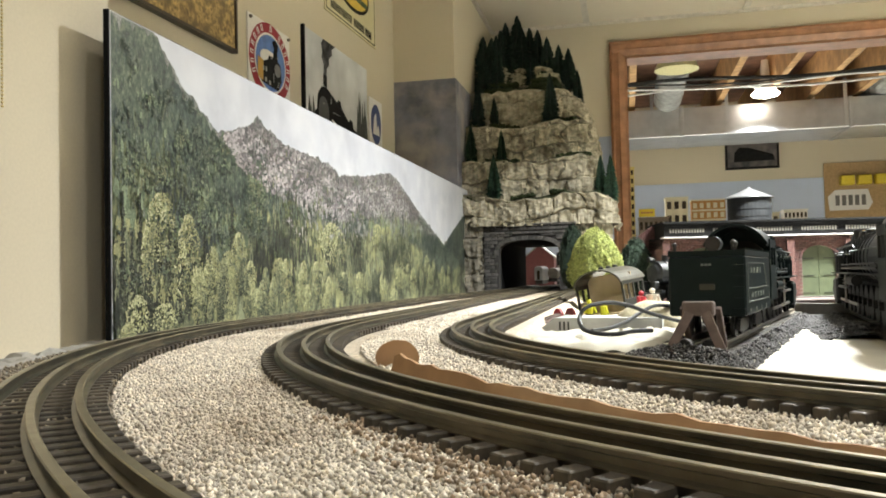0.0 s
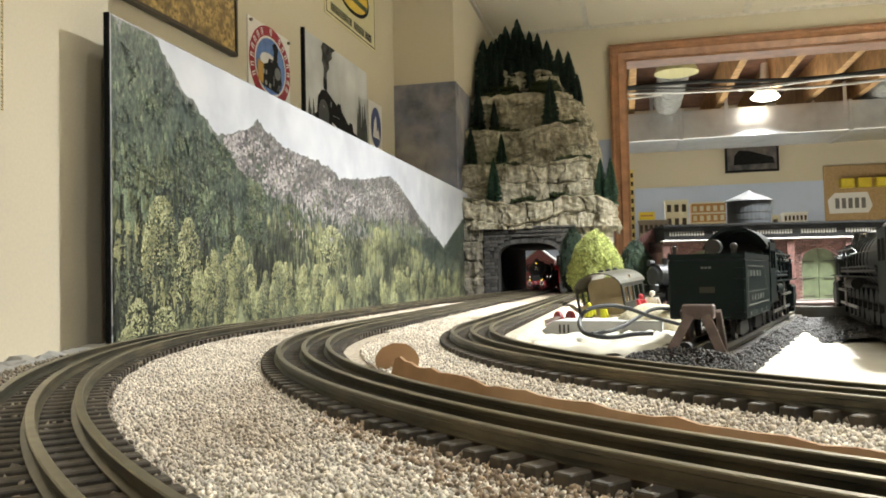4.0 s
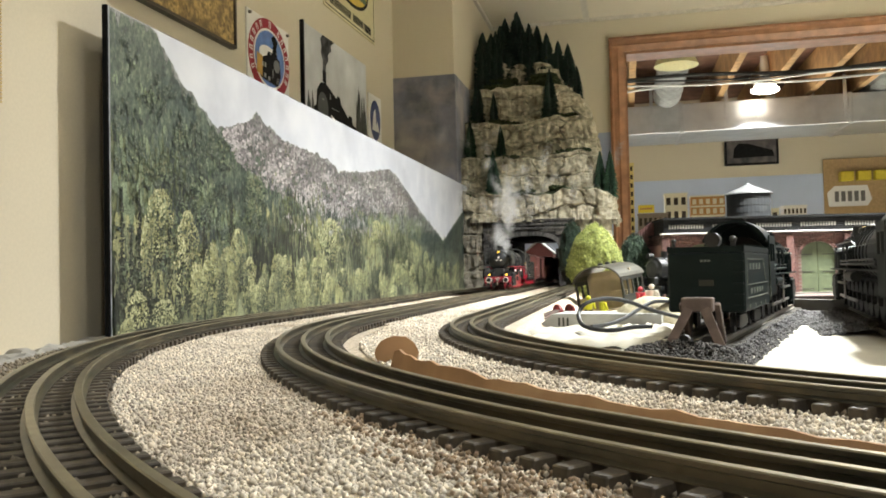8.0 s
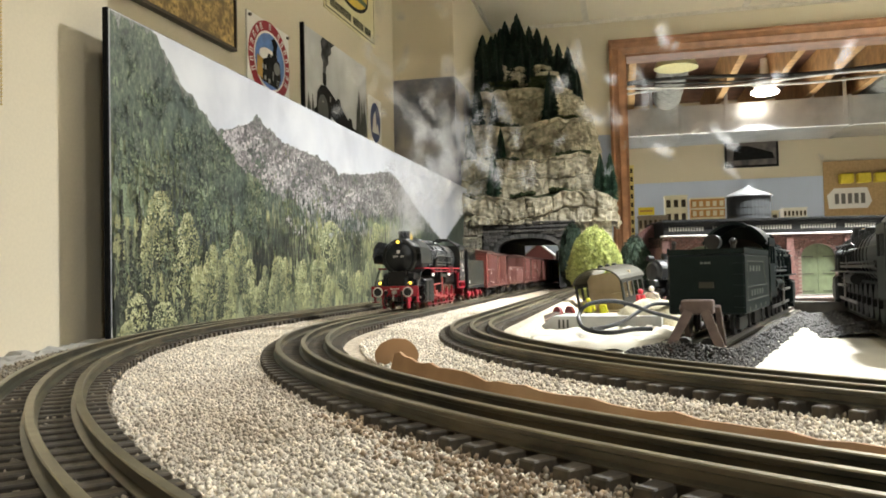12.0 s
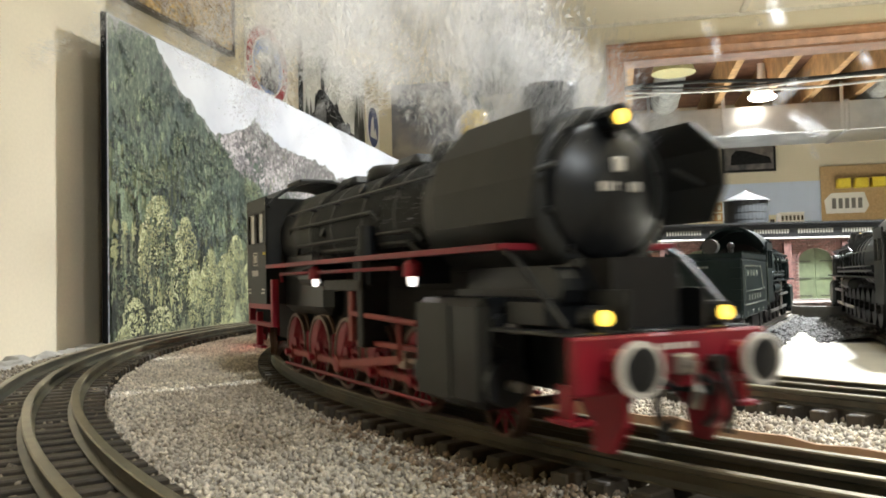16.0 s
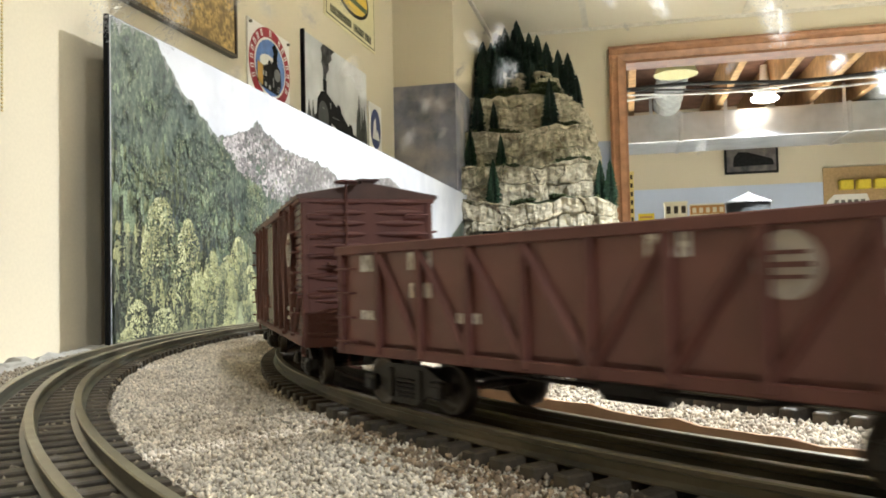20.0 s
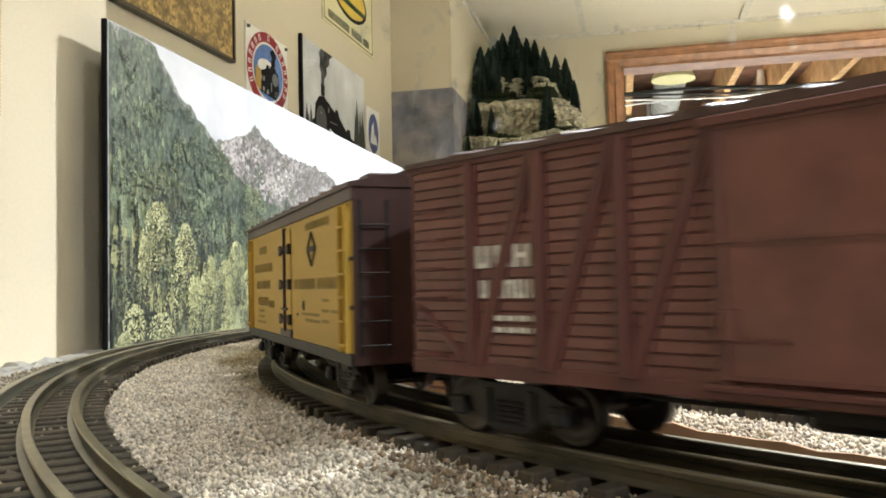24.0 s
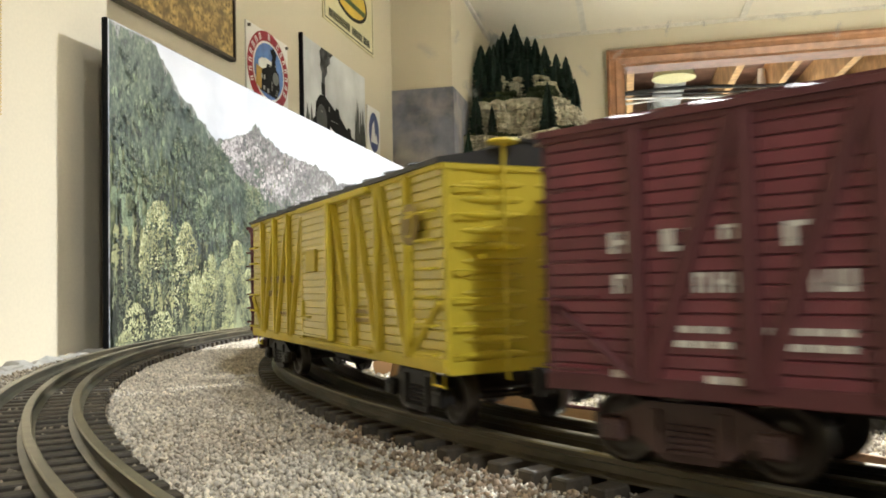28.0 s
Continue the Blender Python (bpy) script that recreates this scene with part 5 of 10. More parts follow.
def boxcar(paint, roof_paint, label, board_paint, truck_paint=IRON, planked=False):
    car = thing("boxcar", label, "boxcar", group="cars of the freight train")
    car_body(car, paint, roof_paint)
    half = (LEN - 0.040) / 2
    board_bm = bmesh.new()
    nb = 19
    bh = (EAVE - SILL - 0.004) / nb
    bbox(board_bm, 0, 0.0006, -half / 2 + 0.0015, half / 2 - 0.0005, 0.00018, bh - 0.00018, 0.0002)
    board = mesh_from(board_bm, "side_board", board_paint)
    post_bm = bmesh.new()
    H = EAVE - SILL - 0.0035
    bbox(post_bm, 0, 0.0020, -0.0012, 0.0012, 0, H, 0.0003)
    bbox(post_bm, 0, 0.0010, -0.0024, 0.0024, 0, H)
    post = mesh_from(post_bm, "post", paint)
    panel = half / 4.0
    diag_bm = bmesh.new()
    dl = math.hypot(panel - 0.004, H)
    tilt = Matrix.Rotation(math.atan2(panel - 0.004, H), 4, "X")
    bbox(diag_bm, 0, 0.0017, -0.0011, 0.0011, -dl / 2, dl / 2, 0.0003, tilt)
    bbox(diag_bm, 0, 0.0009, -0.0023, 0.0023, -dl / 2, dl / 2, 0.0, tilt)
    diag = mesh_from(diag_bm, "brace", paint)
    for sd in (-1, 1):
        bm = bmesh.new()
        bbox(bm, min(sd * HALF, sd * (HALF + 0.0012)), max(sd * HALF, sd * (HALF + 0.0012)), -LEN, 0, SILL - 0.0015, SILL + 0.0028, 0.0003)
        bbox(bm, min(sd * HALF, sd * (HALF + 0.0016)), max(sd * HALF, sd * (HALF + 0.0016)), -LEN, 0, EAVE - 0.0028, EAVE - 0.0005, 0.0003)
        part("side_sill", bm, paint, car)
        for yc, w in ((-half / 2, 1), (-LEN + half / 2, -1)):
            for k in range(nb):
                piece("side_board", board, car, pose(sd * HALF, yc, SILL + 0.002 + k * bh, 0, 0, 0 if sd > 0 else 180))
            for k in range(5):
                if k == 0:
                    continue
                y = yc + w * (half / 2 - k * panel)
                piece("post", post, car, pose(sd * (HALF + 0.0006), y, SILL + 0.0018, 0, 0, 0 if sd > 0 else 180))
            for k in (1, 2, 3):
                y = yc + w * (half / 2 - (k + 0.5) * panel)
                flip = 1 if w > 0 else -1
                m = Matrix.Translation((sd * (HALF + 0.0005), y, SILL + 0.0018 + H / 2)) @ Matrix.Diagonal((sd, flip, 1, 1))
                piece("brace", diag, car, m)
            # low corner brace at the end panel
            bm = bmesh.new()
            e = 0 if w > 0 else -LEN
            x = sd * (HALF + 0.0012)
            rod(bm, (x, e - w * 0.003, SILL + 0.020), (x, e - w * 0.024, SILL + 0.003), 0.0011, 4)
            part("corner_brace", bm, paint, car)
        door_y = -LEN / 2
        x0, x1 = sorted((sd * (HALF + 0.0004), sd * (HALF + 0.0020)))
        bm = bmesh.new()
        bbox(bm, x0, x1, door_y - 0.021, door_y + 0.021, SILL + 0.003, EAVE - 0.003, 0.0004)
        door = part("door", bm, board_paint, car)
        for z in (SILL + 0.004, SILL + 0.034, EAVE - 0.0045):
            bm = bmesh.new()
            bbox(bm, min(sd * (HALF + 0.0018), sd * (HALF + 0.0028)), max(sd * (HALF + 0.0018), sd * (HALF + 0.0028)), door_y - 0.0205, door_y + 0.0205, z - 0.0004, z + 0.0004)
            part("door_seam", bm, board_paint, door)
        if planked:
            bm = bmesh.new()
            bbox(bm, min(sd * (HALF + 0.0018), sd * (HALF + 0.0024)), max(sd * (HALF + 0.0018), sd * (HALF + 0.0024)), -0.0200, 0.0200, 0.0002, 0.0028, 0.0002)
            plank = mesh_from(bm, "door_board", board_paint)
            for k in range(18):
                piece("door_board", plank, door, pose(0, door_y, SILL + 0.0045 + k * 0.00302))
            bm = bmesh.new()
            bbox(bm, min(sd * (HALF + 0.0020), sd * (HALF + 0.0036)), max(sd * (HALF + 0.0020), sd * (HALF + 0.0036)), door_y - 0.010, door_y + 0.004, SILL + 0.032, SILL + 0.042, 0.0003)
            part("placard_board", bm, paint, door)
            bm = bmesh.new()
            bbox(bm, min(sd * (HALF + 0.0016), sd * (HALF + 0.0042)), max(sd * (HALF + 0.0016), sd * (HALF + 0.0042)), door_y + 0.0205, door_y + 0.0235, SILL + 0.003, EAVE - 0.003, 0.0003)
            part("door_post", bm, paint, door)
        bm = bmesh.new()
        bbox(bm, min(sd * HALF, sd * (HALF + 0.0034)), max(sd * HALF, sd * (HALF + 0.0034)), door_y - 0.020, door_y - 0.0165, SILL + 0.012, SILL + 0.019, 0.0003)
        rung(bm, (sd * (HALF + 0.002), door_y - 0.017, SILL + 0.012), (sd * (HALF + 0.002), door_y - 0.006, SILL + 0.012), (sd * 0.002, 0, 0))
        part("handle", bm, paint, door)
        bm = bmesh.new()
        bbox(bm, min(sd * HALF, sd * (HALF + 0.0036)), max(sd * HALF, sd * (HALF + 0.0036)), door_y - 0.024, door_y + 0.066, EAVE - 0.0040, EAVE - 0.0015, 0.0004)
        part("door_track", bm, paint, car)
        bm = bmesh.new()
        bbox(bm, min(sd * HALF, sd * (HALF + 0.0030)), max(sd * HALF, sd * (HALF + 0.0030)), door_y - 0.024, door_y + 0.066, SILL + 0.0005, SILL + 0.0022, 0.0004)
        part("door_track", bm, paint, car)
        side_ladder(car, paint, sd, -0.0150)
        side_ladder(car, paint, sd, -LEN + 0.0045)
        stirrup(car, paint, sd, -0.009)
        stirrup(car, paint, sd, -LEN + 0.009)
    ribbed_end(car, paint, 0, 1)
    ribbed_end(car, paint, -LEN, -1)
    underframe(car)
    coupler(car, 0, 1)
    coupler(car, -LEN, -1)
    fm = sideframe_mesh(truck_paint)
    truck(car, -0.035, fm)
    truck(car, -LEN + 0.035, fm)
    return car


def on_side(y, z):
    """Places a mark, given for a car of nominal size, on the car's real side."""
    return y * LEN / 0.256, SILL + (z - 0.0215) * (EAVE - SILL) / 0.058


def letter_bar(bm, x0, x1, y0, y1, z0, z1, rng):
    """A letter's worth of ink: an upright bar with a lighter foot or head."""
    w, h = y1 - y0, z1 - z0
    if h < 0.002 or w < 0.0012:
        bbox(bm, x0, x1, y0, y1, z0, z1)
        return
    bbox(bm, x0, x1, y0, y0 + w * 0.32, z0, z1)
    bbox(bm, x0, x1, y1 - w * 0.32, y1, z0, z1)
    c = rng.choice((0.0, 0.4, 0.78))
    bbox(bm, x0, x1, y0 + w * 0.32, y1 - w * 0.32, z0 + c * h, z0 + (c + 0.22) * h)


def marks(parent, mat, rects, x, rng, name="lettering", rows=()):
    """Unreadable lettering as bars on both sides: (centre y, centre z, width, height, letters)."""
    for sd in (-1, 1):
        bm = bmesh.new()
        for y, z, w, h, n in rects:
            y, z = on_side(y, z)
            h *= 1.08
            yy = -LEN / 2 + (y if sd > 0 else -y)
            step = w / n
            for k in range(n):
                y0 = yy - w / 2 + k * step
                letter_bar(bm, min(sd * x, sd * (x + 0.0003)), max(sd * x, sd * (x + 0.0003)), y0 + step * 0.08, y0 + step * rng.uniform(0.72, 0.92), z - h / 2, z + h / 2, rng)
            part(name, bm, mat, parent)
            bm = bmesh.new()


def disc_mark(parent, mat, inner, y, z, r, x, name="emblem", keystone=True):
    y, z = on_side(y, z)
    for sd in (-1, 1):
        yy = -LEN / 2 + (y if sd > 0 else -y)
        bm = bmesh.new()
        lathe(bm, [(r, 0), (r, 0.0003)], 24, Matrix.Translation((sd * x, yy, z)) @ Matrix.Rotation(radians(90 * sd), 4, "Y"))
        em = part(name, bm, mat, parent)
        if keystone:
            for grow, lift, ink in ((1.0, 0.0003, inner), (0.78, 0.0005, mat)):
                bm = bmesh.new()
                pts = [(-0.46, 0.62), (0.46, 0.62), (0.62, 0.38), (0.30, -0.62), (-0.30, -0.62), (-0.62, 0.38)]
                prism(bm, [(yy + a * r * grow, z + b * r * grow) for a, b in pts], "x", min(sd * (x + lift), sd * (x + lift + 0.0002)), max(sd * (x + lift), sd * (x + lift + 0.0002)))
                part("keystone", bm, ink, em)
        for dz, h, w in ((0.36, 0.16, 0.9),) if keystone else ((0, 0.16, 1.5), (0.35, 0.12, 1.3), (-0.35, 0.12, 1.3)):
            bm = bmesh.new()
            bbox(bm, min(sd * (x + 0.0003), sd * (x + 0.0009)), max(sd * (x + 0.0003), sd * (x + 0.0009)), yy - r * w / 2, yy + r * w / 2, z + r * (dz - h / 2), z + r * (dz + h / 2))
            part("emblem_bar", bm, inner, em)


rng = random.Random(5)
proto_brown = boxcar(BROWN, ROOFBROWN, "oxide-red single-sheathed boxcar with outside steel bracing", BOARDBROWN)
proto_yellow = boxcar(YELLOW, ROOFBLACK, "bright yellow braced boxcar with a black roof", YELLOWBOARD, planked=True)
proto_plum = boxcar(PLUM, PLUM, "plum-red braced boxcar with white markings", PLUMBOARD, TRUCKBROWN)


GONDOLABROWN = material("faded_oxide_side", (0.170, 0.062, 0.049), 0.40, vary=0.22, scale=50, second=(0.135, 0.050, 0.040), second_scale=25)


def gondola(paint):
    car = thing("gondola", "oxide-red drop-end gondola with outside bracing", "gondola car", group="cars of the freight train")
    top = 0.0585
    bm = bmesh.new()
    bbox(bm, -HALF, HALF, -LEN, 0, SILL, SILL + 0.004)
    part("floor_deck", bm, paint, car)
    for sd in (-1, 1):
        bm = bmesh.new()
        bbox(bm, min(sd * (HALF - 0.0015), sd * HALF), max(sd * (HALF - 0.0015), sd * HALF), -LEN, 0, SILL, top, 0.0003)
        side = part("side_wall", bm, GONDOLABROWN, car)
        bm = bmesh.new()
        bbox(bm, min(sd * HALF, sd * (HALF + 0.002)), max(sd * HALF, sd * (HALF + 0.002)), -LEN, 0, top - 0.0028, top + 0.0006, 0.0004)
        bbox(bm, min(sd * HALF, sd * (HALF + 0.0014)), max(sd * HALF, sd * (HALF + 0.0014)), -LEN, 0, SILL - 0.001, SILL + 0.0026, 0.0004)
        part("top_rail", bm, paint, side)
        n = 10
        for k in range(n + 1):
            y = -0.004 - (LEN - 0.008) * k / n
            bm = bmesh.new()
            bbox(bm, min(sd * HALF, sd * (HALF + 0.0022)), max(sd * HALF, sd * (HALF + 0.0022)), y - 0.0013, y + 0.0013, SILL, top - 0.002, 0.0003)
            part("post", bm, paint, side)
            if k < n and k not in (0, n - 1):
                w = 1 if k < n / 2 else -1
                y2 = y - (LEN - 0.008) / n
                a, b = (y, y2) if w > 0 else (y2, y)
                bm = bmesh.new()
                rod(bm, (sd * (HALF + 0.0008), a, top - 0.003), (sd * (HALF + 0.0008), b, SILL + 0.002), 0.0016, 4)
                part("brace", bm, paint, side)
        stirrup(car, paint, sd, -0.009)
        stirrup(car, paint, sd, -LEN + 0.009)
        for k in range(4):
            z = SILL + 0.004 + k * 0.0088
            for y in (-0.0150, -LEN + 0.0045):
                bm = bmesh.new()
                rung(bm, (sd * (HALF + 0.002), y, z), (sd * (HALF + 0.002), y + 0.0105, z), (sd * 0.0022, 0, 0))
                part("grab_iron", bm, paint, car)
    for y, way in ((0, 1), (-LEN, -1)):
        bm = bmesh.new()
        bbox(bm, -HALF + 0.001, HALF - 0.001, min(y, y - way * 0.0018), max(y, y - way * 0.0018), SILL, top - 0.001)
        for k in range(5):
            z = SILL + 0.006 + k * 0.0072
            rod(bm, (-0.026, y, z), (0.026, y, z), 0.0013, 6)
        for x in (-0.02, -0.007, 0.007, 0.02):
            bbox(bm, x - 0.0012, x + 0.0012, min(y, y + way * 0.002), max(y, y + way * 0.002), SILL - 0.002, top - 0.001)
        part("drop_end", bm, paint, car)
        coupler(car, y, way)
    underframe(car)
    fm = sideframe_mesh(IRON)
    truck(car, -0.035, fm)
    truck(car, -LEN + 0.035, fm)
    return car


def reefer():
    car = thing("refrigerator_car", "orange-yellow wooden refrigerator car with brown roof and ends", "refrigerator car", group="cars of the freight train")
    car_body(car, REEFER, MINERAL, overhang=0.0024)
    # upright matchboard sheathing
    bm = bmesh.new()
    bbox(bm, 0, 0.0006, -0.0010, 0.0010, SILL + 0.001, EAVE - 0.004)
    stave = mesh_from(bm, "sheathing_board", REEFER)
    for sd in (-1, 1):
        for k in range(110):
            piece("sheathing_board", stave, car, pose(sd * HALF, -0.0025 - k * 0.00228, 0, 0, 0, 0 if sd > 0 else 180))
        x = HALF + 0.0006

        def slab(bm, y0, y1, z0, z1, d):
            bbox(bm, min(sd * HALF, sd * (x + d)), max(sd * HALF, sd * (x + d)), y0, y1, z0, z1, 0.0003)
        bm = bmesh.new()
        slab(bm, -LEN - 0.002, 0.002, EAVE - 0.0062, EAVE, 0.0008)
        part("fascia", bm, MINERAL, car)
        bm = bmesh.new()
        slab(bm, -LEN, 0, SILL - 0.0035, SILL + 0.0012, 0.0008)
        part("side_sill", bm, IRON, car)
        yc = -LEN / 2
        bm = bmesh.new()
        slab(bm, yc - 0.0125, yc + 0.0125, SILL + 0.0045, EAVE - 0.008, 0.0007)
        door = part("door", bm, REEFER, car)
        bm = bmesh.new()
        slab(bm, yc - 0.0009, yc + 0.0009, SILL + 0.004, EAVE - 0.0075, 0.0020)
        slab(bm, yc - 0.008, yc + 0.006, SILL + 0.0145, SILL + 0.0158, 0.0018)
        part("lock_bar", bm, MINERAL, door)
        for z in (SILL + 0.010, SILL + 0.0275, SILL + 0.045):
            for w in (-1, 1):
                bm = bmesh.new()
                y0 = yc + w * 0.0112
                prism_pts = [(y0 + w * 0.0014, z - 0.0026), (y0 + w * 0.0014, z + 0.0026), (y0 - w * 0.0008, z + 0.0026), (y0 - w * 0.0060, z + 0.0006), (y0 - w * 0.0060, z - 0.0006), (y0 - w * 0.0008, z - 0.0026)]
                prism(bm, prism_pts, "x", min(sd * x, sd * (x + 0.0019)), max(sd * x, sd * (x + 0.0019)))
                part("hinge", bm, BLACKPRINT, door)
        bm = bmesh.new()
        slab(bm, yc - 0.014, yc + 0.014, SILL + 0.0012, SILL + 0.0052, 0.0010)
        part("threshold_plate", bm, MINERAL, car)
        for y0 in (-0.0150, -LEN + 0.0045):
            bm = bmesh.new()
            for yy in (y0, y0 + 0.0105):
                slab(bm, yy - 0.0006, yy + 0.0006, SILL + 0.001, EAVE - 0.007, 0.0018)
            for k in range(6):
                z = SILL + 0.004 + k * 0.0088
                rung(bm, (sd * (x + 0.001), y0, z), (sd * (x + 0.001), y0 + 0.0105, z), (sd * 0.0014, 0, 0))
            part("side_ladder", bm, REEFER, car)
            for z in (SILL + 0.018, SILL + 0.036):
                bm = bmesh.new()
                slab(bm, y0 + (0.011 if y0 > -0.1 else -0.008), y0 + (0.015 if y0 > -0.1 else -0.003), z - 0.0008, z + 0.0008, 0.0004)
                part("corner_strap", bm, BLACKPRINT, car)
        stirrup(car, IRON, sd, -0.009)
        stirrup(car, IRON, sd, -LEN + 0.009)
    for y, way in ((0, 1), (-LEN, -1)):
        bm = bmesh.new()
        bbox(bm, -HALF - 0.0004, HALF + 0.0004, min(y - way * 0.0006, y + way * 0.0012), max(y - way * 0.0006, y + way * 0.0012), SILL - 0.003, EAVE - 0.001)
        part("end_wall", bm, MINERAL, car)
        bm = bmesh.new()
        for k in range(6):
            z = SILL + 0.004 + k * 0.0088
            rung(bm, (0.0165, y, z), (0.0270, y, z), (0, way * 0.0035, 0))
            if k < 3:
                rung(bm, (-0.024, y, z), (-0.006, y, z), (0, way * 0.0035, 0))
        for xx in (0.0165, 0.027):
            bbox(bm, xx - 0.0006, xx + 0.0006, min(y, y + way * 0.002), max(y, y + way * 0.002), SILL, EAVE - 0.006)
        part("end_ladder", bm, IRON, car)
        coupler(car, y, way)
    for y in (-0.020, -LEN + 0.020):
        for sd in (-1, 1):
            bm = bmesh.new()
            bbox(bm, sd * 0.013 - 0.006, sd * 0.013 + 0.006, y - 0.007, y + 0.007, EAVE + 0.001, EAVE + 0.0062, 0.0006)
            part("ice_hatch", bm, MINERAL, car)
    underframe(car)
    fm = sideframe_mesh(IRON)
    truck(car, -0.035, fm)
    truck(car, -LEN + 0.035, fm)
    return car


gon = gondola(BROWN)
ref = reefer()
cars = [proto_brown, gon, copy_thing(proto_brown, Matrix()), copy_thing(proto_brown, Matrix()), copy_thing(proto_brown, Matrix()), ref, proto_yellow, proto_plum, copy_thing(proto_yellow, Matrix()), copy_thing(proto_plum, Matrix())]

# markings, car by car, as plain bars
X2 = HALF + 0.0009
FADED = material("faded_white_print", (0.38, 0.33, 0.29), 0.5, vary=0.2, scale=200)
marks(cars[0], WHITE, [(-0.075, 0.0505, 0.075, 0.0032, 14), (-0.080, 0.0445, 0.028, 0.0034, 6), (-0.085, 0.030, 0.020, 0.0014, 5), (-0.105, 0.0265, 0.012, 0.0012, 3), (-0.06, 0.030, 0.018, 0.0012, 4), (-0.06, 0.0275, 0.018, 0.0012, 4), (0.070, 0.031, 0.03, 0.0014, 7)], X2, rng)
marks(cars[1], WHITE, [(0.105, 0.0515, 0.016, 0.0055, 4), (0.080, 0.0515, 0.014, 0.0055, 3), (0.080, 0.0430, 0.012, 0.0045, 4), (0.025, 0.0515, 0.014, 0.0055, 3), (0.105, 0.034, 0.012, 0.0035, 4), (0.08, 0.034, 0.011, 0.003, 3),
                     (-0.075, 0.051, 0.014, 0.0055, 3), (-0.105, 0.051, 0.014, 0.0055, 4), (-0.075, 0.042, 0.012, 0.0045, 4), (-0.105, 0.034, 0.014, 0.003, 4), (-0.05, 0.034, 0.012, 0.003, 3)], HALF + 0.0001, rng)
disc_mark(cars[1], FADED, BROWN, 0.0545, 0.0465, 0.0074, HALF + 0.0001, keystone=False)
marks(cars[2], WHITE, [(-0.070, 0.0475, 0.070, 0.0030, 14), (-0.085, 0.040, 0.012, 0.0034, 3), (-0.062, 0.040, 0.016, 0.0034, 4), (-0.06, 0.033, 0.018, 0.0014, 5), (0.09, 0.034, 0.03, 0.0018, 7), (0.085, 0.030, 0.04, 0.0014, 8)], X2, rng)
disc_mark(cars[2], FADED, BROWN, 0.1005, 0.0590, 0.0078, HALF + 0.0028)
marks(cars[3], WHITE, [(-0.072, 0.050, 0.078, 0.0032, 16), (-0.082, 0.043, 0.022, 0.0032, 5), (-0.055, 0.043, 0.020, 0.0032, 5), (-0.06, 0.035, 0.03, 0.0016, 7), (0.08, 0.034, 0.03, 0.0014, 7)], X2, rng)
marks(cars[4], WHITE, [(-0.088, 0.0520, 0.022, 0.0060, 3), (-0.088, 0.0435, 0.028, 0.0048, 6), (-0.085, 0.036, 0.022, 0.0014, 5), (-0.085, 0.033, 0.022, 0.0014, 5), (0.065, 0.0545, 0.065, 0.0030, 14), (0.066, 0.0485, 0.006, 0.0024, 1), (0.066, 0.0430, 0.040, 0.0026, 9), (0.05, 0.037, 0.018, 0.0016, 5), (0.08, 0.037, 0.018, 0.0016, 5), (0.08, 0.033, 0.016, 0.0016, 4)], X2, rng)
marks(cars[5], OLIVEPRINT, [(-0.073, 0.0655, 0.026, 0.0042, 5), (-0.073, 0.0560, 0.062, 0.0046, 12), (-0.073, 0.0470, 0.048, 0.0044, 9), (-0.073, 0.0385, 0.036, 0.0040, 9), (-0.045, 0.037, 0.018, 0.0036, 3), (-0.08, 0.0330, 0.018, 0.0014, 5), (-0.08, 0.030, 0.018, 0.0014, 5), (-0.08, 0.0270, 0.03, 0.0012, 8),
                          (0.070, 0.0700, 0.045, 0.0030, 12), (0.043, 0.0465, 0.045, 0.0044, 10), (0.093, 0.0465, 0.045, 0.0044, 10), (0.055, 0.0340, 0.036, 0.0012, 9), (0.060, 0.0315, 0.03, 0.0012, 8), (0.085, 0.040, 0.012, 0.0012, 3), (0.085, 0.036, 0.012, 0.0012, 3), (0.085, 0.032, 0.012, 0.0012, 3), (0.1, 0.036, 0.012, 0.0012, 3)], HALF + 0.0006, rng)
marks(cars[5], BLACKPRINT, [(-0.073, 0.0362, 0.036, 0.0004, 1), (0.042, 0.0375, 0.006, 0.0040, 1), (0.028, 0.0335, 0.004, 0.0014, 1)], HALF + 0.0007, rng)
for sd in (-1, 1):
    bm = bmesh.new()
    dy, zc = on_side(0.060, 0.0605)
    yc = -LEN / 2 + sd * dy
    for a, b in (((0, 0.0074), (0.0078, 0)), ((0.0078, 0), (0, -0.0074)), ((0, -0.0074), (-0.0078, 0)), ((-0.0078, 0), (0, 0.0074))):
        rod(bm, (sd * (HALF + 0.0004), yc + a[0], zc + a[1]), (sd * (HALF + 0.0004), yc + b[0], zc + b[1]), 0.0010, 4)
    bbox(bm, min(sd * HALF, sd * (HALF + 0.0010)), max(sd * HALF, sd * (HALF + 0.0010)), yc - 0.0070, yc + 0.0070, zc - 0.0013, zc + 0.0013)
    part("emblem", bm, BLACKPRINT, ref, "dark diamond emblem")
for c in (cars[6], cars[8]):
    marks(c, OLIVEPRINT, [(-0.07, 0.0485, 0.07, 0.0032, 14), (-0.08, 0.042, 0.024, 0.0030, 5), (-0.06, 0.033, 0.02, 0.0014, 5), (0.06, 0.033, 0.03, 0.0014, 7), (0.06, 0.036, 0.03, 0.0014, 7)], X2, rng)
    disc_mark(c, BLACKPRINT if c is cars[6] else OLIVEPRINT, YELLOW, 0.1070, 0.0625, 0.0068, HALF + 0.0028)
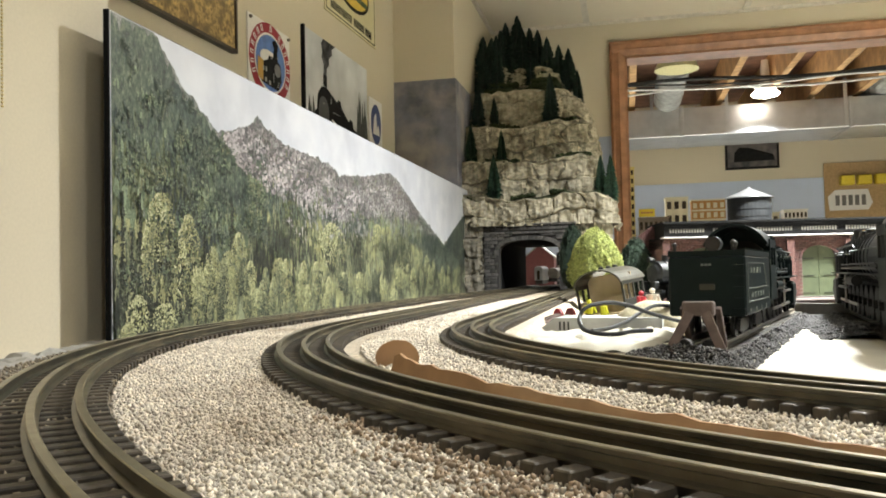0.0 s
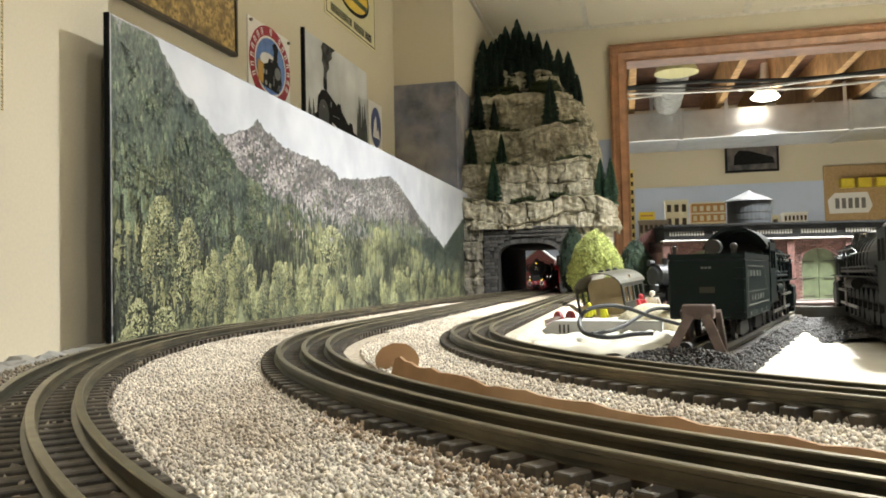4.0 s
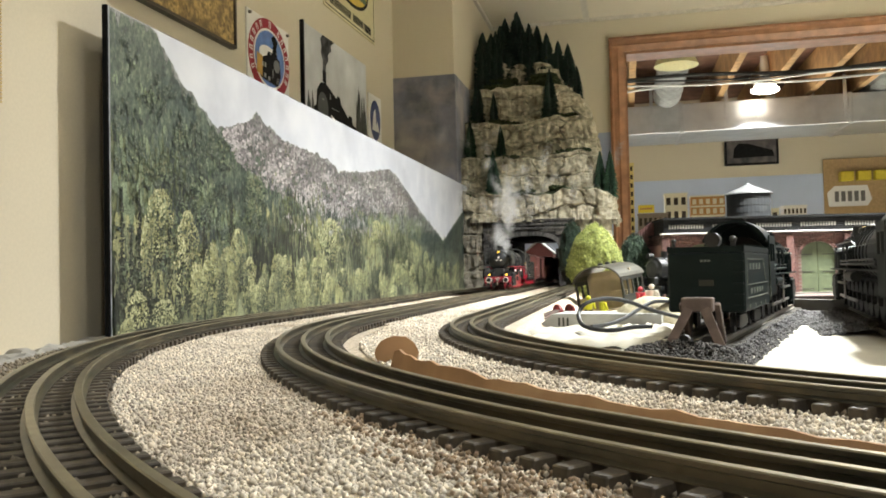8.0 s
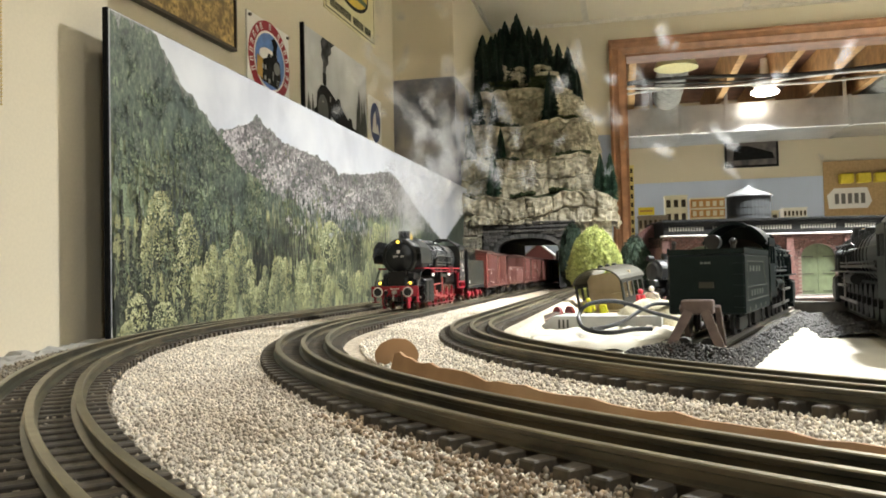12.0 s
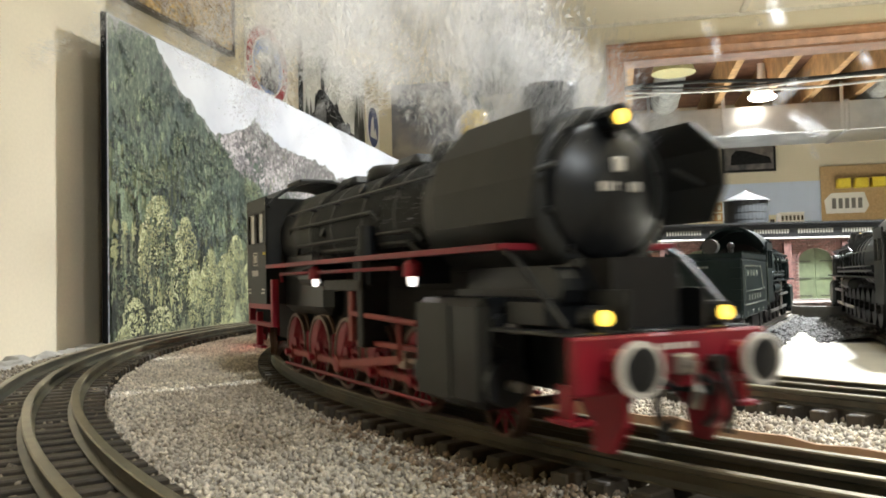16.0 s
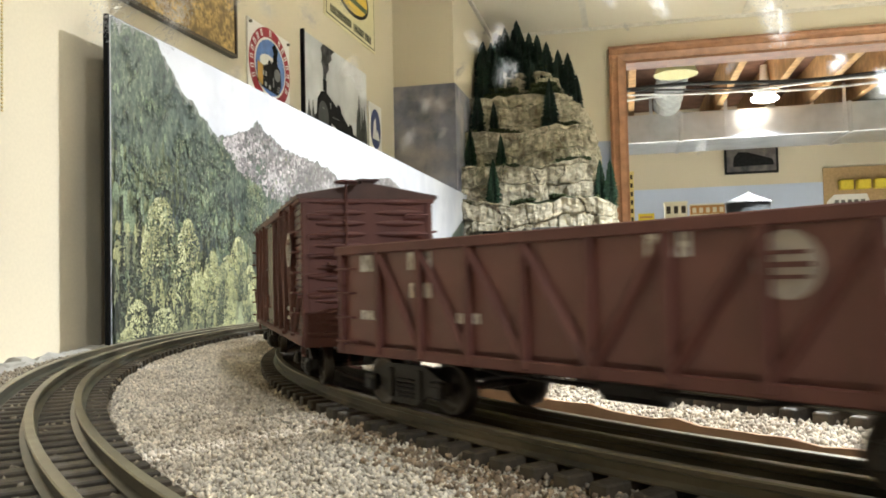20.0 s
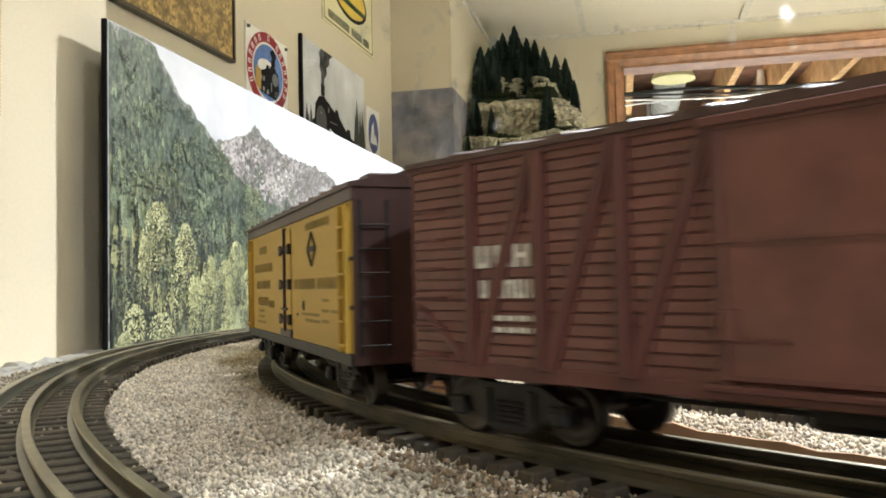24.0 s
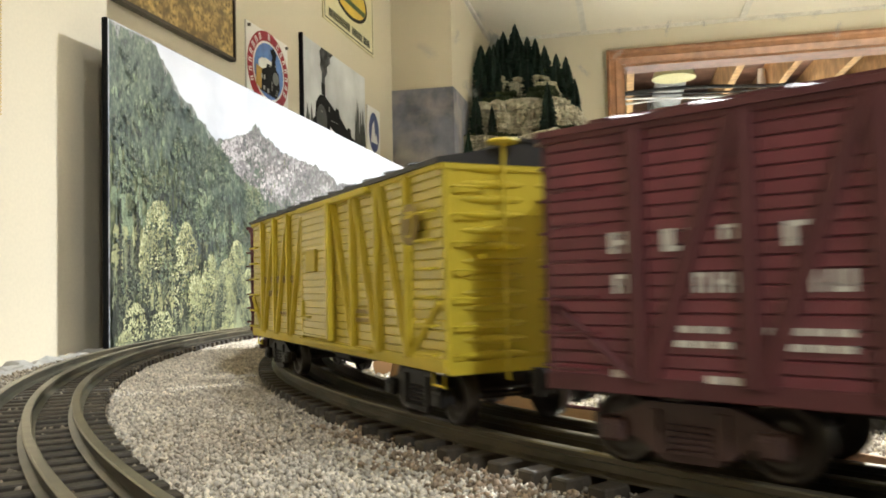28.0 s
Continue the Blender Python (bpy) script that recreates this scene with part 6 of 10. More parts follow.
for c in (cars[7], cars[9]):
    marks(c, WHITE, [(-0.105, 0.0530, 0.008, 0.0048, 1), (-0.090, 0.0530, 0.010, 0.0048, 1), (-0.078, 0.0540, 0.005, 0.0030, 1), (-0.062, 0.0530, 0.010, 0.0048, 1), (-0.045, 0.0530, 0.009, 0.0048, 1), (-0.105, 0.0440, 0.006, 0.0042, 1), (-0.080, 0.0440, 0.014, 0.0042, 3), (-0.058, 0.0440, 0.012, 0.0042, 2), (-0.085, 0.0345, 0.012, 0.0014, 3), (-0.085, 0.0315, 0.014, 0.0014, 3), (-0.062, 0.0345, 0.018, 0.0014, 4), (-0.062, 0.0315, 0.018, 0.0014, 4), (-0.105, 0.0245, 0.008, 0.0016, 2), (-0.080, 0.0245, 0.010, 0.0016, 2),
                     (0.07, 0.036, 0.014, 0.0016, 4), (0.09, 0.036, 0.014, 0.0016, 4), (0.07, 0.033, 0.014, 0.0016, 4), (0.09, 0.033, 0.014, 0.0016, 4)], X2, rng)
    disc_mark(c, WHITE, PLUM, 0.066, 0.0665, 0.0060, HALF + 0.0024, keystone=False)
# ---- the yard inside the curve ----
YZ = 0.006
CINDER = material("black_cinder_bed", (0.052, 0.049, 0.047), 0.95, vary=0.5, scale=300, bump=1.0, bump_scale=280)
CINDERS = material("cinder_stone", (0.075, 0.070, 0.066), 0.85, vary=0.3, scale=300, island=0.6)
GREEN_L = material("dark_green_enamel", (0.0050, 0.0105, 0.0095), 0.45, vary=0.2, scale=60, spec=0.2)
GRAPHITE = material("graphite_paint", (0.022, 0.023, 0.020), 0.42, vary=0.35, scale=60, second=(0.014, 0.014, 0.013), second_scale=40)
RUST = material("rusty_iron", (0.115, 0.080, 0.066), 0.7, vary=0.3, scale=90)
PALE = material("pale_lining", (0.13, 0.145, 0.12), 0.5, vary=0.1)


def yard_line(p, heading):
    return Matrix.Translation(p) @ Matrix.Rotation(-heading, 4, "Z")


TRACK1 = yard_line((0.047, 0.640, 0), radians(15.5))
TRACK2 = yard_line((0.226, 0.60, 0), radians(8.2))
for m, name, l0, l1 in ((TRACK1, "yard_track", -0.02, 0.66), (TRACK2, "yard_track", -0.1, 0.66)):
    tr = thing(name, "three-rail yard track laid on black cinders", "track", m, "yard tracks")
    for off in (-0.0171, 0, 0.0171):
        bm = bmesh.new()
        sweep(bm, [(off, l0 + (l1 - l0) * k / 8, YZ) for k in range(9)], HEAD)
        bmesh.ops.recalc_face_normals(bm, faces=bm.faces)
        part("rail", bm, material("yard_rail", (0.22, 0.20, 0.16), 0.4, metal=0.6) if "yard_rail" not in bpy.data.materials else bpy.data.materials["yard_rail"], tr)
    n = int((l1 - l0) / 0.0125)
    for k in range(n):
        piece("tie", tie_mesh, tr, pose(0, l0 + (k + 0.5) * 0.0125, YZ - 0.0056))
# cinder beds with loose cinders
for m, l0, l1, w0, w1, wr in ((TRACK1, -0.055, 0.60, 0.056, 0.088, 0.047), (TRACK2, 0.245, 0.60, 0.078, 0.090, 0.084)):
    bm = bmesh.new()
    prev = None
    for i in range(34):
        y = l0 + (l1 - l0) * i / 33
        w = w0 + (w1 - w0) * i / 33
        row = []
        for j in range(13):
            x = (w if j < 6 else wr) * (j / 6 - 1) * (1 + 0.12 * noise.noise((j * 3, y * 30, 1)))
            e = abs(j / 6 - 1)
            row.append(bm.verts.new((x, y, (-0.0035 if e < 0.75 else -0.0080 - 0.002) + 0.002 * noise.noise((x * 60, y * 60, 4)))))
        if prev:
            for j in range(12):
                bm.faces.new((prev[j], prev[j + 1], row[j + 1], row[j]))
        prev = row
    ob = part("cinder_bed", bm, CINDER, m=m)
    tagged(ob, "bed of black cinders under the yard track", "ground", kind="structure")
    q = []
    for k in range(16000):
        x = rs.uniform(-1, 1)
        y = rs.uniform(l0 - 0.008, l1)
        w = w0 + (w1 - w0) * (y - l0) / (l1 - l0)
        xx = x * (w if x < 0 else wr) * (1.0 + 0.10 * noise.noise((y * 40, 5, 1 if x < 0 else 3)))
        bank = 0.0055 * max(0.0, 1 - abs(abs(xx) - 0.034) / 0.012) * (0.6 + 0.8 * noise.noise((xx * 50, y * 50, 2)))
        if y < l0 + 0.045:
            bank = max(bank, 0.0115 * (1 - abs(y - l0 - 0.026) / 0.027) * (1 - x * x))
        q.append(m @ Vector((xx, y, -0.003 - 0.005 * max(0.0, abs(x) - 0.7) / 0.3 + max(0.0, bank))))
    stones("cinders", "loose black cinders of the yard", np.array(q), 0.00150, CINDERS)
# dark ground round the turntable
bm = bmesh.new()
ring_o = [(0.40 + 0.36 * math.cos(a) * (1 + 0.06 * math.sin(5 * a)), 1.36 + 0.30 * math.sin(a)) for a in np.linspace(0, 2 * math.pi, 40, endpoint=False)]
prism(bm, ring_o, "z", -0.012, -0.0045)
tagged(part("cinder_ground", bm, CINDER), "black cinder ground round the turntable", "ground", kind="structure")
tt = thing("turntable", "turntable with a pale deck edge and a dark pit", "turntable", Matrix.Translation((0.40, 1.36, 0)))
bm = bmesh.new()
lathe(bm, [(0.205, -0.004), (0.205, 0.012), (0.190, 0.012), (0.190, -0.002)], 48, close=False)
part("pit_rim", bm, material("pit_concrete", (0.12, 0.11, 0.095), 0.8, vary=0.15), tt)
bm = bmesh.new()
bbox(bm, -0.185, 0.185, -0.034, 0.034, 0.010, 0.016, 0.001)
bbox(bm, -0.185, 0.185, -0.036, -0.030, -0.001, 0.010)
part("bridge_deck", bm, RUST, tt, m=Matrix.Rotation(radians(20), 4, "Z"))

# buffer stop
stop = thing("buffer_stop", "rust-brown buffer stop of crossed rails at the track end", "buffer stop", TRACK1 @ Matrix.Translation((0.0055, 0, 0.0018)))
for s in (-1, 1):
    bm = bmesh.new()
    m = Matrix.Translation((s * 0.0125, -0.010, 0.0145)) @ Matrix.Rotation(radians(-s * 25), 4, "Y") @ Matrix.Rotation(radians(-20), 4, "X")
    bbox(bm, -0.0028, 0.0028, -0.0030, 0.0030, -0.0175, 0.0170, 0.0008, m)
    bbox(bm, -0.0036, 0.0036, -0.0036, -0.0026, -0.0175, 0.0170, 0.0004, m)
    part("leg", bm, RUST, stop)
    bm = bmesh.new()
    m = Matrix.Translation((s * 0.013, 0.016, 0.0165)) @ Matrix.Rotation(radians(38), 4, "X")
    bbox(bm, -0.0022, 0.0022, -0.002, 0.002, -0.020, 0.020, 0.0006, m)
    part("brace", bm, RUST, stop)
    bm = bmesh.new()
    rod(bm, (s * 0.009, -0.015, 0.0035), (s * 0.009, -0.006, 0.0035), 0.006, 12)
    part("wheel_clamp", bm, IRON, stop)
bm = bmesh.new()
bbox(bm, -0.0116, 0.0116, -0.008, 0.003, 0.0262, 0.0372, 0.0012)
part("head_beam", bm, RUST, stop, "pale rusty head beam")
bm = bmesh.new()
bbox(bm, -0.020, 0.020, -0.016, -0.008, 0.0, 0.003, 0.0006)
part("foot", bm, IRON, stop)


def bars(parent, name, mat, rects, x, sd):
    bm = bmesh.new()
    for y0, y1, z0, z1 in rects:
        bbox(bm, min(sd * x, sd * (x + 0.0004)), max(sd * x, sd * (x + 0.0004)), y0, y1, z0, z1)
    return part(name, bm, mat, parent)


def parked_locomotive(label, paint, m, tender_too=True, longer=0.0):
    """A heavy American steam locomotive: own y forward, origin at the tender's back (or at the cab's back), on the rail head."""
    ob = thing("parked_locomotive", label, "locomotive", m, "parked locomotives")
    y = 0.0
    if tender_too:
        bm = bmesh.new()
        bbox(bm, -0.031, 0.031, 0.0, 0.165, 0.018, 0.068, 0.0016)
        tank = part("tender_tank", bm, paint, ob)
        bm = bmesh.new()
        for x0, x1, y0, y1 in ((-0.031, -0.0295, 0.0, 0.165), (0.0295, 0.031, 0.0, 0.165), (-0.031, 0.031, 0.0, 0.0015)):
            bbox(bm, x0, x1, y0, y1, 0.068, 0.0725)
        for k in range(14):
            for s in (-1, 1):
                rod(bm, (s * 0.0305, 0.004 + k * 0.012, 0.0725), (s * 0.0305, 0.004 + k * 0.012, 0.0738), 0.0011, 6)
        part("coping", bm, paint, tank)
        bm = bmesh.new()
        rod(bm, (0.006, 0.0, 0.078), (0.006, 0.012, 0.078), 0.0062, 16)
        bbox(bm, 0.002, 0.010, 0.002, 0.010, 0.068, 0.074)
        part("back_lamp", bm, IRON, tank)
        bm = bmesh.new()
        rod(bm, (0.022, 0.004, 0.068), (0.022, 0.004, 0.077), 0.0022, 8)
        ball(bm, (0.022, 0.004, 0.078), 0.0032, 10)
        part("marker_lamp", bm, IRON, tank)
        bm = bmesh.new()
        rod(bm, (-0.026, 0.004, 0.068), (-0.026, 0.004, 0.077), 0.0016, 8)
        ball(bm, (-0.026, 0.004, 0.078), 0.0022, 10)
        part("marker_lamp", bm, IRON, tank)
        bm = bmesh.new()
        bbox(bm, -0.0055, 0.0065, -0.0006, 0.0, 0.0400, 0.0450)
        plate = part("back_plate", bm, material("dull_plate", (0.030, 0.028, 0.018), 0.5) if "dull_plate" not in bpy.data.materials else bpy.data.materials["dull_plate"], tank)
        bm = bmesh.new()
        for k in range(3):
            bbox(bm, -0.004 + k * 0.003, -0.0018 + k * 0.003, -0.0006, -0.0001, 0.0600, 0.0618)
        part("bars", bm, PALE, tank)
        bm = bmesh.new()
        for k in range(5):
            rung(bm, (0.022, 0.0, 0.024 + k * 0.009), (0.030, 0.0, 0.024 + k * 0.009), (0, -0.002, 0))
        part("ladder", bm, paint, tank)
        for s in (-1, 1):
            bars(tank, "side_lining", PALE, [(0.012, 0.118, 0.0612, 0.0622), (0.012, 0.150, 0.0285, 0.0297), (0.012, 0.0132, 0.0285, 0.0622), (0.012, 0.150, 0.0398, 0.0406), (0.150, 0.1512, 0.0285, 0.0390)], 0.031, s)
            bm = bmesh.new()
            rod(bm, (s * 0.0311, 0.117, 0.0617), (s * 0.0311, 0.136, 0.0402), 0.0007, 6)
            part("side_lining", bm, PALE, tank)
            bars(tank, "lettering", PALE, [(0.026 + k * 0.020, 0.034 + k * 0.020, 0.0530, 0.0580) for k in range(4)] + [(0.032 + k * 0.018, 0.040 + k * 0.018, 0.0325, 0.0370) for k in range(5)] + [(0.02 + k * 0.035, 0.026 + k * 0.035, 0.0205, 0.0235) for k in range(4)], 0.031, s)
            bm = bmesh.new()
            tube(bm, [(s * 0.0325, 0.160, 0.022), (s * 0.0330, 0.160, 0.045), (s * 0.0325, 0.160, 0.066)], 0.0006, 5)
            part("grab_rail", bm, PALE, tank)
            for yy in (0.036, 0.128):
                bm = bmesh.new()
                prism(bm, [(yy - 0.026, 0.006), (yy - 0.022, 0.015), (yy + 0.022, 0.015), (yy + 0.026, 0.006), (yy + 0.008, 0.004), (yy - 0.008, 0.004)], "x", min(s * 0.021, s * 0.024), max(s * 0.021, s * 0.024))
                part("truck_side", bm, IRON, ob)
                for d in (-0.017, 0.017):
                    bm = bmesh.new()
                    rod(bm, (s * 0.0165, yy + d, 0.009), (s * 0.0195, yy + d, 0.009), 0.009, 16)
                    part("wheel", bm, IRON, ob)
        y = 0.172
    # cab, set back where the barrel is longer
    yc = y - longer
    bm = bmesh.new()
    for s in (-1, 1):
        bbox(bm, min(s * 0.0300, s * 0.0315), max(s * 0.0300, s * 0.0315), yc, yc + 0.046, 0.026, 0.060)
        bbox(bm, min(s * 0.0300, s * 0.0315), max(s * 0.0300, s * 0.0315), yc, yc + 0.046, 0.078, 0.086)
        for yy in (yc, yc + 0.022, yc + 0.043):
            bbox(bm, min(s * 0.0300, s * 0.0315), max(s * 0.0300, s * 0.0315), yy, yy + 0.003, 0.060, 0.078)
    bbox(bm, -0.0315, 0.0315, yc + 0.044, yc + 0.046, 0.026, 0.088)
    prism(bm, [(0.0345 * math.sin(a), 0.060 + 0.0395 * math.cos(a)) for a in np.linspace(-1.05, 1.05, 15)], "y", yc + 0.0405, yc + 0.0440)
    cab = part("cab", bm, paint, ob)
    bm = bmesh.new()
    arc = [(0.0355 * math.sin(a), 0.062 + 0.0400 * math.cos(a)) for a in np.linspace(-1.05, 1.05, 15)]
    prism(bm, arc + [(x * 0.94, z - 0.0026) for x, z in reversed(arc)], "y", yc - 0.016, yc + 0.052)
    part("cab_roof", bm, paint, cab)
    bm = bmesh.new()
    lathe(bm, [(0.0262, yc + 0.030), (0.0262, yc + 0.045)], 24, Matrix.Translation((0, 0, 0.060)) @ Matrix.Rotation(radians(-90), 4, "X"))
    bbox(bm, -0.0295, 0.0295, yc + 0.002, yc + 0.044, 0.026, 0.032)
    bbox(bm, -0.006, 0.006, yc + 0.026, yc + 0.031, 0.046, 0.058, 0.001)
    part("backhead", bm, DARK, cab, "dark boiler backhead inside the cab")
    bm = bmesh.new()
    lathe(bm, [(0.0285, yc + 0.046), (0.0285, yc + 0.115), (0.0255, y + 0.150), (0.0245, y + 0.235), (0.0252, y + 0.236), (0.0252, y + 0.285), (0.020, y + 0.288), (0.017, y + 0.292), (0.0004, y + 0.294)], 28, Matrix.Translation((0, 0, 0.062)) @ Matrix.Rotation(radians(-90), 4, "X"))
    bmesh.ops.recalc_face_normals(bm, faces=bm.faces)
    part("boiler", bm, paint, ob, smooth=False)
    for k in range(6 + int(longer / 0.028)):
        bm = bmesh.new()
        yy = y + 0.265 - k * 0.028
        lathe(bm, [(0.0262 + 0.0026 * (yy < y + 0.13), yy), (0.0262 + 0.0026 * (yy < y + 0.13), yy + 0.0018)], 28, Matrix.Translation((0, 0, 0.062)) @ Matrix.Rotation(radians(-90), 4, "X"))
        part("boiler_band", bm, paint, ob)
    for yy, r, h in ((y + 0.125, 0.010, 0.0125), (y + 0.175, 0.011, 0.0125)):
        bm = bmesh.new()
        lathe(bm, [(r * 1.1, 0.082), (r, 0.0865), (r * 0.85, 0.062 + 0.0245 + h * 0.6), (0.0004, 0.062 + 0.0245 + h * 0.75)], 18, Matrix.Translation((0, yy, 0)))
        part("dome", bm, paint, ob)
    bm = bmesh.new()
    lathe(bm, [(0.0085, 0.083), (0.0070, 0.0885), (0.0072, 0.0985), (0.0080, 0.0990), (0.0055, 0.0990), (0.0050, 0.093)], 18, Matrix.Translation((0, y + 0.258, 0)))
    part("chimney", bm, paint, ob)
    bm = bmesh.new()
    rod(bm, (0, y + 0.288, 0.0895), (0, y + 0.301, 0.0895), 0.0058, 14)
    part("headlight", bm, paint, ob)
    bm = bmesh.new()
    ball(bm, (0, y + 0.21, 0.0930), 0.0042, 10)
    part("bell", bm, BRASS, ob)
    for s in (-1, 1):
        bm = bmesh.new()
        bbox(bm, min(s * 0.020, s * 0.0315), max(s * 0.020, s * 0.0315), yc + 0.046, y + 0.290, 0.0455, 0.0470)
        part("running_board", bm, paint, ob)
        bm = bmesh.new()
        tube(bm, [(s * 0.0275, yc + 0.06, 0.070), (s * 0.0275, y + 0.10, 0.070), (s * 0.0270, y + 0.285, 0.070)], 0.0006, 5)
        part("handrail", bm, PALE, ob)
        bm = bmesh.new()
        bbox(bm, min(s * 0.018, s * 0.031), max(s * 0.018, s * 0.031), y + 0.236, y + 0.275, 0.010, 0.040, 0.003)
        part("cylinder", bm, paint, ob)
        bm = bmesh.new()
        rod(bm, (s * 0.0265, y + 0.060, 0.0385), (s * 0.0265, y + 0.115, 0.0385), 0.0056, 14)
        part("air_tank", bm, paint, ob)
        bm = bmesh.new()
        rod(bm, (s * 0.0285, y + 0.205, 0.047), (s * 0.0285, y + 0.205, 0.066), 0.0048, 12)
        rod(bm, (s * 0.0285, y + 0.189, 0.047), (s * 0.0285, y + 0.189, 0.062), 0.0038, 12)
        part("pump", bm, paint, ob)
        for k in range(4 + int(longer / 0.0385)):
            bm = bmesh.new()
            yy = y + 0.2005 - k * 0.0385
            rod(bm, (s * 0.0165, yy, 0.0175), (s * 0.0198, yy, 0.0175), 0.0172, 24)
            rod(bm, (s * 0.0195, yy, 0.0175), (s * 0.0235, yy, 0.0175), 0.0040, 10)
            part("driving_wheel", bm, IRON, ob)
        for yy, r in ((y + 0.036, 0.0115), (y + 0.262, 0.0085), (y + 0.290, 0.0085)):
            bm = bmesh.new()
            rod(bm, (s * 0.0165, yy, r), (s * 0.0195, yy, r), r, 18)
            part("wheel", bm, IRON, ob)
        # plumbing along the barrel: sand pipes, check valve, coolers and steps
        for yy in (y + 0.118, y + 0.126, y + 0.166, y + 0.174, y + 0.182):
            bm = bmesh.new()
            tube(bm, [(s * 0.008, yy, 0.0880), (s * 0.0215, yy, 0.0770), (s * 0.0275, yy - 0.002, 0.062), (s * 0.0265, yy - 0.004, 0.047)], 0.0008, 5)
            part("sand_pipe", bm, paint, ob)
        for z, y0, y1, r in ((0.0560, yc + 0.07, y + 0.235, 0.0013), (0.0520, yc + 0.06, y + 0.190, 0.0018), (0.0760, y + 0.06, y + 0.245, 0.0009)):
            bm = bmesh.new()
            tube(bm, [(s * 0.0262, y0, z - 0.004), (s * 0.0290, y0 + 0.008, z), (s * 0.0290, (y0 + y1) / 2, z), (s * 0.0284, y1 - 0.006, z), (s * 0.0250, y1, z - 0.003)], r, 6)
            part("boiler_pipe", bm, paint, ob)
        for yy in (y + 0.222, y + 0.135, y + 0.098):
            bm = bmesh.new()
            rod(bm, (s * 0.0240, yy, 0.0660), (s * 0.0305, yy, 0.0660), 0.0030, 10)
            rod(bm, (s * 0.0300, yy, 0.0560), (s * 0.0300, yy, 0.0720), 0.0013, 6)
            part("check_valve", bm, paint, ob)
        for k in range(10):
            bm = bmesh.new()
            yy = y + 0.275 - k * 0.024
            rod(bm, (s * 0.0235, yy, 0.0700), (s * 0.0280, yy, 0.0700), 0.0011, 6)
            part("rail_post", bm, PALE, ob)
        bm = bmesh.new()
        for z in (0.030, 0.034, 0.038):
            tube(bm, [(s * 0.0280, y + 0.120, z), (s * 0.0280, y + 0.185, z)], 0.0009, 5)
        part("cooler", bm, paint, ob)
        bm = bmesh.new()
        bbox(bm, min(s * 0.0235, s * 0.0250), max(s * 0.0235, s * 0.0250), y + 0.080, y + 0.206, 0.0115, 0.0145)
        bbox(bm, min(s * 0.0252, s * 0.0265), max(s * 0.0252, s * 0.0265), y + 0.160, y + 0.240, 0.0125, 0.0155)
        part("side_rod", bm, STEEL, ob)
        bm = bmesh.new()
        bbox(bm, min(s * 0.0268, s * 0.0285), max(s * 0.0268, s * 0.0285), y + 0.155, y + 0.238, 0.0285, 0.0312)
        bbox(bm, min(s * 0.0268, s * 0.0285), max(s * 0.0268, s * 0.0285), y + 0.158, y + 0.163, 0.014, 0.044)
        part("valve_gear", bm, STEEL, ob)
    bm = bmesh.new()
    bbox(bm, -0.0125, 0.0125, yc, y + 0.290, 0.014, 0.045)
    part("frame", bm, IRON, ob)
    bm = bmesh.new()
    prism(bm, [(y + 0.290, 0.018), (y + 0.290, 0.024), (y + 0.300, 0.022), (y + 0.318, 0.004), (y + 0.300, 0.003)], "x", -0.026, 0.026)
    bbox(bm, -0.030, 0.030, y + 0.284, y + 0.294, 0.022, 0.028)
    part("pilot", bm, paint, ob)
    for k in range(9):
        bm = bmesh.new()
        x = -0.024 + k * 0.006
        rod(bm, (x, y + 0.298, 0.022), (x * 0.7, y + 0.320, 0.004), 0.0010, 5)
        part("pilot_bar", bm, PALE if k % 2 else paint, ob)
    for s in (-1, 1):
        bm = bmesh.new()
        bbox(bm, min(s * 0.012, s * 0.022), max(s * 0.012, s * 0.022), y + 0.292, y + 0.304, 0.030, 0.046, 0.0015)
        part("deck_pump", bm, paint, ob)
    return ob


parked_locomotive("dark green steam locomotive with lined tender on the cinder track", GREEN_L, TRACK1 @ Matrix.Translation((0, 0.062, YZ)))
back = parked_locomotive("black steam locomotive standing at the back of the yard", BLACK, Matrix.Translation((0.235, 1.585, YZ)) @ Matrix.Rotation(radians(128), 4, "Z") @ Matrix.Diagonal((0.84, 0.84, 0.84, 1)), False)
big = parked_locomotive("large graphite-grey steam locomotive standing in the yard", GRAPHITE, TRACK2 @ Matrix.Translation((-0.004, 0.305, YZ)) @ Matrix.Diagonal((1.06, 1.06, 1.06, 1)), False, 0.18)

# ---- engine house, water tower ----
RH = Matrix.Translation((0.085, 1.655, -0.006)) @ Matrix.Rotation(radians(10), 4, "Z")
BRICKRED = material("house_brick", (0.115, 0.055, 0.046), 0.85, vary=0.35, scale=220, island=0.35)
MORTAR = material("house_mortar", (0.20, 0.15, 0.13), 0.9, vary=0.2)
DOORGREEN = material("faded_green_door", (0.075, 0.092, 0.046), 0.6, vary=0.15, scale=90)
ROOFTAR = material("tar_roof", (0.014, 0.0135, 0.013), 0.9, vary=0.2, spec=0.15)
house = thing("engine_house", "brick engine house with arched green doors and a black clerestory", "engine house", RH)
DW, PITCH_D, DZ = 0.066, 0.112, 0.112
doors_x = [0.030 + k * PITCH_D for k in range(6)]
bm = bmesh.new()
EH, EW = 0.132, 0.72
edges = [-0.012]
for x in doors_x:
    edges += [x, x + DW]
edges.append(EW)
for a, b in zip(edges[0::2], edges[1::2]):
    bbox(bm, a, b, 0, 0.012, 0, EH)
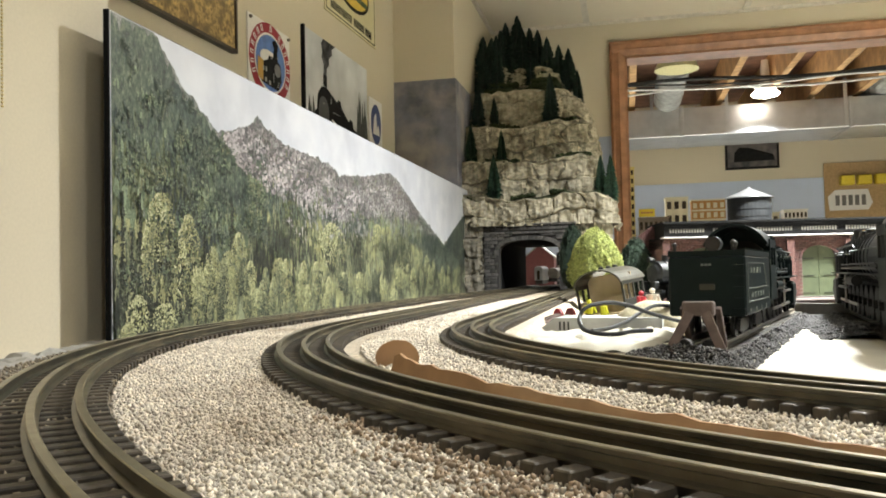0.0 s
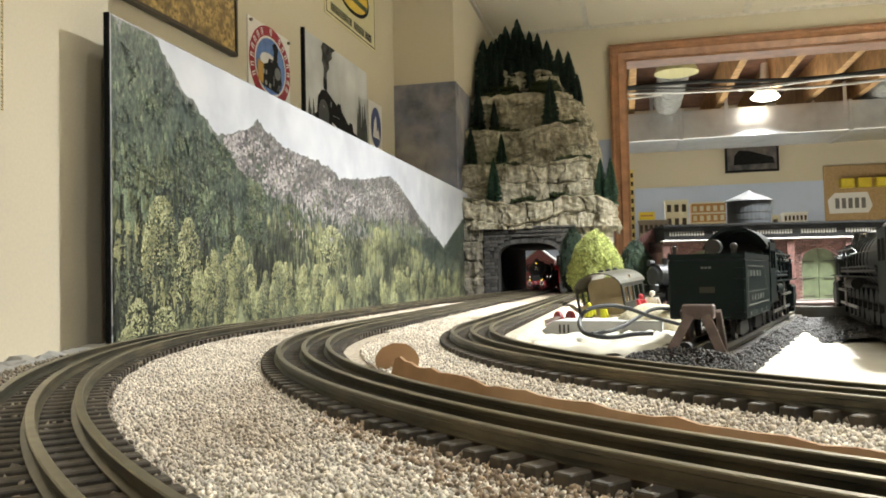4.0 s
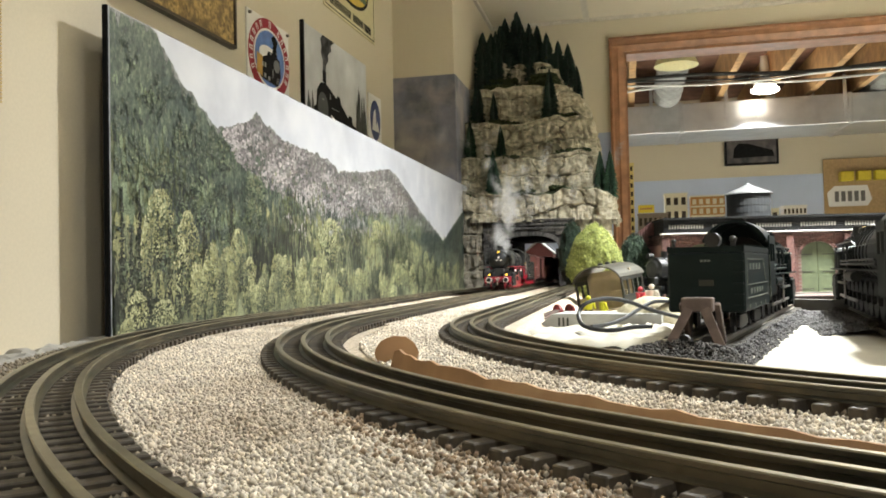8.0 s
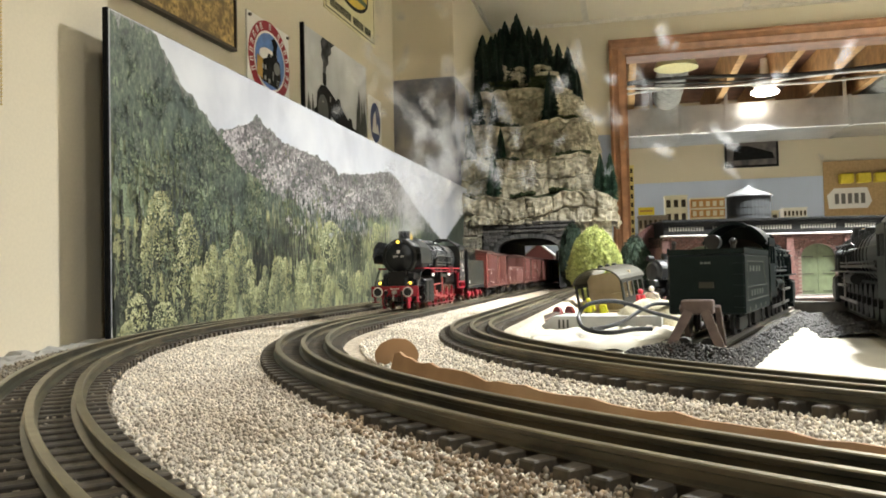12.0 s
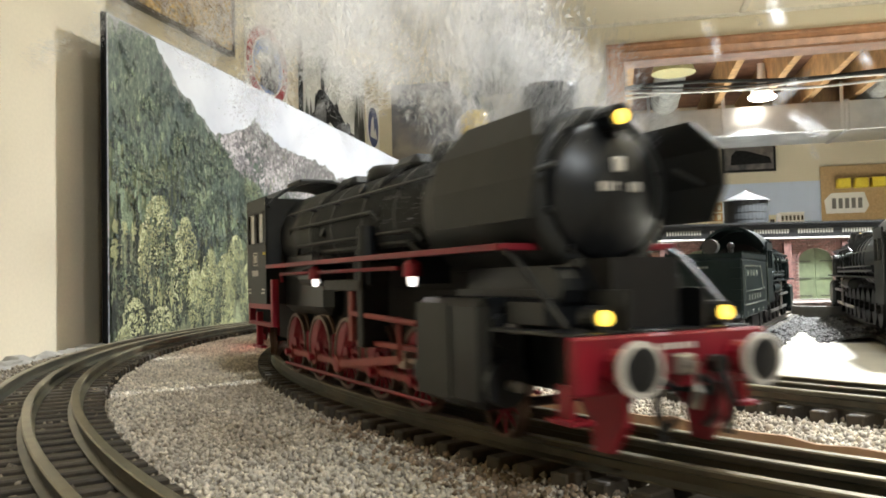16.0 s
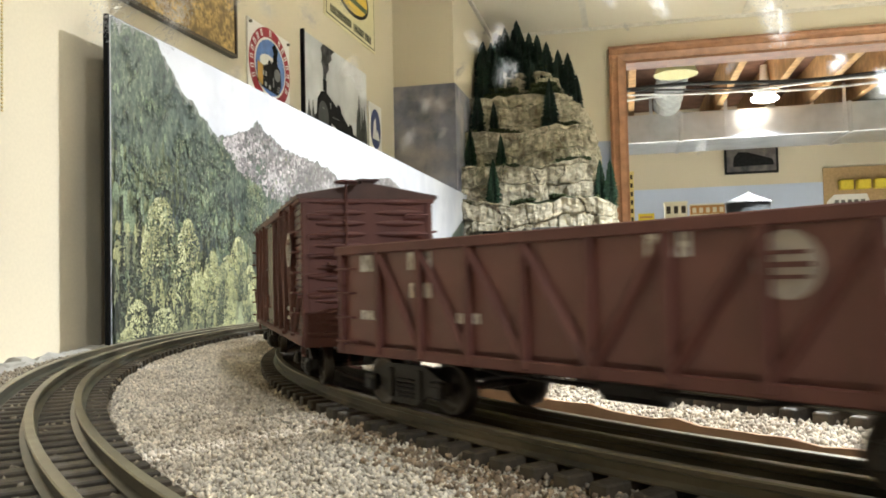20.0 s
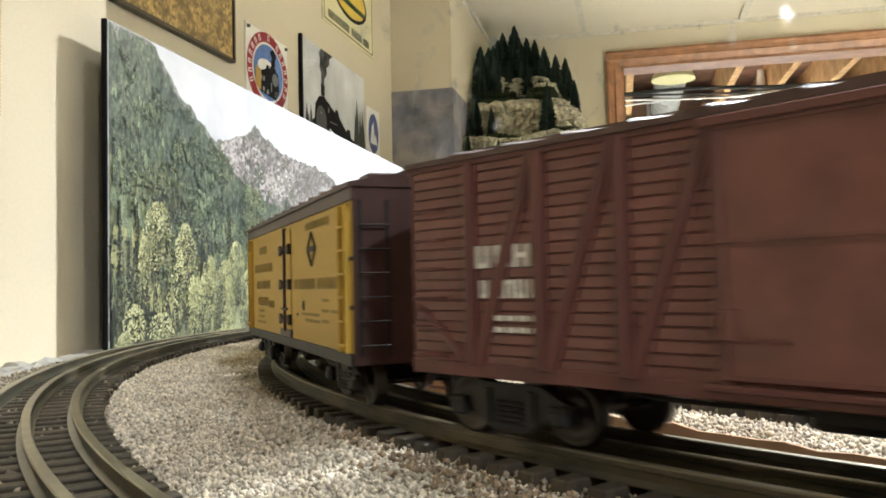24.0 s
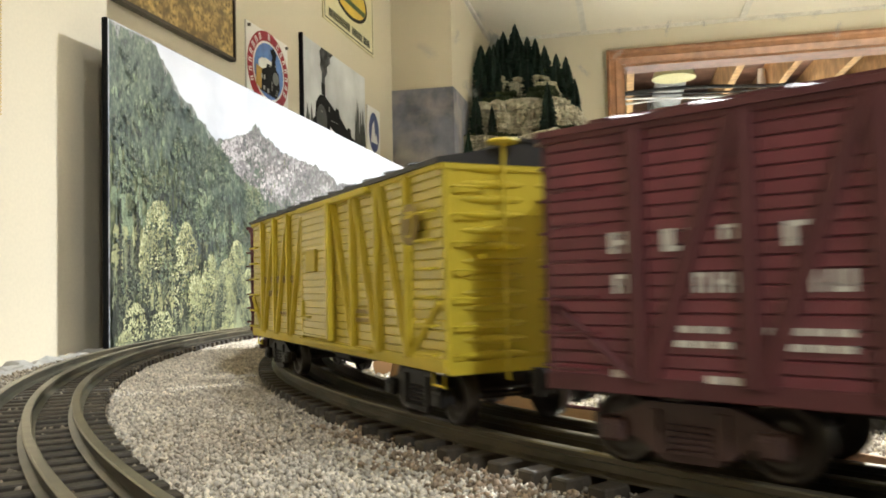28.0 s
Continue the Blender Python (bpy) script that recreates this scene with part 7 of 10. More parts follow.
for x in doors_x:
    pts = [(x, EH), (x + DW, EH)] + [(x + DW / 2 + DW / 2 * math.cos(a), 0.088 + 0.024 * math.sin(a)) for a in np.linspace(0, math.pi, 13)]
    prism(bm, pts, "y", 0, 0.012)
wall = part("wall", bm, MORTAR, house)
bm = bmesh.new()
bbox(bm, -0.0048, 0.0048, -0.0012, 0.001, -0.0016, 0.0016, 0.0003)
brick_mesh = mesh_from(bm, "brick", BRICKRED)
count = 0
for r in range(36):
    z = 0.002 + r * 0.0036
    x = -0.012 + (0.0052 if r % 2 else 0)
    while x < 0.46:
        inside = any(dx - 0.003 < x + 0.0005 and x < dx + DW + 0.003 and z < 0.088 + 0.026 * math.sqrt(max(0.0, 1 - ((x - dx - DW / 2) / (DW / 2 + 0.003)) ** 2)) + 0.004 for dx in doors_x)
        if not inside and 0.26 < x < 0.40 and count < 290:
            piece("brick", brick_mesh, wall, pose(x, 0, z))
            count += 1
        x += 0.0104
joined = bmesh.new()
for r in range(36):
    z = 0.002 + r * 0.0036
    x = -0.012 + (0.0052 if r % 2 else 0)
    while x < EW:
        inside = any(dx - 0.003 < x + 0.0005 and x < dx + DW + 0.003 and z < 0.088 + 0.026 * math.sqrt(max(0.0, 1 - ((x - dx - DW / 2) / (DW / 2 + 0.003)) ** 2)) + 0.004 for dx in doors_x)
        if not inside and not 0.26 < x < 0.40:
            bbox(joined, x - 0.0048, x + 0.0048, -0.0012, 0.001, z - 0.0016, z + 0.0016)
        x += 0.0104
tagged(part("bricks", joined, BRICKRED, wall), kind="stuff")
for x in doors_x:
    for h in (0, 1):
        bm = bmesh.new()
        x0, x1 = (x, x + DW / 2 - 0.0004) if h == 0 else (x + DW / 2 + 0.0004, x + DW)
        top = [(xx, 0.088 + 0.024 * math.sqrt(max(0, 1 - ((xx - x - DW / 2) / (DW / 2)) ** 2))) for xx in np.linspace(x1, x0, 8)]
        prism(bm, [(x0, 0.001), (x1, 0.001)] + top, "y", 0.004, 0.007)
        d = part("door", bm, DOORGREEN, house, "faded green wooden door leaf")
        bm = bmesh.new()
        for z in (0.018, 0.052, 0.086):
            bbox(bm, (x0 if h == 0 else x1 - 0.024), (x0 + 0.024 if h == 0 else x1), 0.0032, 0.0042, z, z + 0.0016)
        part("strap_hinge", bm, IRON, d)
    for k in range(11):
        a0, a1 = math.pi * k / 11, math.pi * (k + 1) / 11
        bm = bmesh.new()
        c, sx, sz = x + DW / 2, DW / 2 + 0.0006, 0.0246
        prism(bm, [(c + sx * math.cos(a0), 0.088 + sz * math.sin(a0)), (c + (sx + 0.005) * math.cos(a0), 0.088 + (sz + 0.006) * math.sin(a0)), (c + (sx + 0.005) * math.cos(a1 - 0.02), 0.088 + (sz + 0.006) * math.sin(a1 - 0.02)), (c + sx * math.cos(a1 - 0.02), 0.088 + sz * math.sin(a1 - 0.02))], "y", -0.0022, 0.002)
        part("arch_brick", bm, BRICKRED, house)
for x in [-0.010] + [dx + DW + (PITCH_D - DW) / 2 for dx in doors_x]:
    bm = bmesh.new()
    bbox(bm, x - 0.0075, x + 0.0075, -0.007, 0.0, 0, EH - 0.006, 0.001)
    bbox(bm, x - 0.0095, x + 0.0095, -0.009, 0.0, 0, 0.010, 0.001)
    part("pier", bm, BRICKRED, house)
bm = bmesh.new()
bbox(bm, -0.016, EW + 0.004, -0.010, 0.016, EH, EH + 0.0022, 0.0006)
part("coping", bm, PAPER, house, "pale coping strip")
bm = bmesh.new()
prism(bm, [(0.012, EH), (0.30, EH + 0.010), (0.30, EH - 0.02), (0.012, EH - 0.02)], "x", -0.012, EW)
part("roof", bm, ROOFTAR, house)
bm = bmesh.new()
bbox(bm, 0.0, EW, 0.050, 0.20, EH, EH + 0.032)
bbox(bm, -0.004, EW + 0.004, 0.044, 0.206, EH + 0.032, EH + 0.036)
cl = part("clerestory", bm, ROOFTAR, house)
bm = bmesh.new()
bbox(bm, -0.0017, 0.0017, -0.0008, 0.0004, -0.0042, 0.0042)
pane = mesh_from(bm, "pane", material("dusty_pane", (0.20, 0.19, 0.165), 0.25))
x = 0.012
k = 0
while x < EW - 0.01:
    if k % 16 < 13:
        piece("pane", pane, cl, pose(x, 0.050, EH + 0.017))
    x += 0.0055
    k += 1
# side and back walls
bm = bmesh.new()
bbox(bm, -0.012, 0.0, 0.012, 0.30, 0, EH)
bbox(bm, EW - 0.012, EW, 0.012, 0.30, 0, EH)
bbox(bm, 0, EW - 0.012, 0.29, 0.30, 0, EH)
part("side_wall", bm, BRICKRED, house)
shed = thing("corrugated_shed", "lean-to of dark red corrugated sheet beside the engine house", "shed", Matrix.Translation((0.040, 1.80, -0.006)))
SHEDRED = material("shed_red", (0.10, 0.040, 0.036), 0.7, vary=0.3, scale=120)
bm = bmesh.new()
prism(bm, [(-0.035, 0), (0.06, 0), (0.06, 0.165), (0.02, 0.170), (-0.035, 0.130)], "y", 0, 0.12)
part("wall", bm, SHEDRED, shed)
for k in range(18):
    bm = bmesh.new()
    x = -0.033 + k * 0.0053
    rod(bm, (x, -0.0005, 0.0), (x, -0.0005, 0.128 + max(0, min(0.04, (x + 0.035) * 0.72))), 0.0012, 6)
    part("corrugation", bm, SHEDRED, shed)
tower = thing("water_tower", "dark round water tank with a pale conical roof", "water tower", Matrix.Translation((0.272, 1.92, 0)))
bm = bmesh.new()
lathe(bm, [(0.047, 0.155), (0.047, 0.222)], 36)
tk = part("tank", bm, material("tower_grey", (0.022, 0.024, 0.025), 0.7, vary=0.25, scale=60), tower)
for z in (0.162, 0.178, 0.194, 0.210):
    bm = bmesh.new()
    lathe(bm, [(0.0474, z), (0.0476, z + 0.001)], 36)
    part("hoop", bm, IRON, tk)
bm = bmesh.new()
lathe(bm, [(0.052, 0.221), (0.051, 0.2235), (0.006, 0.243), (0.004, 0.246), (0.0004, 0.247)], 36)
part("roof", bm, material("tower_roof", (0.17, 0.17, 0.173), 0.45, metal=0.3, vary=0.1), tower)
for k in range(8):
    a = k * math.pi / 4
    bm = bmesh.new()
    rod(bm, (0.042 * math.cos(a), 0.042 * math.sin(a), -0.01), (0.036 * math.cos(a), 0.036 * math.sin(a), 0.156), 0.003, 6)
    part("post", bm, IRON, tower)

# ---- trees by the portal ----
LIME = material("lime_foam", (0.31, 0.34, 0.105), 0.95, vary=0.55, scale=150, island=0.3, bump=0.5)
DEEP = material("deep_green_foam", (0.013, 0.027, 0.013), 0.95, vary=0.4, scale=150, island=0.4)


def foam_tree(name, label, place, height, width, mat, seed, n=2600):
    """A trunk, a few limbs and a crown of small ragged clumps with gaps."""
    ob = thing(name, label, "tree", Matrix.Translation(place))
    r = random.Random(seed)
    bm = bmesh.new()
    rod(bm, (0, 0, -0.002), (0, 0, height * 0.5), width * 0.05, 8, width * 0.025)
    for k in range(7):
        a = k * 2.4
        rod(bm, (0, 0, height * (0.15 + 0.06 * k)), (width * 0.35 * math.cos(a), width * 0.35 * math.sin(a), height * (0.35 + 0.08 * k)), width * 0.02, 5, width * 0.008)
    part("trunk", bm, BARK, ob)
    pts = []
    while len(pts) < n:
        v = Vector((r.uniform(-1, 1), r.uniform(-1, 1), r.uniform(-1, 1)))
        if v.length > 1 or v.length < 0.80:
            continue
        lump = 1 + 0.10 * noise.noise(v * 2.2 + Vector((seed, 0, 0))) + 0.06 * noise.noise(v * 5 + Vector((0, seed, 0)))
        w = width / 2 * (1 - 0.22 * max(0, v.z) ** 2 - 0.10 * v.z)
        pts.append((v.x * w * lump, v.y * w * lump, height * 0.52 + v.z * height * 0.47 * lump))
    # close inner foliage, dark between the clumps
    bm = bmesh.new()
    bmesh.ops.create_icosphere(bm, subdivisions=4, radius=1.0)
    for v in bm.verts:
        n = v.co.normalized()
        lump = 0.91 + 0.10 * noise.noise(n * 2.2 + Vector((seed, 0, 0))) + 0.10 * noise.noise(n * 9)
        w = width / 2 * (1 - 0.22 * max(0, n.z) ** 2 - 0.10 * n.z)
        v.co = Vector((n.x * w * lump, n.y * w * lump, height * 0.52 + n.z * height * 0.47 * lump))
    part("inner_crown", bm, mat, ob)
    c = stones("crown", "clumped foam foliage", np.array(pts), width * (0.0145 if len(pts) > 5000 else 0.024), mat)
    c.parent = ob
    del c["category"]
    return ob


foam_tree("lime_tree", "bright lime-green foam tree in front of the portal", (-0.060, 1.575, -0.006), 0.156, 0.104, LIME, 3, 19000)
foam_tree("dark_bush", "dark green bushy model tree", (0.018, 1.76, -0.006), 0.143, 0.078, DEEP, 5, 3600)
foam_tree("dark_tree", "dark green model tree beside the portal", (-0.150, 2.34, -0.006), 0.215, 0.085, DEEP, 7, 1800)
foam_tree("dark_tree", "dark green model tree beside the portal", (-0.110, 2.20, -0.006), 0.150, 0.075, DEEP, 9, 1500)

# ---- the accident scene ----
OLIVE = material("olive_paint", (0.022, 0.022, 0.017), 0.45, vary=0.15, scale=60)
TANIN = material("tan_interior", (0.52, 0.42, 0.27), 0.7, vary=0.1)
cabm = Matrix.Translation((-0.032, 1.085, 0.005)) @ Matrix.Rotation(radians(-24), 4, "Z") @ Matrix.Rotation(radians(-7), 4, "Y") @ Matrix.Rotation(radians(4), 4, "X") @ Matrix.Diagonal((1.0, 1.0, 1.0, 1))
wreck = thing("wrecked_coach_shell", "olive railcar shell with open end lying tilted on the plaster", "railcar shell", cabm)
bm = bmesh.new()
arc = [(0.036 * math.sin(a), 0.037 + 0.024 * math.cos(a)) for a in np.linspace(-1.35, 1.35, 15)]
prism(bm, arc + [(x * 0.955, z - 0.0014) for x, z in reversed(arc)], "y", -0.006, 0.074)
part("roof", bm, material("silver_roof", (0.085, 0.082, 0.066), 0.34, metal=0.3, vary=0.15), wreck)
for s in (-1, 1):
    bm = bmesh.new()
    bbox(bm, min(s * 0.0325, s * 0.034), max(s * 0.0325, s * 0.034), 0.0, 0.068, 0.0, 0.018, 0.0003)
    bbox(bm, min(s * 0.0325, s * 0.034), max(s * 0.0325, s * 0.034), 0.0, 0.068, 0.037, 0.0425)
    for y in (0.0, 0.016, 0.032, 0.048, 0.064):
        bbox(bm, min(s * 0.0325, s * 0.034), max(s * 0.0325, s * 0.034), y, y + 0.004, 0.018, 0.037)
    part("side_wall", bm, OLIVE, wreck)
    bm = bmesh.new()
    bbox(bm, min(s * 0.0316, s * 0.0342), max(s * 0.0316, s * 0.0342), -0.001, 0.002, 0.0, 0.044)
    part("corner_post", bm, OLIVE, wreck)
bm = bmesh.new()
bbox(bm, -0.0320, 0.0320, 0.034, 0.036, 0.0, 0.052)
bbox(bm, -0.0325, 0.0325, 0.0, 0.064, 0.0, 0.0025)
bbox(bm, -0.0320, -0.0308, 0.002, 0.034, 0.0, 0.020)
bbox(bm, 0.004, 0.030, 0.020, 0.034, 0.002, 0.024)
part("interior", bm, TANIN, wreck, "tan interior wall and bench")
for k in range(3):
    bm = bmesh.new()
    lathe(bm, [(0.004, 0.058), (0.0035, 0.063), (0.0004, 0.0645)], 12, Matrix.Translation((0, 0.016 + k * 0.022, 0)))
    part("vent", bm, OLIVE, wreck)


def figurine(label, place, top, legs, h=0.036, turn=0.0):
    """A small painted figure as one plain mesh."""
    bm = bmesh.new()
    n0 = 0
    rod(bm, (-0.10, 0, 0), (-0.08, 0, 0.46), 0.075, 8, 0.09, 1)
    rod(bm, (0.10, 0, 0), (0.08, 0, 0.46), 0.075, 8, 0.09, 1)
    rod(bm, (0, 0, 0.44), (0, 0, 0.80), 0.15, 10, 0.17)
    for s in (-1, 1):
        rod(bm, (s * 0.19, 0, 0.78), (s * 0.24, -0.12, 0.48), 0.055, 7, 0.045)
    ball(bm, (0, 0, 0.92), 0.10, 10)
    ob = part("figurine", bm, [top, legs], m=Matrix.Translation(place) @ Matrix.Rotation(turn, 4, "Z") @ Matrix.Diagonal((h, h, h, 1)))
    return tagged(ob, label, "figurine", "figurines")


HIVIS = material("neon_yellow", (0.62, 0.60, 0.02), 0.5, vary=0.1)
REDC = material("red_cloth", (0.55, 0.04, 0.06), 0.6)
WHITEC = material("white_cloth", (0.66, 0.62, 0.56), 0.6)
BLACKC = material("black_cloth", (0.02, 0.02, 0.02), 0.6)
figurine("small painted worker figurine in a yellow jacket", (-0.048, 1.03, -0.003), HIVIS, BLACKC, 0.031, 0.5)
figurine("small painted worker figurine all in yellow", (-0.030, 1.02, -0.003), HIVIS, HIVIS, 0.029, 2.0)
figurine("small painted figurine in a red coat", (0.016, 1.03, 0.004), REDC, WHITEC, 0.034, 1.0)
figurine("small painted figurine in white clothes", (0.030, 1.05, 0.003), WHITEC, BROWN, 0.038, 2.6)
axle = thing("loose_wheelset", "loose red railway wheelset lying on the plaster", "wheelset", Matrix.Translation((-0.082, 1.07, 0.006)) @ Matrix.Rotation(radians(35), 4, "Z"))
for x in (-0.009, 0.009):
    bm = bmesh.new()
    rod(bm, (x - 0.002, 0, 0), (x + 0.002, 0, 0), 0.0105, 20)
    rod(bm, (x - 0.003, 0, 0), (x + 0.003, 0, 0), 0.004, 12)
    part("wheel", bm, material("wheel_red", (0.26, 0.025, 0.03), 0.5) if x < 0 else bpy.data.materials["wheel_red"], axle)
bm = bmesh.new()
rod(bm, (-0.022, 0, 0), (0.014, 0, 0), 0.0022, 8)
part("axle", bm, IRON, axle)
for k in range(3):
    pl = thing("loose_plank", "thin dark plank leaning on the plaster", "plank", Matrix.Translation((-0.108 + 0.006 * k, 1.05 - 0.01 * k, 0.004)) @ Matrix.Rotation(radians(-50 + 12 * k), 4, "Z") @ Matrix.Rotation(radians(14), 4, "X"), "loose planks")
    bm = bmesh.new()
    bbox(bm, -0.0018, 0.0018, -0.022, 0.022, -0.0009, 0.0009)
    part("plank", bm, RUST, pl)
# grey wedge block, crumpled white sheets and a sand heap
wedge = thing("grey_wedge", "grey plaster road wedge with three dark stripes", "wedge", Matrix.Translation((-0.045, 0.965, -0.008)) @ Matrix.Rotation(radians(-8), 4, "Z"))
bm = bmesh.new()
prism(bm, [(-0.062, 0), (0.085, 0), (0.085, 0.018), (-0.038, 0.018)], "y", -0.020, 0.045)
part("block", bm, material("grey_plaster", (0.36, 0.36, 0.34), 0.8, vary=0.1), wedge)
for k in range(3):
    bm = bmesh.new()
    bbox(bm, -0.032 + k * 0.005, -0.030 + k * 0.005, -0.0206, -0.0196, 0.004, 0.014)
    part("stripe", bm, IRON, wedge)
heap = thing("sand_heap", "heap of pale tan sand beside the wreck", "sand heap", Matrix.Translation((0.028, 0.985, -0.008)))
bm = bmesh.new()
bmesh.ops.create_icosphere(bm, subdivisions=4, radius=0.042, matrix=Matrix.Diagonal((1.1, 0.9, 0.85, 1)))
for v in bm.verts:
    v.co *= 1 + 0.10 * noise.noise(v.co * 40)
    v.co.z = max(v.co.z, -0.001)
part("sand", bm, material("pale_sand", (0.50, 0.45, 0.31), 0.95, vary=0.2, scale=300, bump=0.6), heap)
for k, (x, y, w, d, rot) in enumerate(((-0.050, 0.86, 0.075, 0.045, -6), (0.010, 0.80, 0.060, 0.050, 12), (-0.02, 0.76, 0.08, 0.04, -14), (0.035, 0.90, 0.05, 0.04, 25))):
    sh = thing("plaster_sheet", "crumpled white plaster cloth on the table", "plaster cloth", Matrix.Translation((x, y, -0.0075)) @ Matrix.Rotation(radians(rot), 4, "Z"), "plaster cloths")
    bm = bmesh.new()
    g = [[bm.verts.new((w * (i / 9 - 1), d * (j / 7 - 1), 0.0035 + 0.010 * abs(noise.noise((i * 0.33 + k, j * 0.4, k))) - (0.004 if i in (0, 18) or j in (0, 14) else 0))) for i in range(19)] for j in range(15)]
    for a, b in zip(g, g[1:]):
        for i in range(18):
            bm.faces.new((a[i], a[i + 1], b[i + 1], b[i]))
    part("cloth", bm, FOAM, sh, smooth=True)
# black power lead in loose loops
lead = thing("power_lead", "black cable lying in loose loops on the plaster", "cable")


def bend(knots, n=8):
    """A smooth line through the given knots."""
    k = [Vector(p) for p in knots]
    k = [2 * k[0] - k[1]] + k + [2 * k[-1] - k[-2]]
    out = []
    for a, b, c, d in zip(k, k[1:], k[2:], k[3:]):
        for q in range(n):
            u = q / n
            out.append(0.5 * (2 * b + (c - a) * u + (2 * a - 5 * b + 4 * c - d) * u * u + (3 * b - a - 3 * c + d) * u ** 3))
    return out + [k[-2]]


for knots in (((0.056, 0.93, 0.006), (0.026, 0.90, 0.016), (0.0, 0.87, 0.027), (-0.020, 0.85, 0.031), (-0.040, 0.83, 0.028), (-0.048, 0.82, 0.018), (-0.044, 0.80, 0.008), (-0.031, 0.79, 0.004), (-0.013, 0.79, 0.003), (0.004, 0.80, 0.005), (0.022, 0.81, 0.005)),
              ((0.052, 0.97, 0.022), (0.029, 0.95, 0.023), (0.010, 0.92, 0.015), (-0.004, 0.89, 0.008), (-0.020, 0.86, 0.004), (-0.036, 0.82, 0.004))):
    bm = bmesh.new()
    tube(bm, bend(knots), 0.0022, 8)
    part("cable", bm, CABLE, lead)
# ---- the unfinished room beyond the opening ----
bm = bmesh.new()
bbox(bm, -2.2, 4.4, FAR_Y, FAR_Y + 0.1, FLOOR_Z, FAR_CEIL + 0.2)
structure("wall_far", bm, WALL, "cream far wall of the unfinished room")
bm = bmesh.new()
bbox(bm, -2.2, 4.4, FAR_Y - 0.004, FAR_Y, -0.3, 0.725)
structure("wall_far_sky", bm, material("far_sky_paint", (0.50, 0.565, 0.70), 0.8, vary=0.06, scale=3), "pale blue sky painted along the far wall")
bm = bmesh.new()
bbox(bm, -2.3, -2.2, YW, 9, FLOOR_Z, FAR_CEIL + 0.2)
structure("wall_far_west", bm, WALL, "cream side wall of the unfinished room")
bm = bmesh.new()
bbox(bm, -2.2, 4.4, YW + 0.11, FAR_Y, FAR_CEIL + 0.12, FAR_CEIL + 0.16)
tagged(part("ceiling_subfloor", bm, material("subfloor_wood", (0.17, 0.085, 0.055), 0.8, vary=0.35, scale=12)), "dark wooden subfloor over the joists", "ceiling", kind="structure")
JOIST = material("joist_wood", (0.46, 0.28, 0.13), 0.7, vary=0.25, scale=18, bump=0.1)
bm = bmesh.new()
bbox(bm, -0.019, 0.019, YW + 0.12, FAR_Y, FAR_CEIL - 0.09, FAR_CEIL + 0.12, 0.002)
joist_mesh = mesh_from(bm, "joist", JOIST)
for k in range(14):
    x = -0.75 + k * 0.27
    ob = new("ceiling_joist", joist_mesh)
    ob.matrix_basis = Matrix.Translation((x, 0, 0))
    tagged(ob, "bare pale wooden ceiling joist", "joist", "ceiling joists")
TIN = material("galvanised_sheet", (0.52, 0.53, 0.54), 0.32, metal=0.85, vary=0.12, scale=14, second=(0.62, 0.62, 0.62), second_scale=5)
duct = thing("air_duct", "long galvanised sheet-metal air duct under the joists", "duct")
for k in range(5):
    bm = bmesh.new()
    x0 = -1.6 + k * 0.98
    bbox(bm, x0, x0 + 0.975, 5.25, 5.75, 0.905, 1.085, 0.004)
    part("duct_section", bm, TIN, duct)
    bm = bmesh.new()
    bbox(bm, x0 - 0.012, x0 + 0.012, 5.244, 5.756, 0.898, 1.092, 0.003)
    part("seam", bm, TIN, duct)
for x in (0.17, 0.62, 1.30):
    bm = bmesh.new()
    bbox(bm, x, x + 0.02, 5.240, 5.246, 0.92, 1.2)
    part("hanger_strap", bm, TIN, duct)
for x, y0, y1, r in ((0.28, 3.6, 5.25, 0.085), (1.52, 3.6, 5.9, 0.075), (1.78, 3.6, 5.9, 0.07)):
    pipe = thing("round_duct", "grey round flexible air duct between the joists", "duct", group="round ducts")
    bm = bmesh.new()
    rod(bm, (x, y0, FAR_CEIL - 0.02), (x, y1, FAR_CEIL - 0.06), r, 20)
    part("pipe", bm, material("duct_wrap", (0.33, 0.34, 0.34), 0.45, metal=0.4, vary=0.25, scale=30) if r > 0.08 else bpy.data.materials["duct_wrap"], pipe)
    bm = bmesh.new()
    for k in range(9):
        u = k / 8
        c = Vector((x, y0 + (y1 - y0) * u, FAR_CEIL - 0.02 - 0.04 * u))
        rod(bm, c, c + Vector((0, 0.02, -0.001)), r * 1.03, 20)
    part("rib", bm, bpy.data.materials["duct_wrap"], pipe)
for i, (y, z, r, mat) in enumerate(((4.4, 1.060, 0.010, CABLE), (4.42, 1.030, 0.006, TIN), (4.0, 1.09, 0.006, CABLE), (4.8, 1.09, 0.008, TIN), (4.42, 1.042, 0.005, CABLE))):
    run_pipe = thing("ceiling_pipe", "thin dark pipe strung under the joists", "pipe", group="ceiling pipes")
    bm = bmesh.new()
    tube(bm, [(x, y + 0.02 * math.sin(x * 2 + i), z + 0.012 * math.sin(x * 5 + i * 2)) for x in np.linspace(-1.2, 3.4, 40)], r, 8)
    part("pipe", bm, mat, run_pipe)
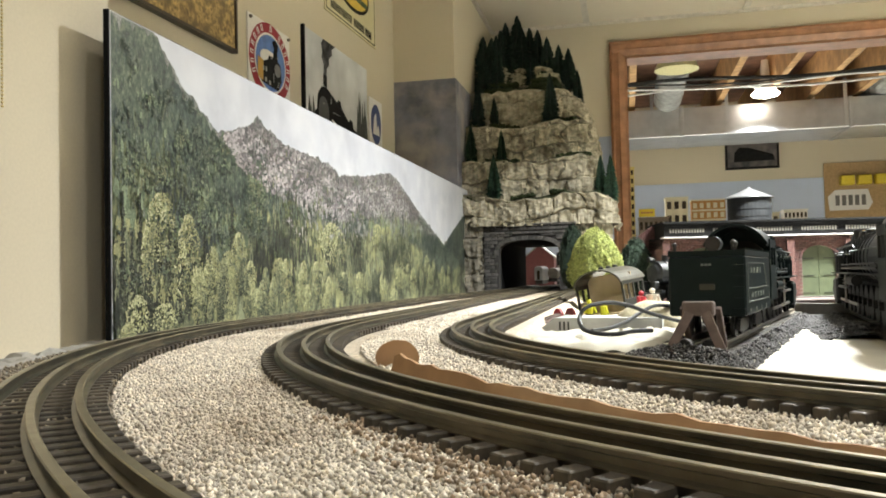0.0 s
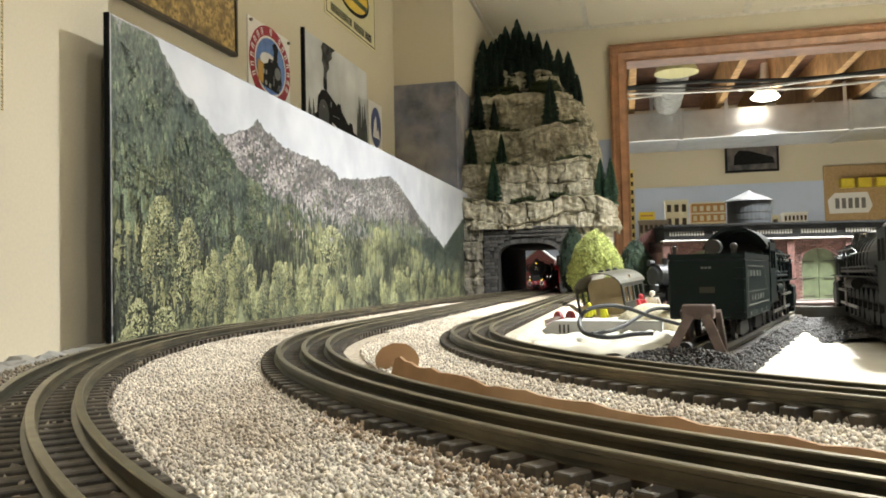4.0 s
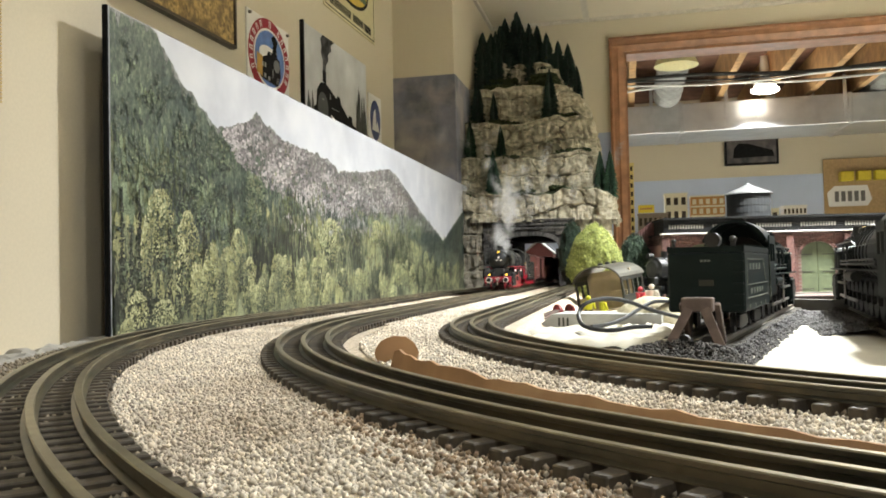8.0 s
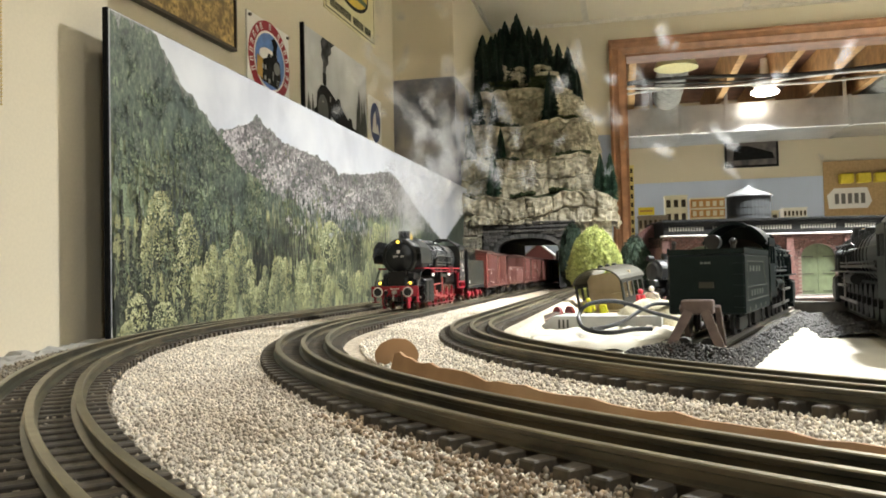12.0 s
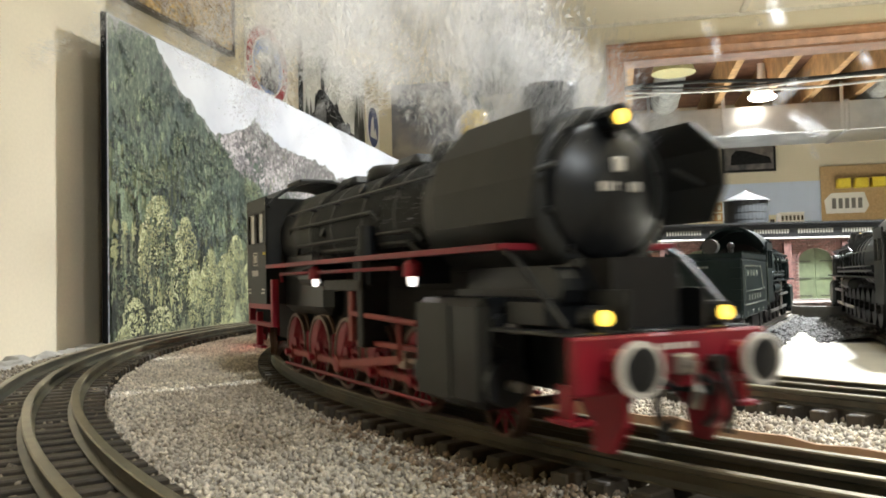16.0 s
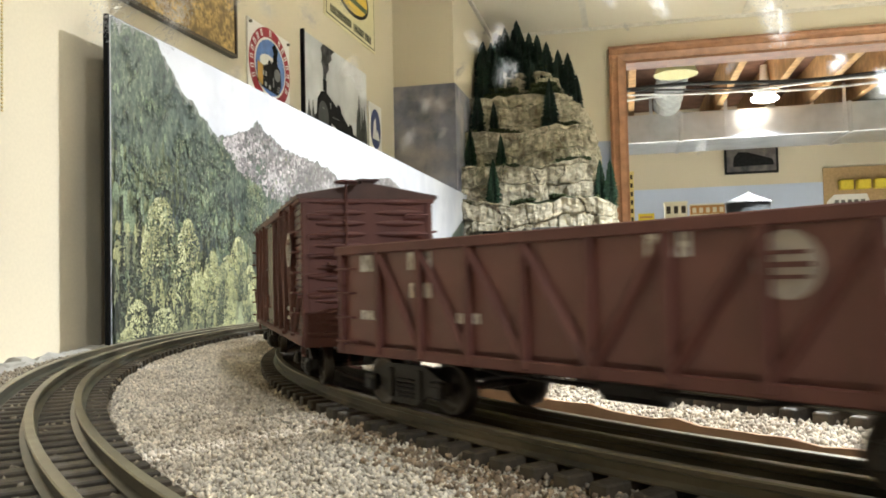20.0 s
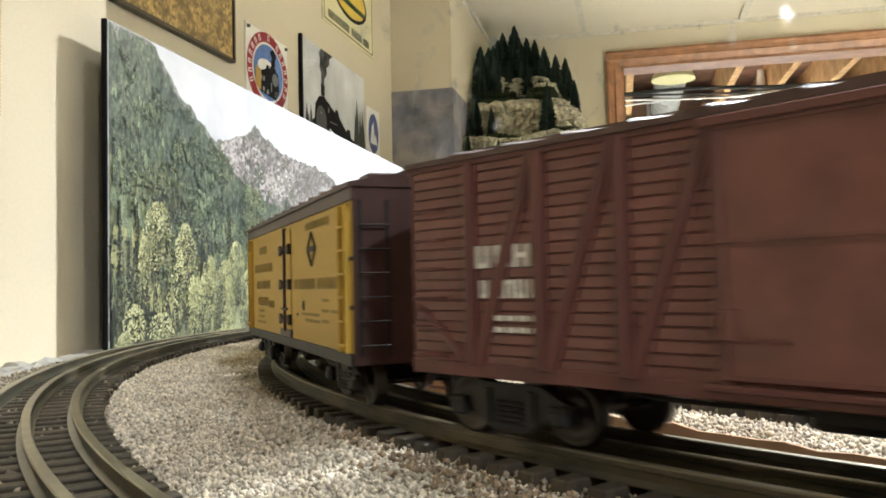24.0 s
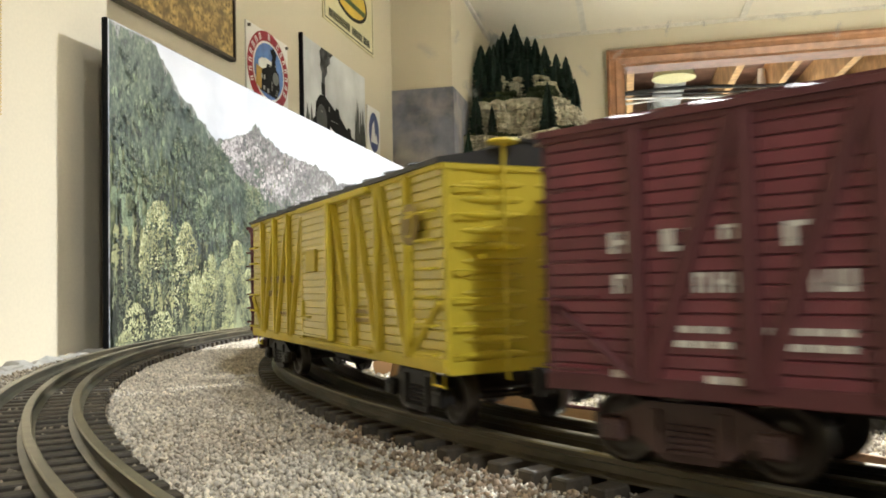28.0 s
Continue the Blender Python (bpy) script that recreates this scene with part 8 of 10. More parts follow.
# bulkhead lamp
bulb = thing("ceiling_bulb", "bright round lamp between the joists", "lamp", Matrix.Translation((0.82, 5.0, 1.085)))
bm = bmesh.new()
ball(bm, (0, 0, 0), 0.080, 20, (1, 1, 0.26))
part("globe", bm, glow("bulb_glow", (1.0, 0.90, 0.74), 16.0), bulb, "glowing white globe")
bm = bmesh.new()
lathe(bm, [(0.06, 0.022), (0.065, 0.045), (0.03, 0.06), (0.02, 0.20)], 18)
part("socket", bm, PAPER, bulb)
shade = thing("enamel_shade", "pale yellow enamel lamp shade near the ceiling", "lamp", Matrix.Translation((0.26, 4.02, 1.03)))
bm = bmesh.new()
lathe(bm, [(0.105, 0.0), (0.09, 0.035), (0.04, 0.075), (0.02, 0.10)], 22)
part("shade", bm, material("shade_enamel", (0.62, 0.58, 0.30), 0.4), shade)
far_pic = thing("framed_picture", "dark framed picture of a black locomotive on the far wall", "picture", Matrix.Translation((0.935, FAR_Y - 0.02, 0.925)))
bm = bmesh.new()
for x0, x1, z0, z1 in ((-0.19, 0.19, 0.10, 0.115), (-0.19, 0.19, -0.115, -0.10), (-0.19, -0.175, -0.10, 0.10), (0.175, 0.19, -0.10, 0.10)):
    bbox(bm, x0, x1, -0.012, 0.012, z0, z1)
part("frame", bm, INK, far_pic)
bm = bmesh.new()
bbox(bm, -0.175, 0.175, -0.004, 0.010, -0.10, 0.10)
part("print", bm, material("far_print", (0.15, 0.13, 0.12), 0.5, vary=0.5, scale=9, second=(0.03, 0.03, 0.035), second_scale=7), far_pic)
bm = bmesh.new()
prism(bm, [(-0.13, -0.06), (0.16, -0.055), (0.15, -0.01), (-0.02, 0.045), (-0.09, 0.05), (-0.125, 0.01)], "y", -0.0065, -0.0045)
part("locomotive_shape", bm, INK, far_pic)
# pegboard with parts bins and a pale plate
peg = thing("pegboard", "tan pegboard with yellow bins and a pale plate", "pegboard", Matrix.Translation((1.72, FAR_Y - 0.02, 0.605)))
bm = bmesh.new()
bbox(bm, -0.29, 0.35, 0.0, 0.012, -0.32, 0.22)
part("panel", bm, material("pegboard_tan", (0.42, 0.28, 0.13), 0.7, vary=0.15, scale=60), peg)
for k in range(4):
    bm = bmesh.new()
    bbox(bm, -0.19 + k * 0.115, -0.10 + k * 0.115, -0.07, 0.0, 0.05, 0.12, 0.006)
    part("bin", bm, YELLOW, peg)
bm = bmesh.new()
prism(bm, [(-0.26, -0.13), (0.00, -0.13), (0.03, -0.08), (0.00, 0.02), (-0.22, 0.02), (-0.27, -0.03)], "y", -0.006, 0.0)
plate = part("plate", bm, PAPER, peg, "pale lettered plate")
PLATEGREY = material("plate_grey", (0.14, 0.13, 0.12), 0.5)
for k in range(5):
    bm = bmesh.new()
    bbox(bm, -0.22 + k * 0.044, -0.192 + k * 0.044, -0.008, -0.0062, -0.095, -0.020)
    part("plate_bar", bm, PLATEGREY, plate)

# ---- town blocks on the far layout ----
def town_block(name, label, x0, x1, y, z0, z1, wall_mat, win_mat, cols_n, rows_n, band=None):
    ob = thing(name, label, "building", Matrix.Translation(((x0 + x1) / 2, y, z0)), "town buildings")
    w, h = x1 - x0, z1 - z0
    bm = bmesh.new()
    bbox(bm, -w / 2, w / 2, 0, 0.08, 0, h, 0.001)
    wl = part("wall", bm, wall_mat, ob)
    bm = bmesh.new()
    bbox(bm, -w / 2 - 0.003, w / 2 + 0.003, -0.003, 0.083, h, h + 0.006, 0.001)
    part("cornice", bm, wall_mat if band is None else band, ob)
    bm = bmesh.new()
    pw, ph = w / cols_n, h / rows_n
    bbox(bm, -pw * 0.28, pw * 0.28, -0.0012, 0.0004, -ph * 0.27, ph * 0.27)
    wm = mesh_from(bm, "window", win_mat)
    for i in range(cols_n):
        for j in range(rows_n):
            piece("window", wm, wl, pose(-w / 2 + (i + 0.5) * pw, 0, (j + 0.5) * ph))
    if band is not None:
        for j in range(1, rows_n):
            bm = bmesh.new()
            bbox(bm, -w / 2, w / 2, -0.003, 0.0, j * ph - 0.004, j * ph + 0.004)
            part("band", bm, band, wl)
    return ob


BUFF = material("yellow_brick", (0.62, 0.50, 0.17), 0.7, vary=0.1, scale=120)
CREAMB = material("cream_stucco", (0.66, 0.62, 0.48), 0.7, vary=0.06, scale=60)
TANB = material("tan_brick", (0.42, 0.22, 0.07), 0.7, vary=0.12, scale=120)
GREYB = material("grey_brick", (0.20, 0.165, 0.13), 0.75, vary=0.15, scale=120)
WINB = material("dark_pane", (0.05, 0.04, 0.03), 0.2)
town_block("office_tower", "tall narrow yellow brick office tower model", -0.015, 0.042, 3.70, -0.01, 0.525, BUFF, WINB, 3, 14)
town_block("stucco_house", "cream three-storey model house", 0.175, 0.272, 3.74, 0.20, 0.385, CREAMB, WINB, 3, 3)
town_block("brown_store", "brown banded model store building", 0.290, 0.435, 3.77, 0.20, 0.372, TANB, CREAMB, 5, 4, CREAMB)
town_block("grey_warehouse", "grey-brown brick model warehouse", 0.055, 0.180, 3.60, 0.10, 0.290, GREYB, WINB, 6, 3)
sgn = thing("roof_sign", "small yellow billboard on the warehouse roof", "sign", Matrix.Translation((0.090, 3.60, 0.298)))
bm = bmesh.new()
bbox(bm, -0.034, 0.034, -0.002, 0.002, 0.0, 0.034)
part("panel", bm, YELLOW, sgn)
bm = bmesh.new()
bbox(bm, -0.026, 0.026, -0.003, -0.0021, 0.014, 0.022)
part("bar", bm, TANB, sgn)
town_block("white_depot", "low white model building with small windows", 0.70, 0.80, 3.90, 0.20, 0.322, PAPER, WINB, 6, 3)
town_block("pale_shed", "low pale model building", 0.62, 0.69, 3.95, 0.20, 0.315, CREAMB, WINB, 2, 2)
bm = bmesh.new()
bbox(bm, -0.02, 1.4, 3.55, 4.1, -0.02, 0.199)
tagged(part("town_terrace", bm, material("terrace_board", (0.35, 0.30, 0.22), 0.8, vary=0.1)), "raised board under the town buildings", "platform")

# ---- behind the tunnel: silver coach, tank cars, red barn and girder bridge ----
SILVER = material("silver_paint", (0.40, 0.41, 0.42), 0.35, metal=0.6, vary=0.12)
TANKG = material("tank_grey", (0.22, 0.20, 0.17), 0.5, vary=0.2)
coach = thing("silver_coach", "silver streamlined coach with a dark end door", "railcar", Matrix.Translation((-0.372, 3.46, 0.017)))
bm = bmesh.new()
arc = [(-0.017, 0.016), (0.017, 0.016), (0.018, 0.060)] + [(0.018 * math.cos(a), 0.060 + 0.018 * math.sin(a)) for a in np.linspace(0.2, math.pi - 0.2, 9)] + [(-0.018, 0.060)]
prism(bm, arc, "y", 0, 0.28)
part("body", bm, SILVER, coach)
bm = bmesh.new()
bbox(bm, -0.006, 0.006, -0.001, 0.0, 0.018, 0.058)
part("end_door", bm, WINB, coach)
bm = bmesh.new()
bbox(bm, -0.016, 0.016, 0.02, 0.26, 0.0, 0.016)
part("running_gear", bm, IRON, coach)
for k in range(3):
    tankcar = thing("tank_car", "grey tank car with a dome", "tank car", Matrix.Translation((-0.325 + 0.052 * k, 3.62 + 0.235 * k, 0.017)) @ Matrix.Rotation(radians(-14), 4, "Z"), "tank cars")
    bm = bmesh.new()
    rod(bm, (0, 0, 0.046), (0, 0.21, 0.046), 0.024, 18)
    rod(bm, (0, 0.10, 0.06), (0, 0.10, 0.078), 0.011, 14)
    part("tank", bm, TANKG, tankcar)
    bm = bmesh.new()
    for y in (0.05, 0.10, 0.16):
        rod(bm, (0, y - 0.002, 0.046), (0, y + 0.002, 0.046), 0.0246, 18)
    part("strap", bm, IRON, tankcar)
    bm = bmesh.new()
    bbox(bm, -0.02, 0.02, 0.0, 0.21, 0.008, 0.022)
    part("frame", bm, IRON, tankcar)
barn = thing("red_barn", "small red gabled building behind the tunnel", "building", Matrix.Translation((-0.430, 4.15, 0)))
bm = bmesh.new()
prism(bm, [(-0.085, 0), (0.065, 0), (0.065, 0.145), (-0.01, 0.205), (-0.085, 0.145)], "y", 0, 0.15)
part("wall", bm, material("barn_red", (0.095, 0.020, 0.018), 0.7, vary=0.15, scale=80), barn)
bm = bmesh.new()
for s, xa, xb in ((1, 0.075, -0.01), (-1, -0.095, -0.01)):
    prism(bm, [(xa, 0.138), (xb, 0.208), (xb, 0.214), (xa, 0.144)], "y", -0.012, 0.16)
part("roof", bm, material("pale_roof", (0.26, 0.25, 0.23), 0.6), barn)
bridge = thing("girder_bridge", "dark lattice girder bridge behind the tunnel", "bridge", Matrix.Translation((-0.245, 3.85, 0.022)))
for z in (0.135, 0.185):
    bm = bmesh.new()
    bbox(bm, -0.08, 0.30, -0.004, 0.004, z - 0.003, z + 0.003)
    part("chord", bm, IRON, bridge)
for k in range(10):
    bm = bmesh.new()
    x = -0.08 + k * 0.038
    rod(bm, (x, 0, 0.135 if k % 2 else 0.185), (x + 0.038, 0, 0.185 if k % 2 else 0.135), 0.0022, 6)
    part("lattice_bar", bm, IRON, bridge)
bm = bmesh.new()
bbox(bm, -0.08, 0.30, 0.004, 0.05, 0.190, 0.196)
part("deck", bm, PAPER, bridge)
for x in (-0.075, 0.29):
    bm = bmesh.new()
    bbox(bm, x - 0.006, x + 0.006, -0.004, 0.05, -0.031, 0.132)
    part("pier", bm, IRON, bridge)
# added dark sheet that stands in for the gloom seen through the arch
bm = bmesh.new()
bbox(bm, -1.2, -0.02, 4.45, 4.47, -0.01, 0.135)
tagged(part("dark_screen", bm, material("tunnel_shade_colour", (0.030, 0.026, 0.022), 0.9, vary=0.2)), "dark sheet added behind the far tracks to darken the tunnel view", "screen")
# ---- the German-style 2-10-0 and its tender ----
WARMGLOW = glow("warm_headlight", (1.0, 0.66, 0.08), 2.6)
WHITEGLOW = glow("white_lamp", (1.0, 0.93, 0.85), 1.6)
REDGLOW = glow("red_tail_light", (1.0, 0.02, 0.06), 190.0)
RODSTEEL = material("rod_steel", (0.42, 0.33, 0.27), 0.35, metal=0.7, vary=0.2)
RIM = material("dull_wheel_rim", (0.17, 0.105, 0.075), 0.35, metal=0.6, vary=0.15)
ROSE = material("faded_red_rod", (0.34, 0.060, 0.052), 0.45, vary=0.2)
# pane colour is lightened: the room's reflection is put into the base
WIN = material("cab_pane_with_reflection", (0.20, 0.185, 0.155), 0.10, vary=0.1, scale=30, coat=0.5)

loco = thing("steam_locomotive", "black ten-coupled steam locomotive with red running gear", "locomotive")
AX = 0.0685


def lp(name, bm, mat, label="", smooth=False, parent=loco):
    return part(name, bm, mat, parent, label, smooth)


def along(profile, seg=28):
    """A body turned round the boiler's axis from (radius, y) pairs."""
    bm = bmesh.new()
    lathe(bm, profile, seg, Matrix.Translation((0, 0, AX)) @ Matrix.Rotation(radians(-90), 4, "X"))
    bmesh.ops.recalc_face_normals(bm, faces=bm.faces)
    return bm


boiler = lp("boiler", along([(0.0212, -0.100), (0.0212, -0.235), (0.0225, -0.237), (0.0225, -0.2705)], 32), GREYBLACK, "dusty black boiler barrel", True)
smokebox = lp("smokebox", along([(0.0200, -0.0355), (0.0222, -0.0356), (0.0236, -0.0372), (0.0236, -0.1005), (0.0214, -0.1008)], 40), GREYBLACK, smooth=True)
door = lp("smokebox_door", along([(0.0002, -0.0285), (0.006, -0.0292), (0.012, -0.0310), (0.0170, -0.0336), (0.0190, -0.0348), (0.0190, -0.0370)], 32), BLACK, "domed black smokebox door", True)
bm = bmesh.new()
for s in (-1, 1):
    tube(bm, [(s * 0.0150 + 0, -0.0315, AX + 0.008 * q) for q in (-1, 0, 1)], 0.0006, 6)
for k in range(10):
    a = math.radians(20 + k * 36)
    rod(bm, (0.0196 * math.cos(a), -0.0342, AX + 0.0196 * math.sin(a)), (0.0196 * math.cos(a), -0.0370, AX + 0.0196 * math.sin(a)), 0.0010, 6)
part("door_dogs", bm, BLACK, door)
bm = bmesh.new()
bbox(bm, -0.0020, 0.0020, -0.0300, -0.0285, AX + 0.0045, AX + 0.0085, 0.0003)
part("maker_plate", bm, WHITE, door, "small white plate")
for k, w in enumerate((0, 1, 3, 4, 5)):
    bm = bmesh.new()
    bbox(bm, -0.0070 + w * 0.0024, -0.0055 + w * 0.0024, -0.0306, -0.0286, AX - 0.0008, AX + 0.0018, 0.0002)
    part("plate_bar", bm, WHITE, door, "white bar on the number plate")
for y in (-0.128, -0.160, -0.196, -0.226):
    lp("boiler_band", along([(0.0215, y + 0.0008), (0.0215, y - 0.0008)], 32), BLACK)
bm = bmesh.new()
lathe(bm, [(0.0098, AX + 0.0212), (0.0078, AX + 0.0228), (0.0074, AX + 0.0305), (0.0082, AX + 0.0315), (0.0082, AX + 0.0340), (0.0062, AX + 0.0340), (0.0060, AX + 0.027)], 24, Matrix.Translation((0, -0.060, 0)))
lp("chimney", bm, BLACK, smooth=True)
bm = bmesh.new()
lathe(bm, [(0.0100, AX + 0.0195), (0.0092, AX + 0.0240), (0.0070, AX + 0.0262), (0.0002, AX + 0.0270)], 20, Matrix.Translation((0, -0.118, 0)))
lp("feedwater_dome", bm, GREYBLACK, smooth=True)
bm = bmesh.new()
bbox(bm, -0.0095, 0.0095, -0.158, -0.136, AX + 0.0175, AX + 0.0255, 0.0035)
lp("sand_box", bm, GREYBLACK)
bm = bmesh.new()
lathe(bm, [(0.0098, AX + 0.0195), (0.0094, AX + 0.0240), (0.0072, AX + 0.0260), (0.0002, AX + 0.0268)], 20, Matrix.Translation((0, -0.180, 0)))
lp("steam_dome", bm, GREYBLACK, smooth=True)
bm = bmesh.new()
bbox(bm, -0.0085, 0.0085, -0.225, -0.203, AX + 0.0180, AX + 0.0250, 0.003)
lp("sand_box", bm, GREYBLACK)
bm = bmesh.new()
lathe(bm, [(0.0050, AX + 0.0210), (0.0046, AX + 0.0225), (0.0045, AX + 0.0270), (0.0038, AX + 0.0296), (0.0020, AX + 0.0310), (0.0003, AX + 0.0313)], 20, Matrix.Translation((0.004, -0.098, 0.0030)))
lp("bell", bm, material("lacquered_brass", (0.62, 0.46, 0.13), 0.3, metal=0.35, vary=0.1), "polished brass bell", True)
# pipes and hand rails along the barrel
for s in (-1, 1):
    bm = bmesh.new()
    tube(bm, [(s * 0.0226, -0.052, AX + 0.0105), (s * 0.0226, -0.15, AX + 0.0105), (s * 0.0226, -0.258, AX + 0.0105)], 0.00055, 6)
    for k in range(7):
        y = -0.06 - k * 0.032
        rod(bm, (s * 0.0195, y, AX + 0.0095), (s * 0.0228, y, AX + 0.0105), 0.0008, 5)
    lp("handrail", bm, BLACK)
    for z, y0, y1, r in ((AX - 0.006, -0.104, -0.240, 0.0010), (AX - 0.010, -0.110, -0.215, 0.0013), (AX + 0.003, -0.140, -0.250, 0.0008)):
        bm = bmesh.new()
        x = s * (math.sqrt(0.0215 ** 2 - (z - AX) ** 2) + 0.0016)
        tube(bm, [(x * 0.96, y0, z - 0.004), (x, y0 - 0.006, z), (x, (y0 + y1) / 2, z), (x, y1, z), (x * 0.95, y1 - 0.004, z - 0.003)], r, 6)
        lp("boiler_pipe", bm, GREYBLACK)
    for y, z in ((-0.150, AX + 0.014), (-0.170, AX + 0.014), (-0.218, AX + 0.014), (-0.205, AX - 0.002)):
        bm = bmesh.new()
        x = s * math.sqrt(0.0213 ** 2 - (z - AX) ** 2)
        rod(bm, (x * 0.93, y, z), (x * 1.06, y, z + 0.001), 0.0022, 10)
        lp("wash_out_plug", bm, GREYBLACK)
    for y in (-0.146, -0.214):
        for dy in (-0.004, 0, 0.004):
            bm = bmesh.new()
            tube(bm, [(s * 0.008, y + dy, AX + 0.0215), (s * 0.0165, y + dy, AX + 0.0150), (s * 0.0222, y + dy, AX + 0.001), (s * 0.0225, y + dy, AX - 0.016)], 0.00055, 5)
            lp("sand_pipe", bm, BLACK)
    # pump on the running board
    bm = bmesh.new()
    rod(bm, (s * 0.0255, -0.125 - (0.02 if s > 0 else 0), 0.044), (s * 0.0255, -0.125 - (0.02 if s > 0 else 0), 0.066), 0.0034, 12)
    rod(bm, (s * 0.0255, -0.125 - (0.02 if s > 0 else 0), 0.053), (s * 0.0255, -0.125 - (0.02 if s > 0 else 0), 0.057), 0.0042, 12)
    lp("air_pump", bm, BLACK)
    # smoke deflector: a plate bent inward at the top
    bm = bmesh.new()
    prof = [(0.0300, 0.0600), (0.0312, 0.0700), (0.0300, 0.0800), (0.0258, 0.0882)]
    grid = []
    for k, (x, z) in enumerate(prof):
        f0 = -0.0220 - (0.004 if k == 0 else 0.0 if k < 3 else 0.007)
        grid.append([bm.verts.new((s * (x + d), y, z)) for d in (0, 0.0008) for y in (f0, -0.078 + (0.0, 0.001, 0.003, 0.014)[k])])
    for a, b in zip(grid, grid[1:]):
        bm.faces.new((a[0], a[1], b[1], b[0]))
        bm.faces.new((a[2], b[2], b[3], a[3]))
        bm.faces.new((a[0], b[0], b[2], a[2]))
        bm.faces.new((a[1], a[3], b[3], b[1]))
    bm.faces.new((grid[0][0], grid[0][2], grid[0][3], grid[0][1]))
    bm.faces.new((grid[-1][0], grid[-1][1], grid[-1][3], grid[-1][2]))
    bmesh.ops.recalc_face_normals(bm, faces=bm.faces)
    rod(bm, (s * 0.020, -0.030, AX + 0.006), (s * 0.0308, -0.030, AX + 0.002), 0.0008, 6)
    rod(bm, (s * 0.020, -0.068, AX + 0.006), (s * 0.0308, -0.068, AX + 0.002), 0.0008, 6)
    lp("smoke_deflector", bm, GREYBLACK, "black smoke deflector plate")
    # running board with its red edge
    bm = bmesh.new()
    bbox(bm, min(s * 0.014, s * 0.0295), max(s * 0.014, s * 0.0295), -0.270, -0.043, 0.0530, 0.0542, 0.0002)
    rb = lp("running_board", bm, BLACK)
    bm = bmesh.new()
    bbox(bm, min(s * 0.0295, s * 0.0306), max(s * 0.0295, s * 0.0306), -0.270, -0.042, 0.0527, 0.0546, 0.0002)
    bbox(bm, min(s * 0.0140, s * 0.0306), max(s * 0.0140, s * 0.0306), -0.0428, -0.0415, 0.0527, 0.0546, 0.0002)
    part("edge_strip", bm, RED, rb, "red edge of the running board")
    for y in (-0.100, -0.150, -0.200):
        bm = bmesh.new()
        bbox(bm, min(s * 0.014, s * 0.0285), max(s * 0.014, s * 0.0285), y - 0.0008, y + 0.0008, 0.0440, 0.0530)
        part("bracket", bm, BLACK, rb)
    for y in (-0.098, -0.196):
        bm = bmesh.new()
        lathe(bm, [(0.0003, 0.0432), (0.0014, 0.0436), (0.0016, 0.0450), (0.0015, 0.0470)], 12, Matrix.Translation((s * 0.0287, y, 0)))
        li = part("work_lamp", bm, WHITEGLOW, rb, "small glowing lamp under the running board")
        bm = bmesh.new()
        lathe(bm, [(0.0032, 0.0465), (0.0030, 0.0505), (0.0016, 0.0520)], 12, Matrix.Translation((s * 0.0287, y, 0)))
        part("lamp_cap", bm, RED, li)
    # air tank and long pipe below the board
    bm = bmesh.new()
    rod(bm, (s * 0.024, -0.192, 0.0475), (s * 0.024, -0.222, 0.0475), 0.0040, 14)
    lp("air_reservoir", bm, BLACK)
    bm = bmesh.new()
    tube(bm, [(s * 0.0285, -0.11, 0.0495), (s * 0.0285, -0.25, 0.0495), (s * 0.026, -0.256, 0.046)], 0.0008, 6)
    lp("pipe", bm, RED)
    # cylinder block
    bm = bmesh.new()
    bbox(bm, min(s * 0.0150, s * 0.0300), max(s * 0.0150, s * 0.0300), -0.094, -0.052, 0.0090, 0.0400, 0.0025)
    for y in (-0.095, -0.051):
        rod(bm, (s * 0.0232, y - 0.0015, 0.0165), (s * 0.0232, y + 0.0015, 0.0165), 0.0066, 18)
        rod(bm, (s * 0.0232, y - 0.0012, 0.0310), (s * 0.0232, y + 0.0012, 0.0310), 0.0048, 16)
    cyl = lp("cylinder_block", bm, BLACK, "black steam cylinder")
    bm = bmesh.new()
    bbox(bm, min(s * 0.0300, s * 0.0306), max(s * 0.0300, s * 0.0306), -0.092, -0.070, 0.0105, 0.0385, 0.0002)
    part("cladding", bm, GREYBLACK, cyl, "dull grey cylinder cladding")
    bm = bmesh.new()
    for z in (0.0162, 0.0318):
        rod(bm, (s * 0.0232, -0.0485, z), (s * 0.0232, -0.044, z), 0.0016, 8)
    part("tail_rod", bm, STEEL, cyl)
    # guide bars and motion bracket
    bm = bmesh.new()
    bbox(bm, min(s * 0.0218, s * 0.0246), max(s * 0.0218, s * 0.0246), -0.143, -0.094, 0.0210, 0.0230, 0.0003)
    lp("slide_bar", bm, ROSE)
    bm = bmesh.new()
    bbox(bm, min(s * 0.0175, s * 0.0290), max(s * 0.0175, s * 0.0290), -0.147, -0.142, 0.0205, 0.0530, 0.0006)
    bbox(bm, min(s * 0.0260, s * 0.0290), max(s * 0.0260, s * 0.0290), -0.185, -0.142, 0.0415, 0.0460, 0.0006)
    lp("link_bracket", bm, IRON)
    bm = bmesh.new()
    bbox(bm, min(s * 0.0262, s * 0.0285), max(s * 0.0262, s * 0.0285), -0.158, -0.154, 0.022, 0.0440, 0.0006)
    rod(bm, (s * 0.0274, -0.156, 0.0330), (s * 0.0274, -0.098, 0.0312), 0.0011, 8)
    rod(bm, (s * 0.0274, -0.112, 0.0330), (s * 0.0274, -0.112, 0.0180), 0.0010, 8)
    lp("valve_link", bm, ROSE)
    # cab side
    bm = bmesh.new()
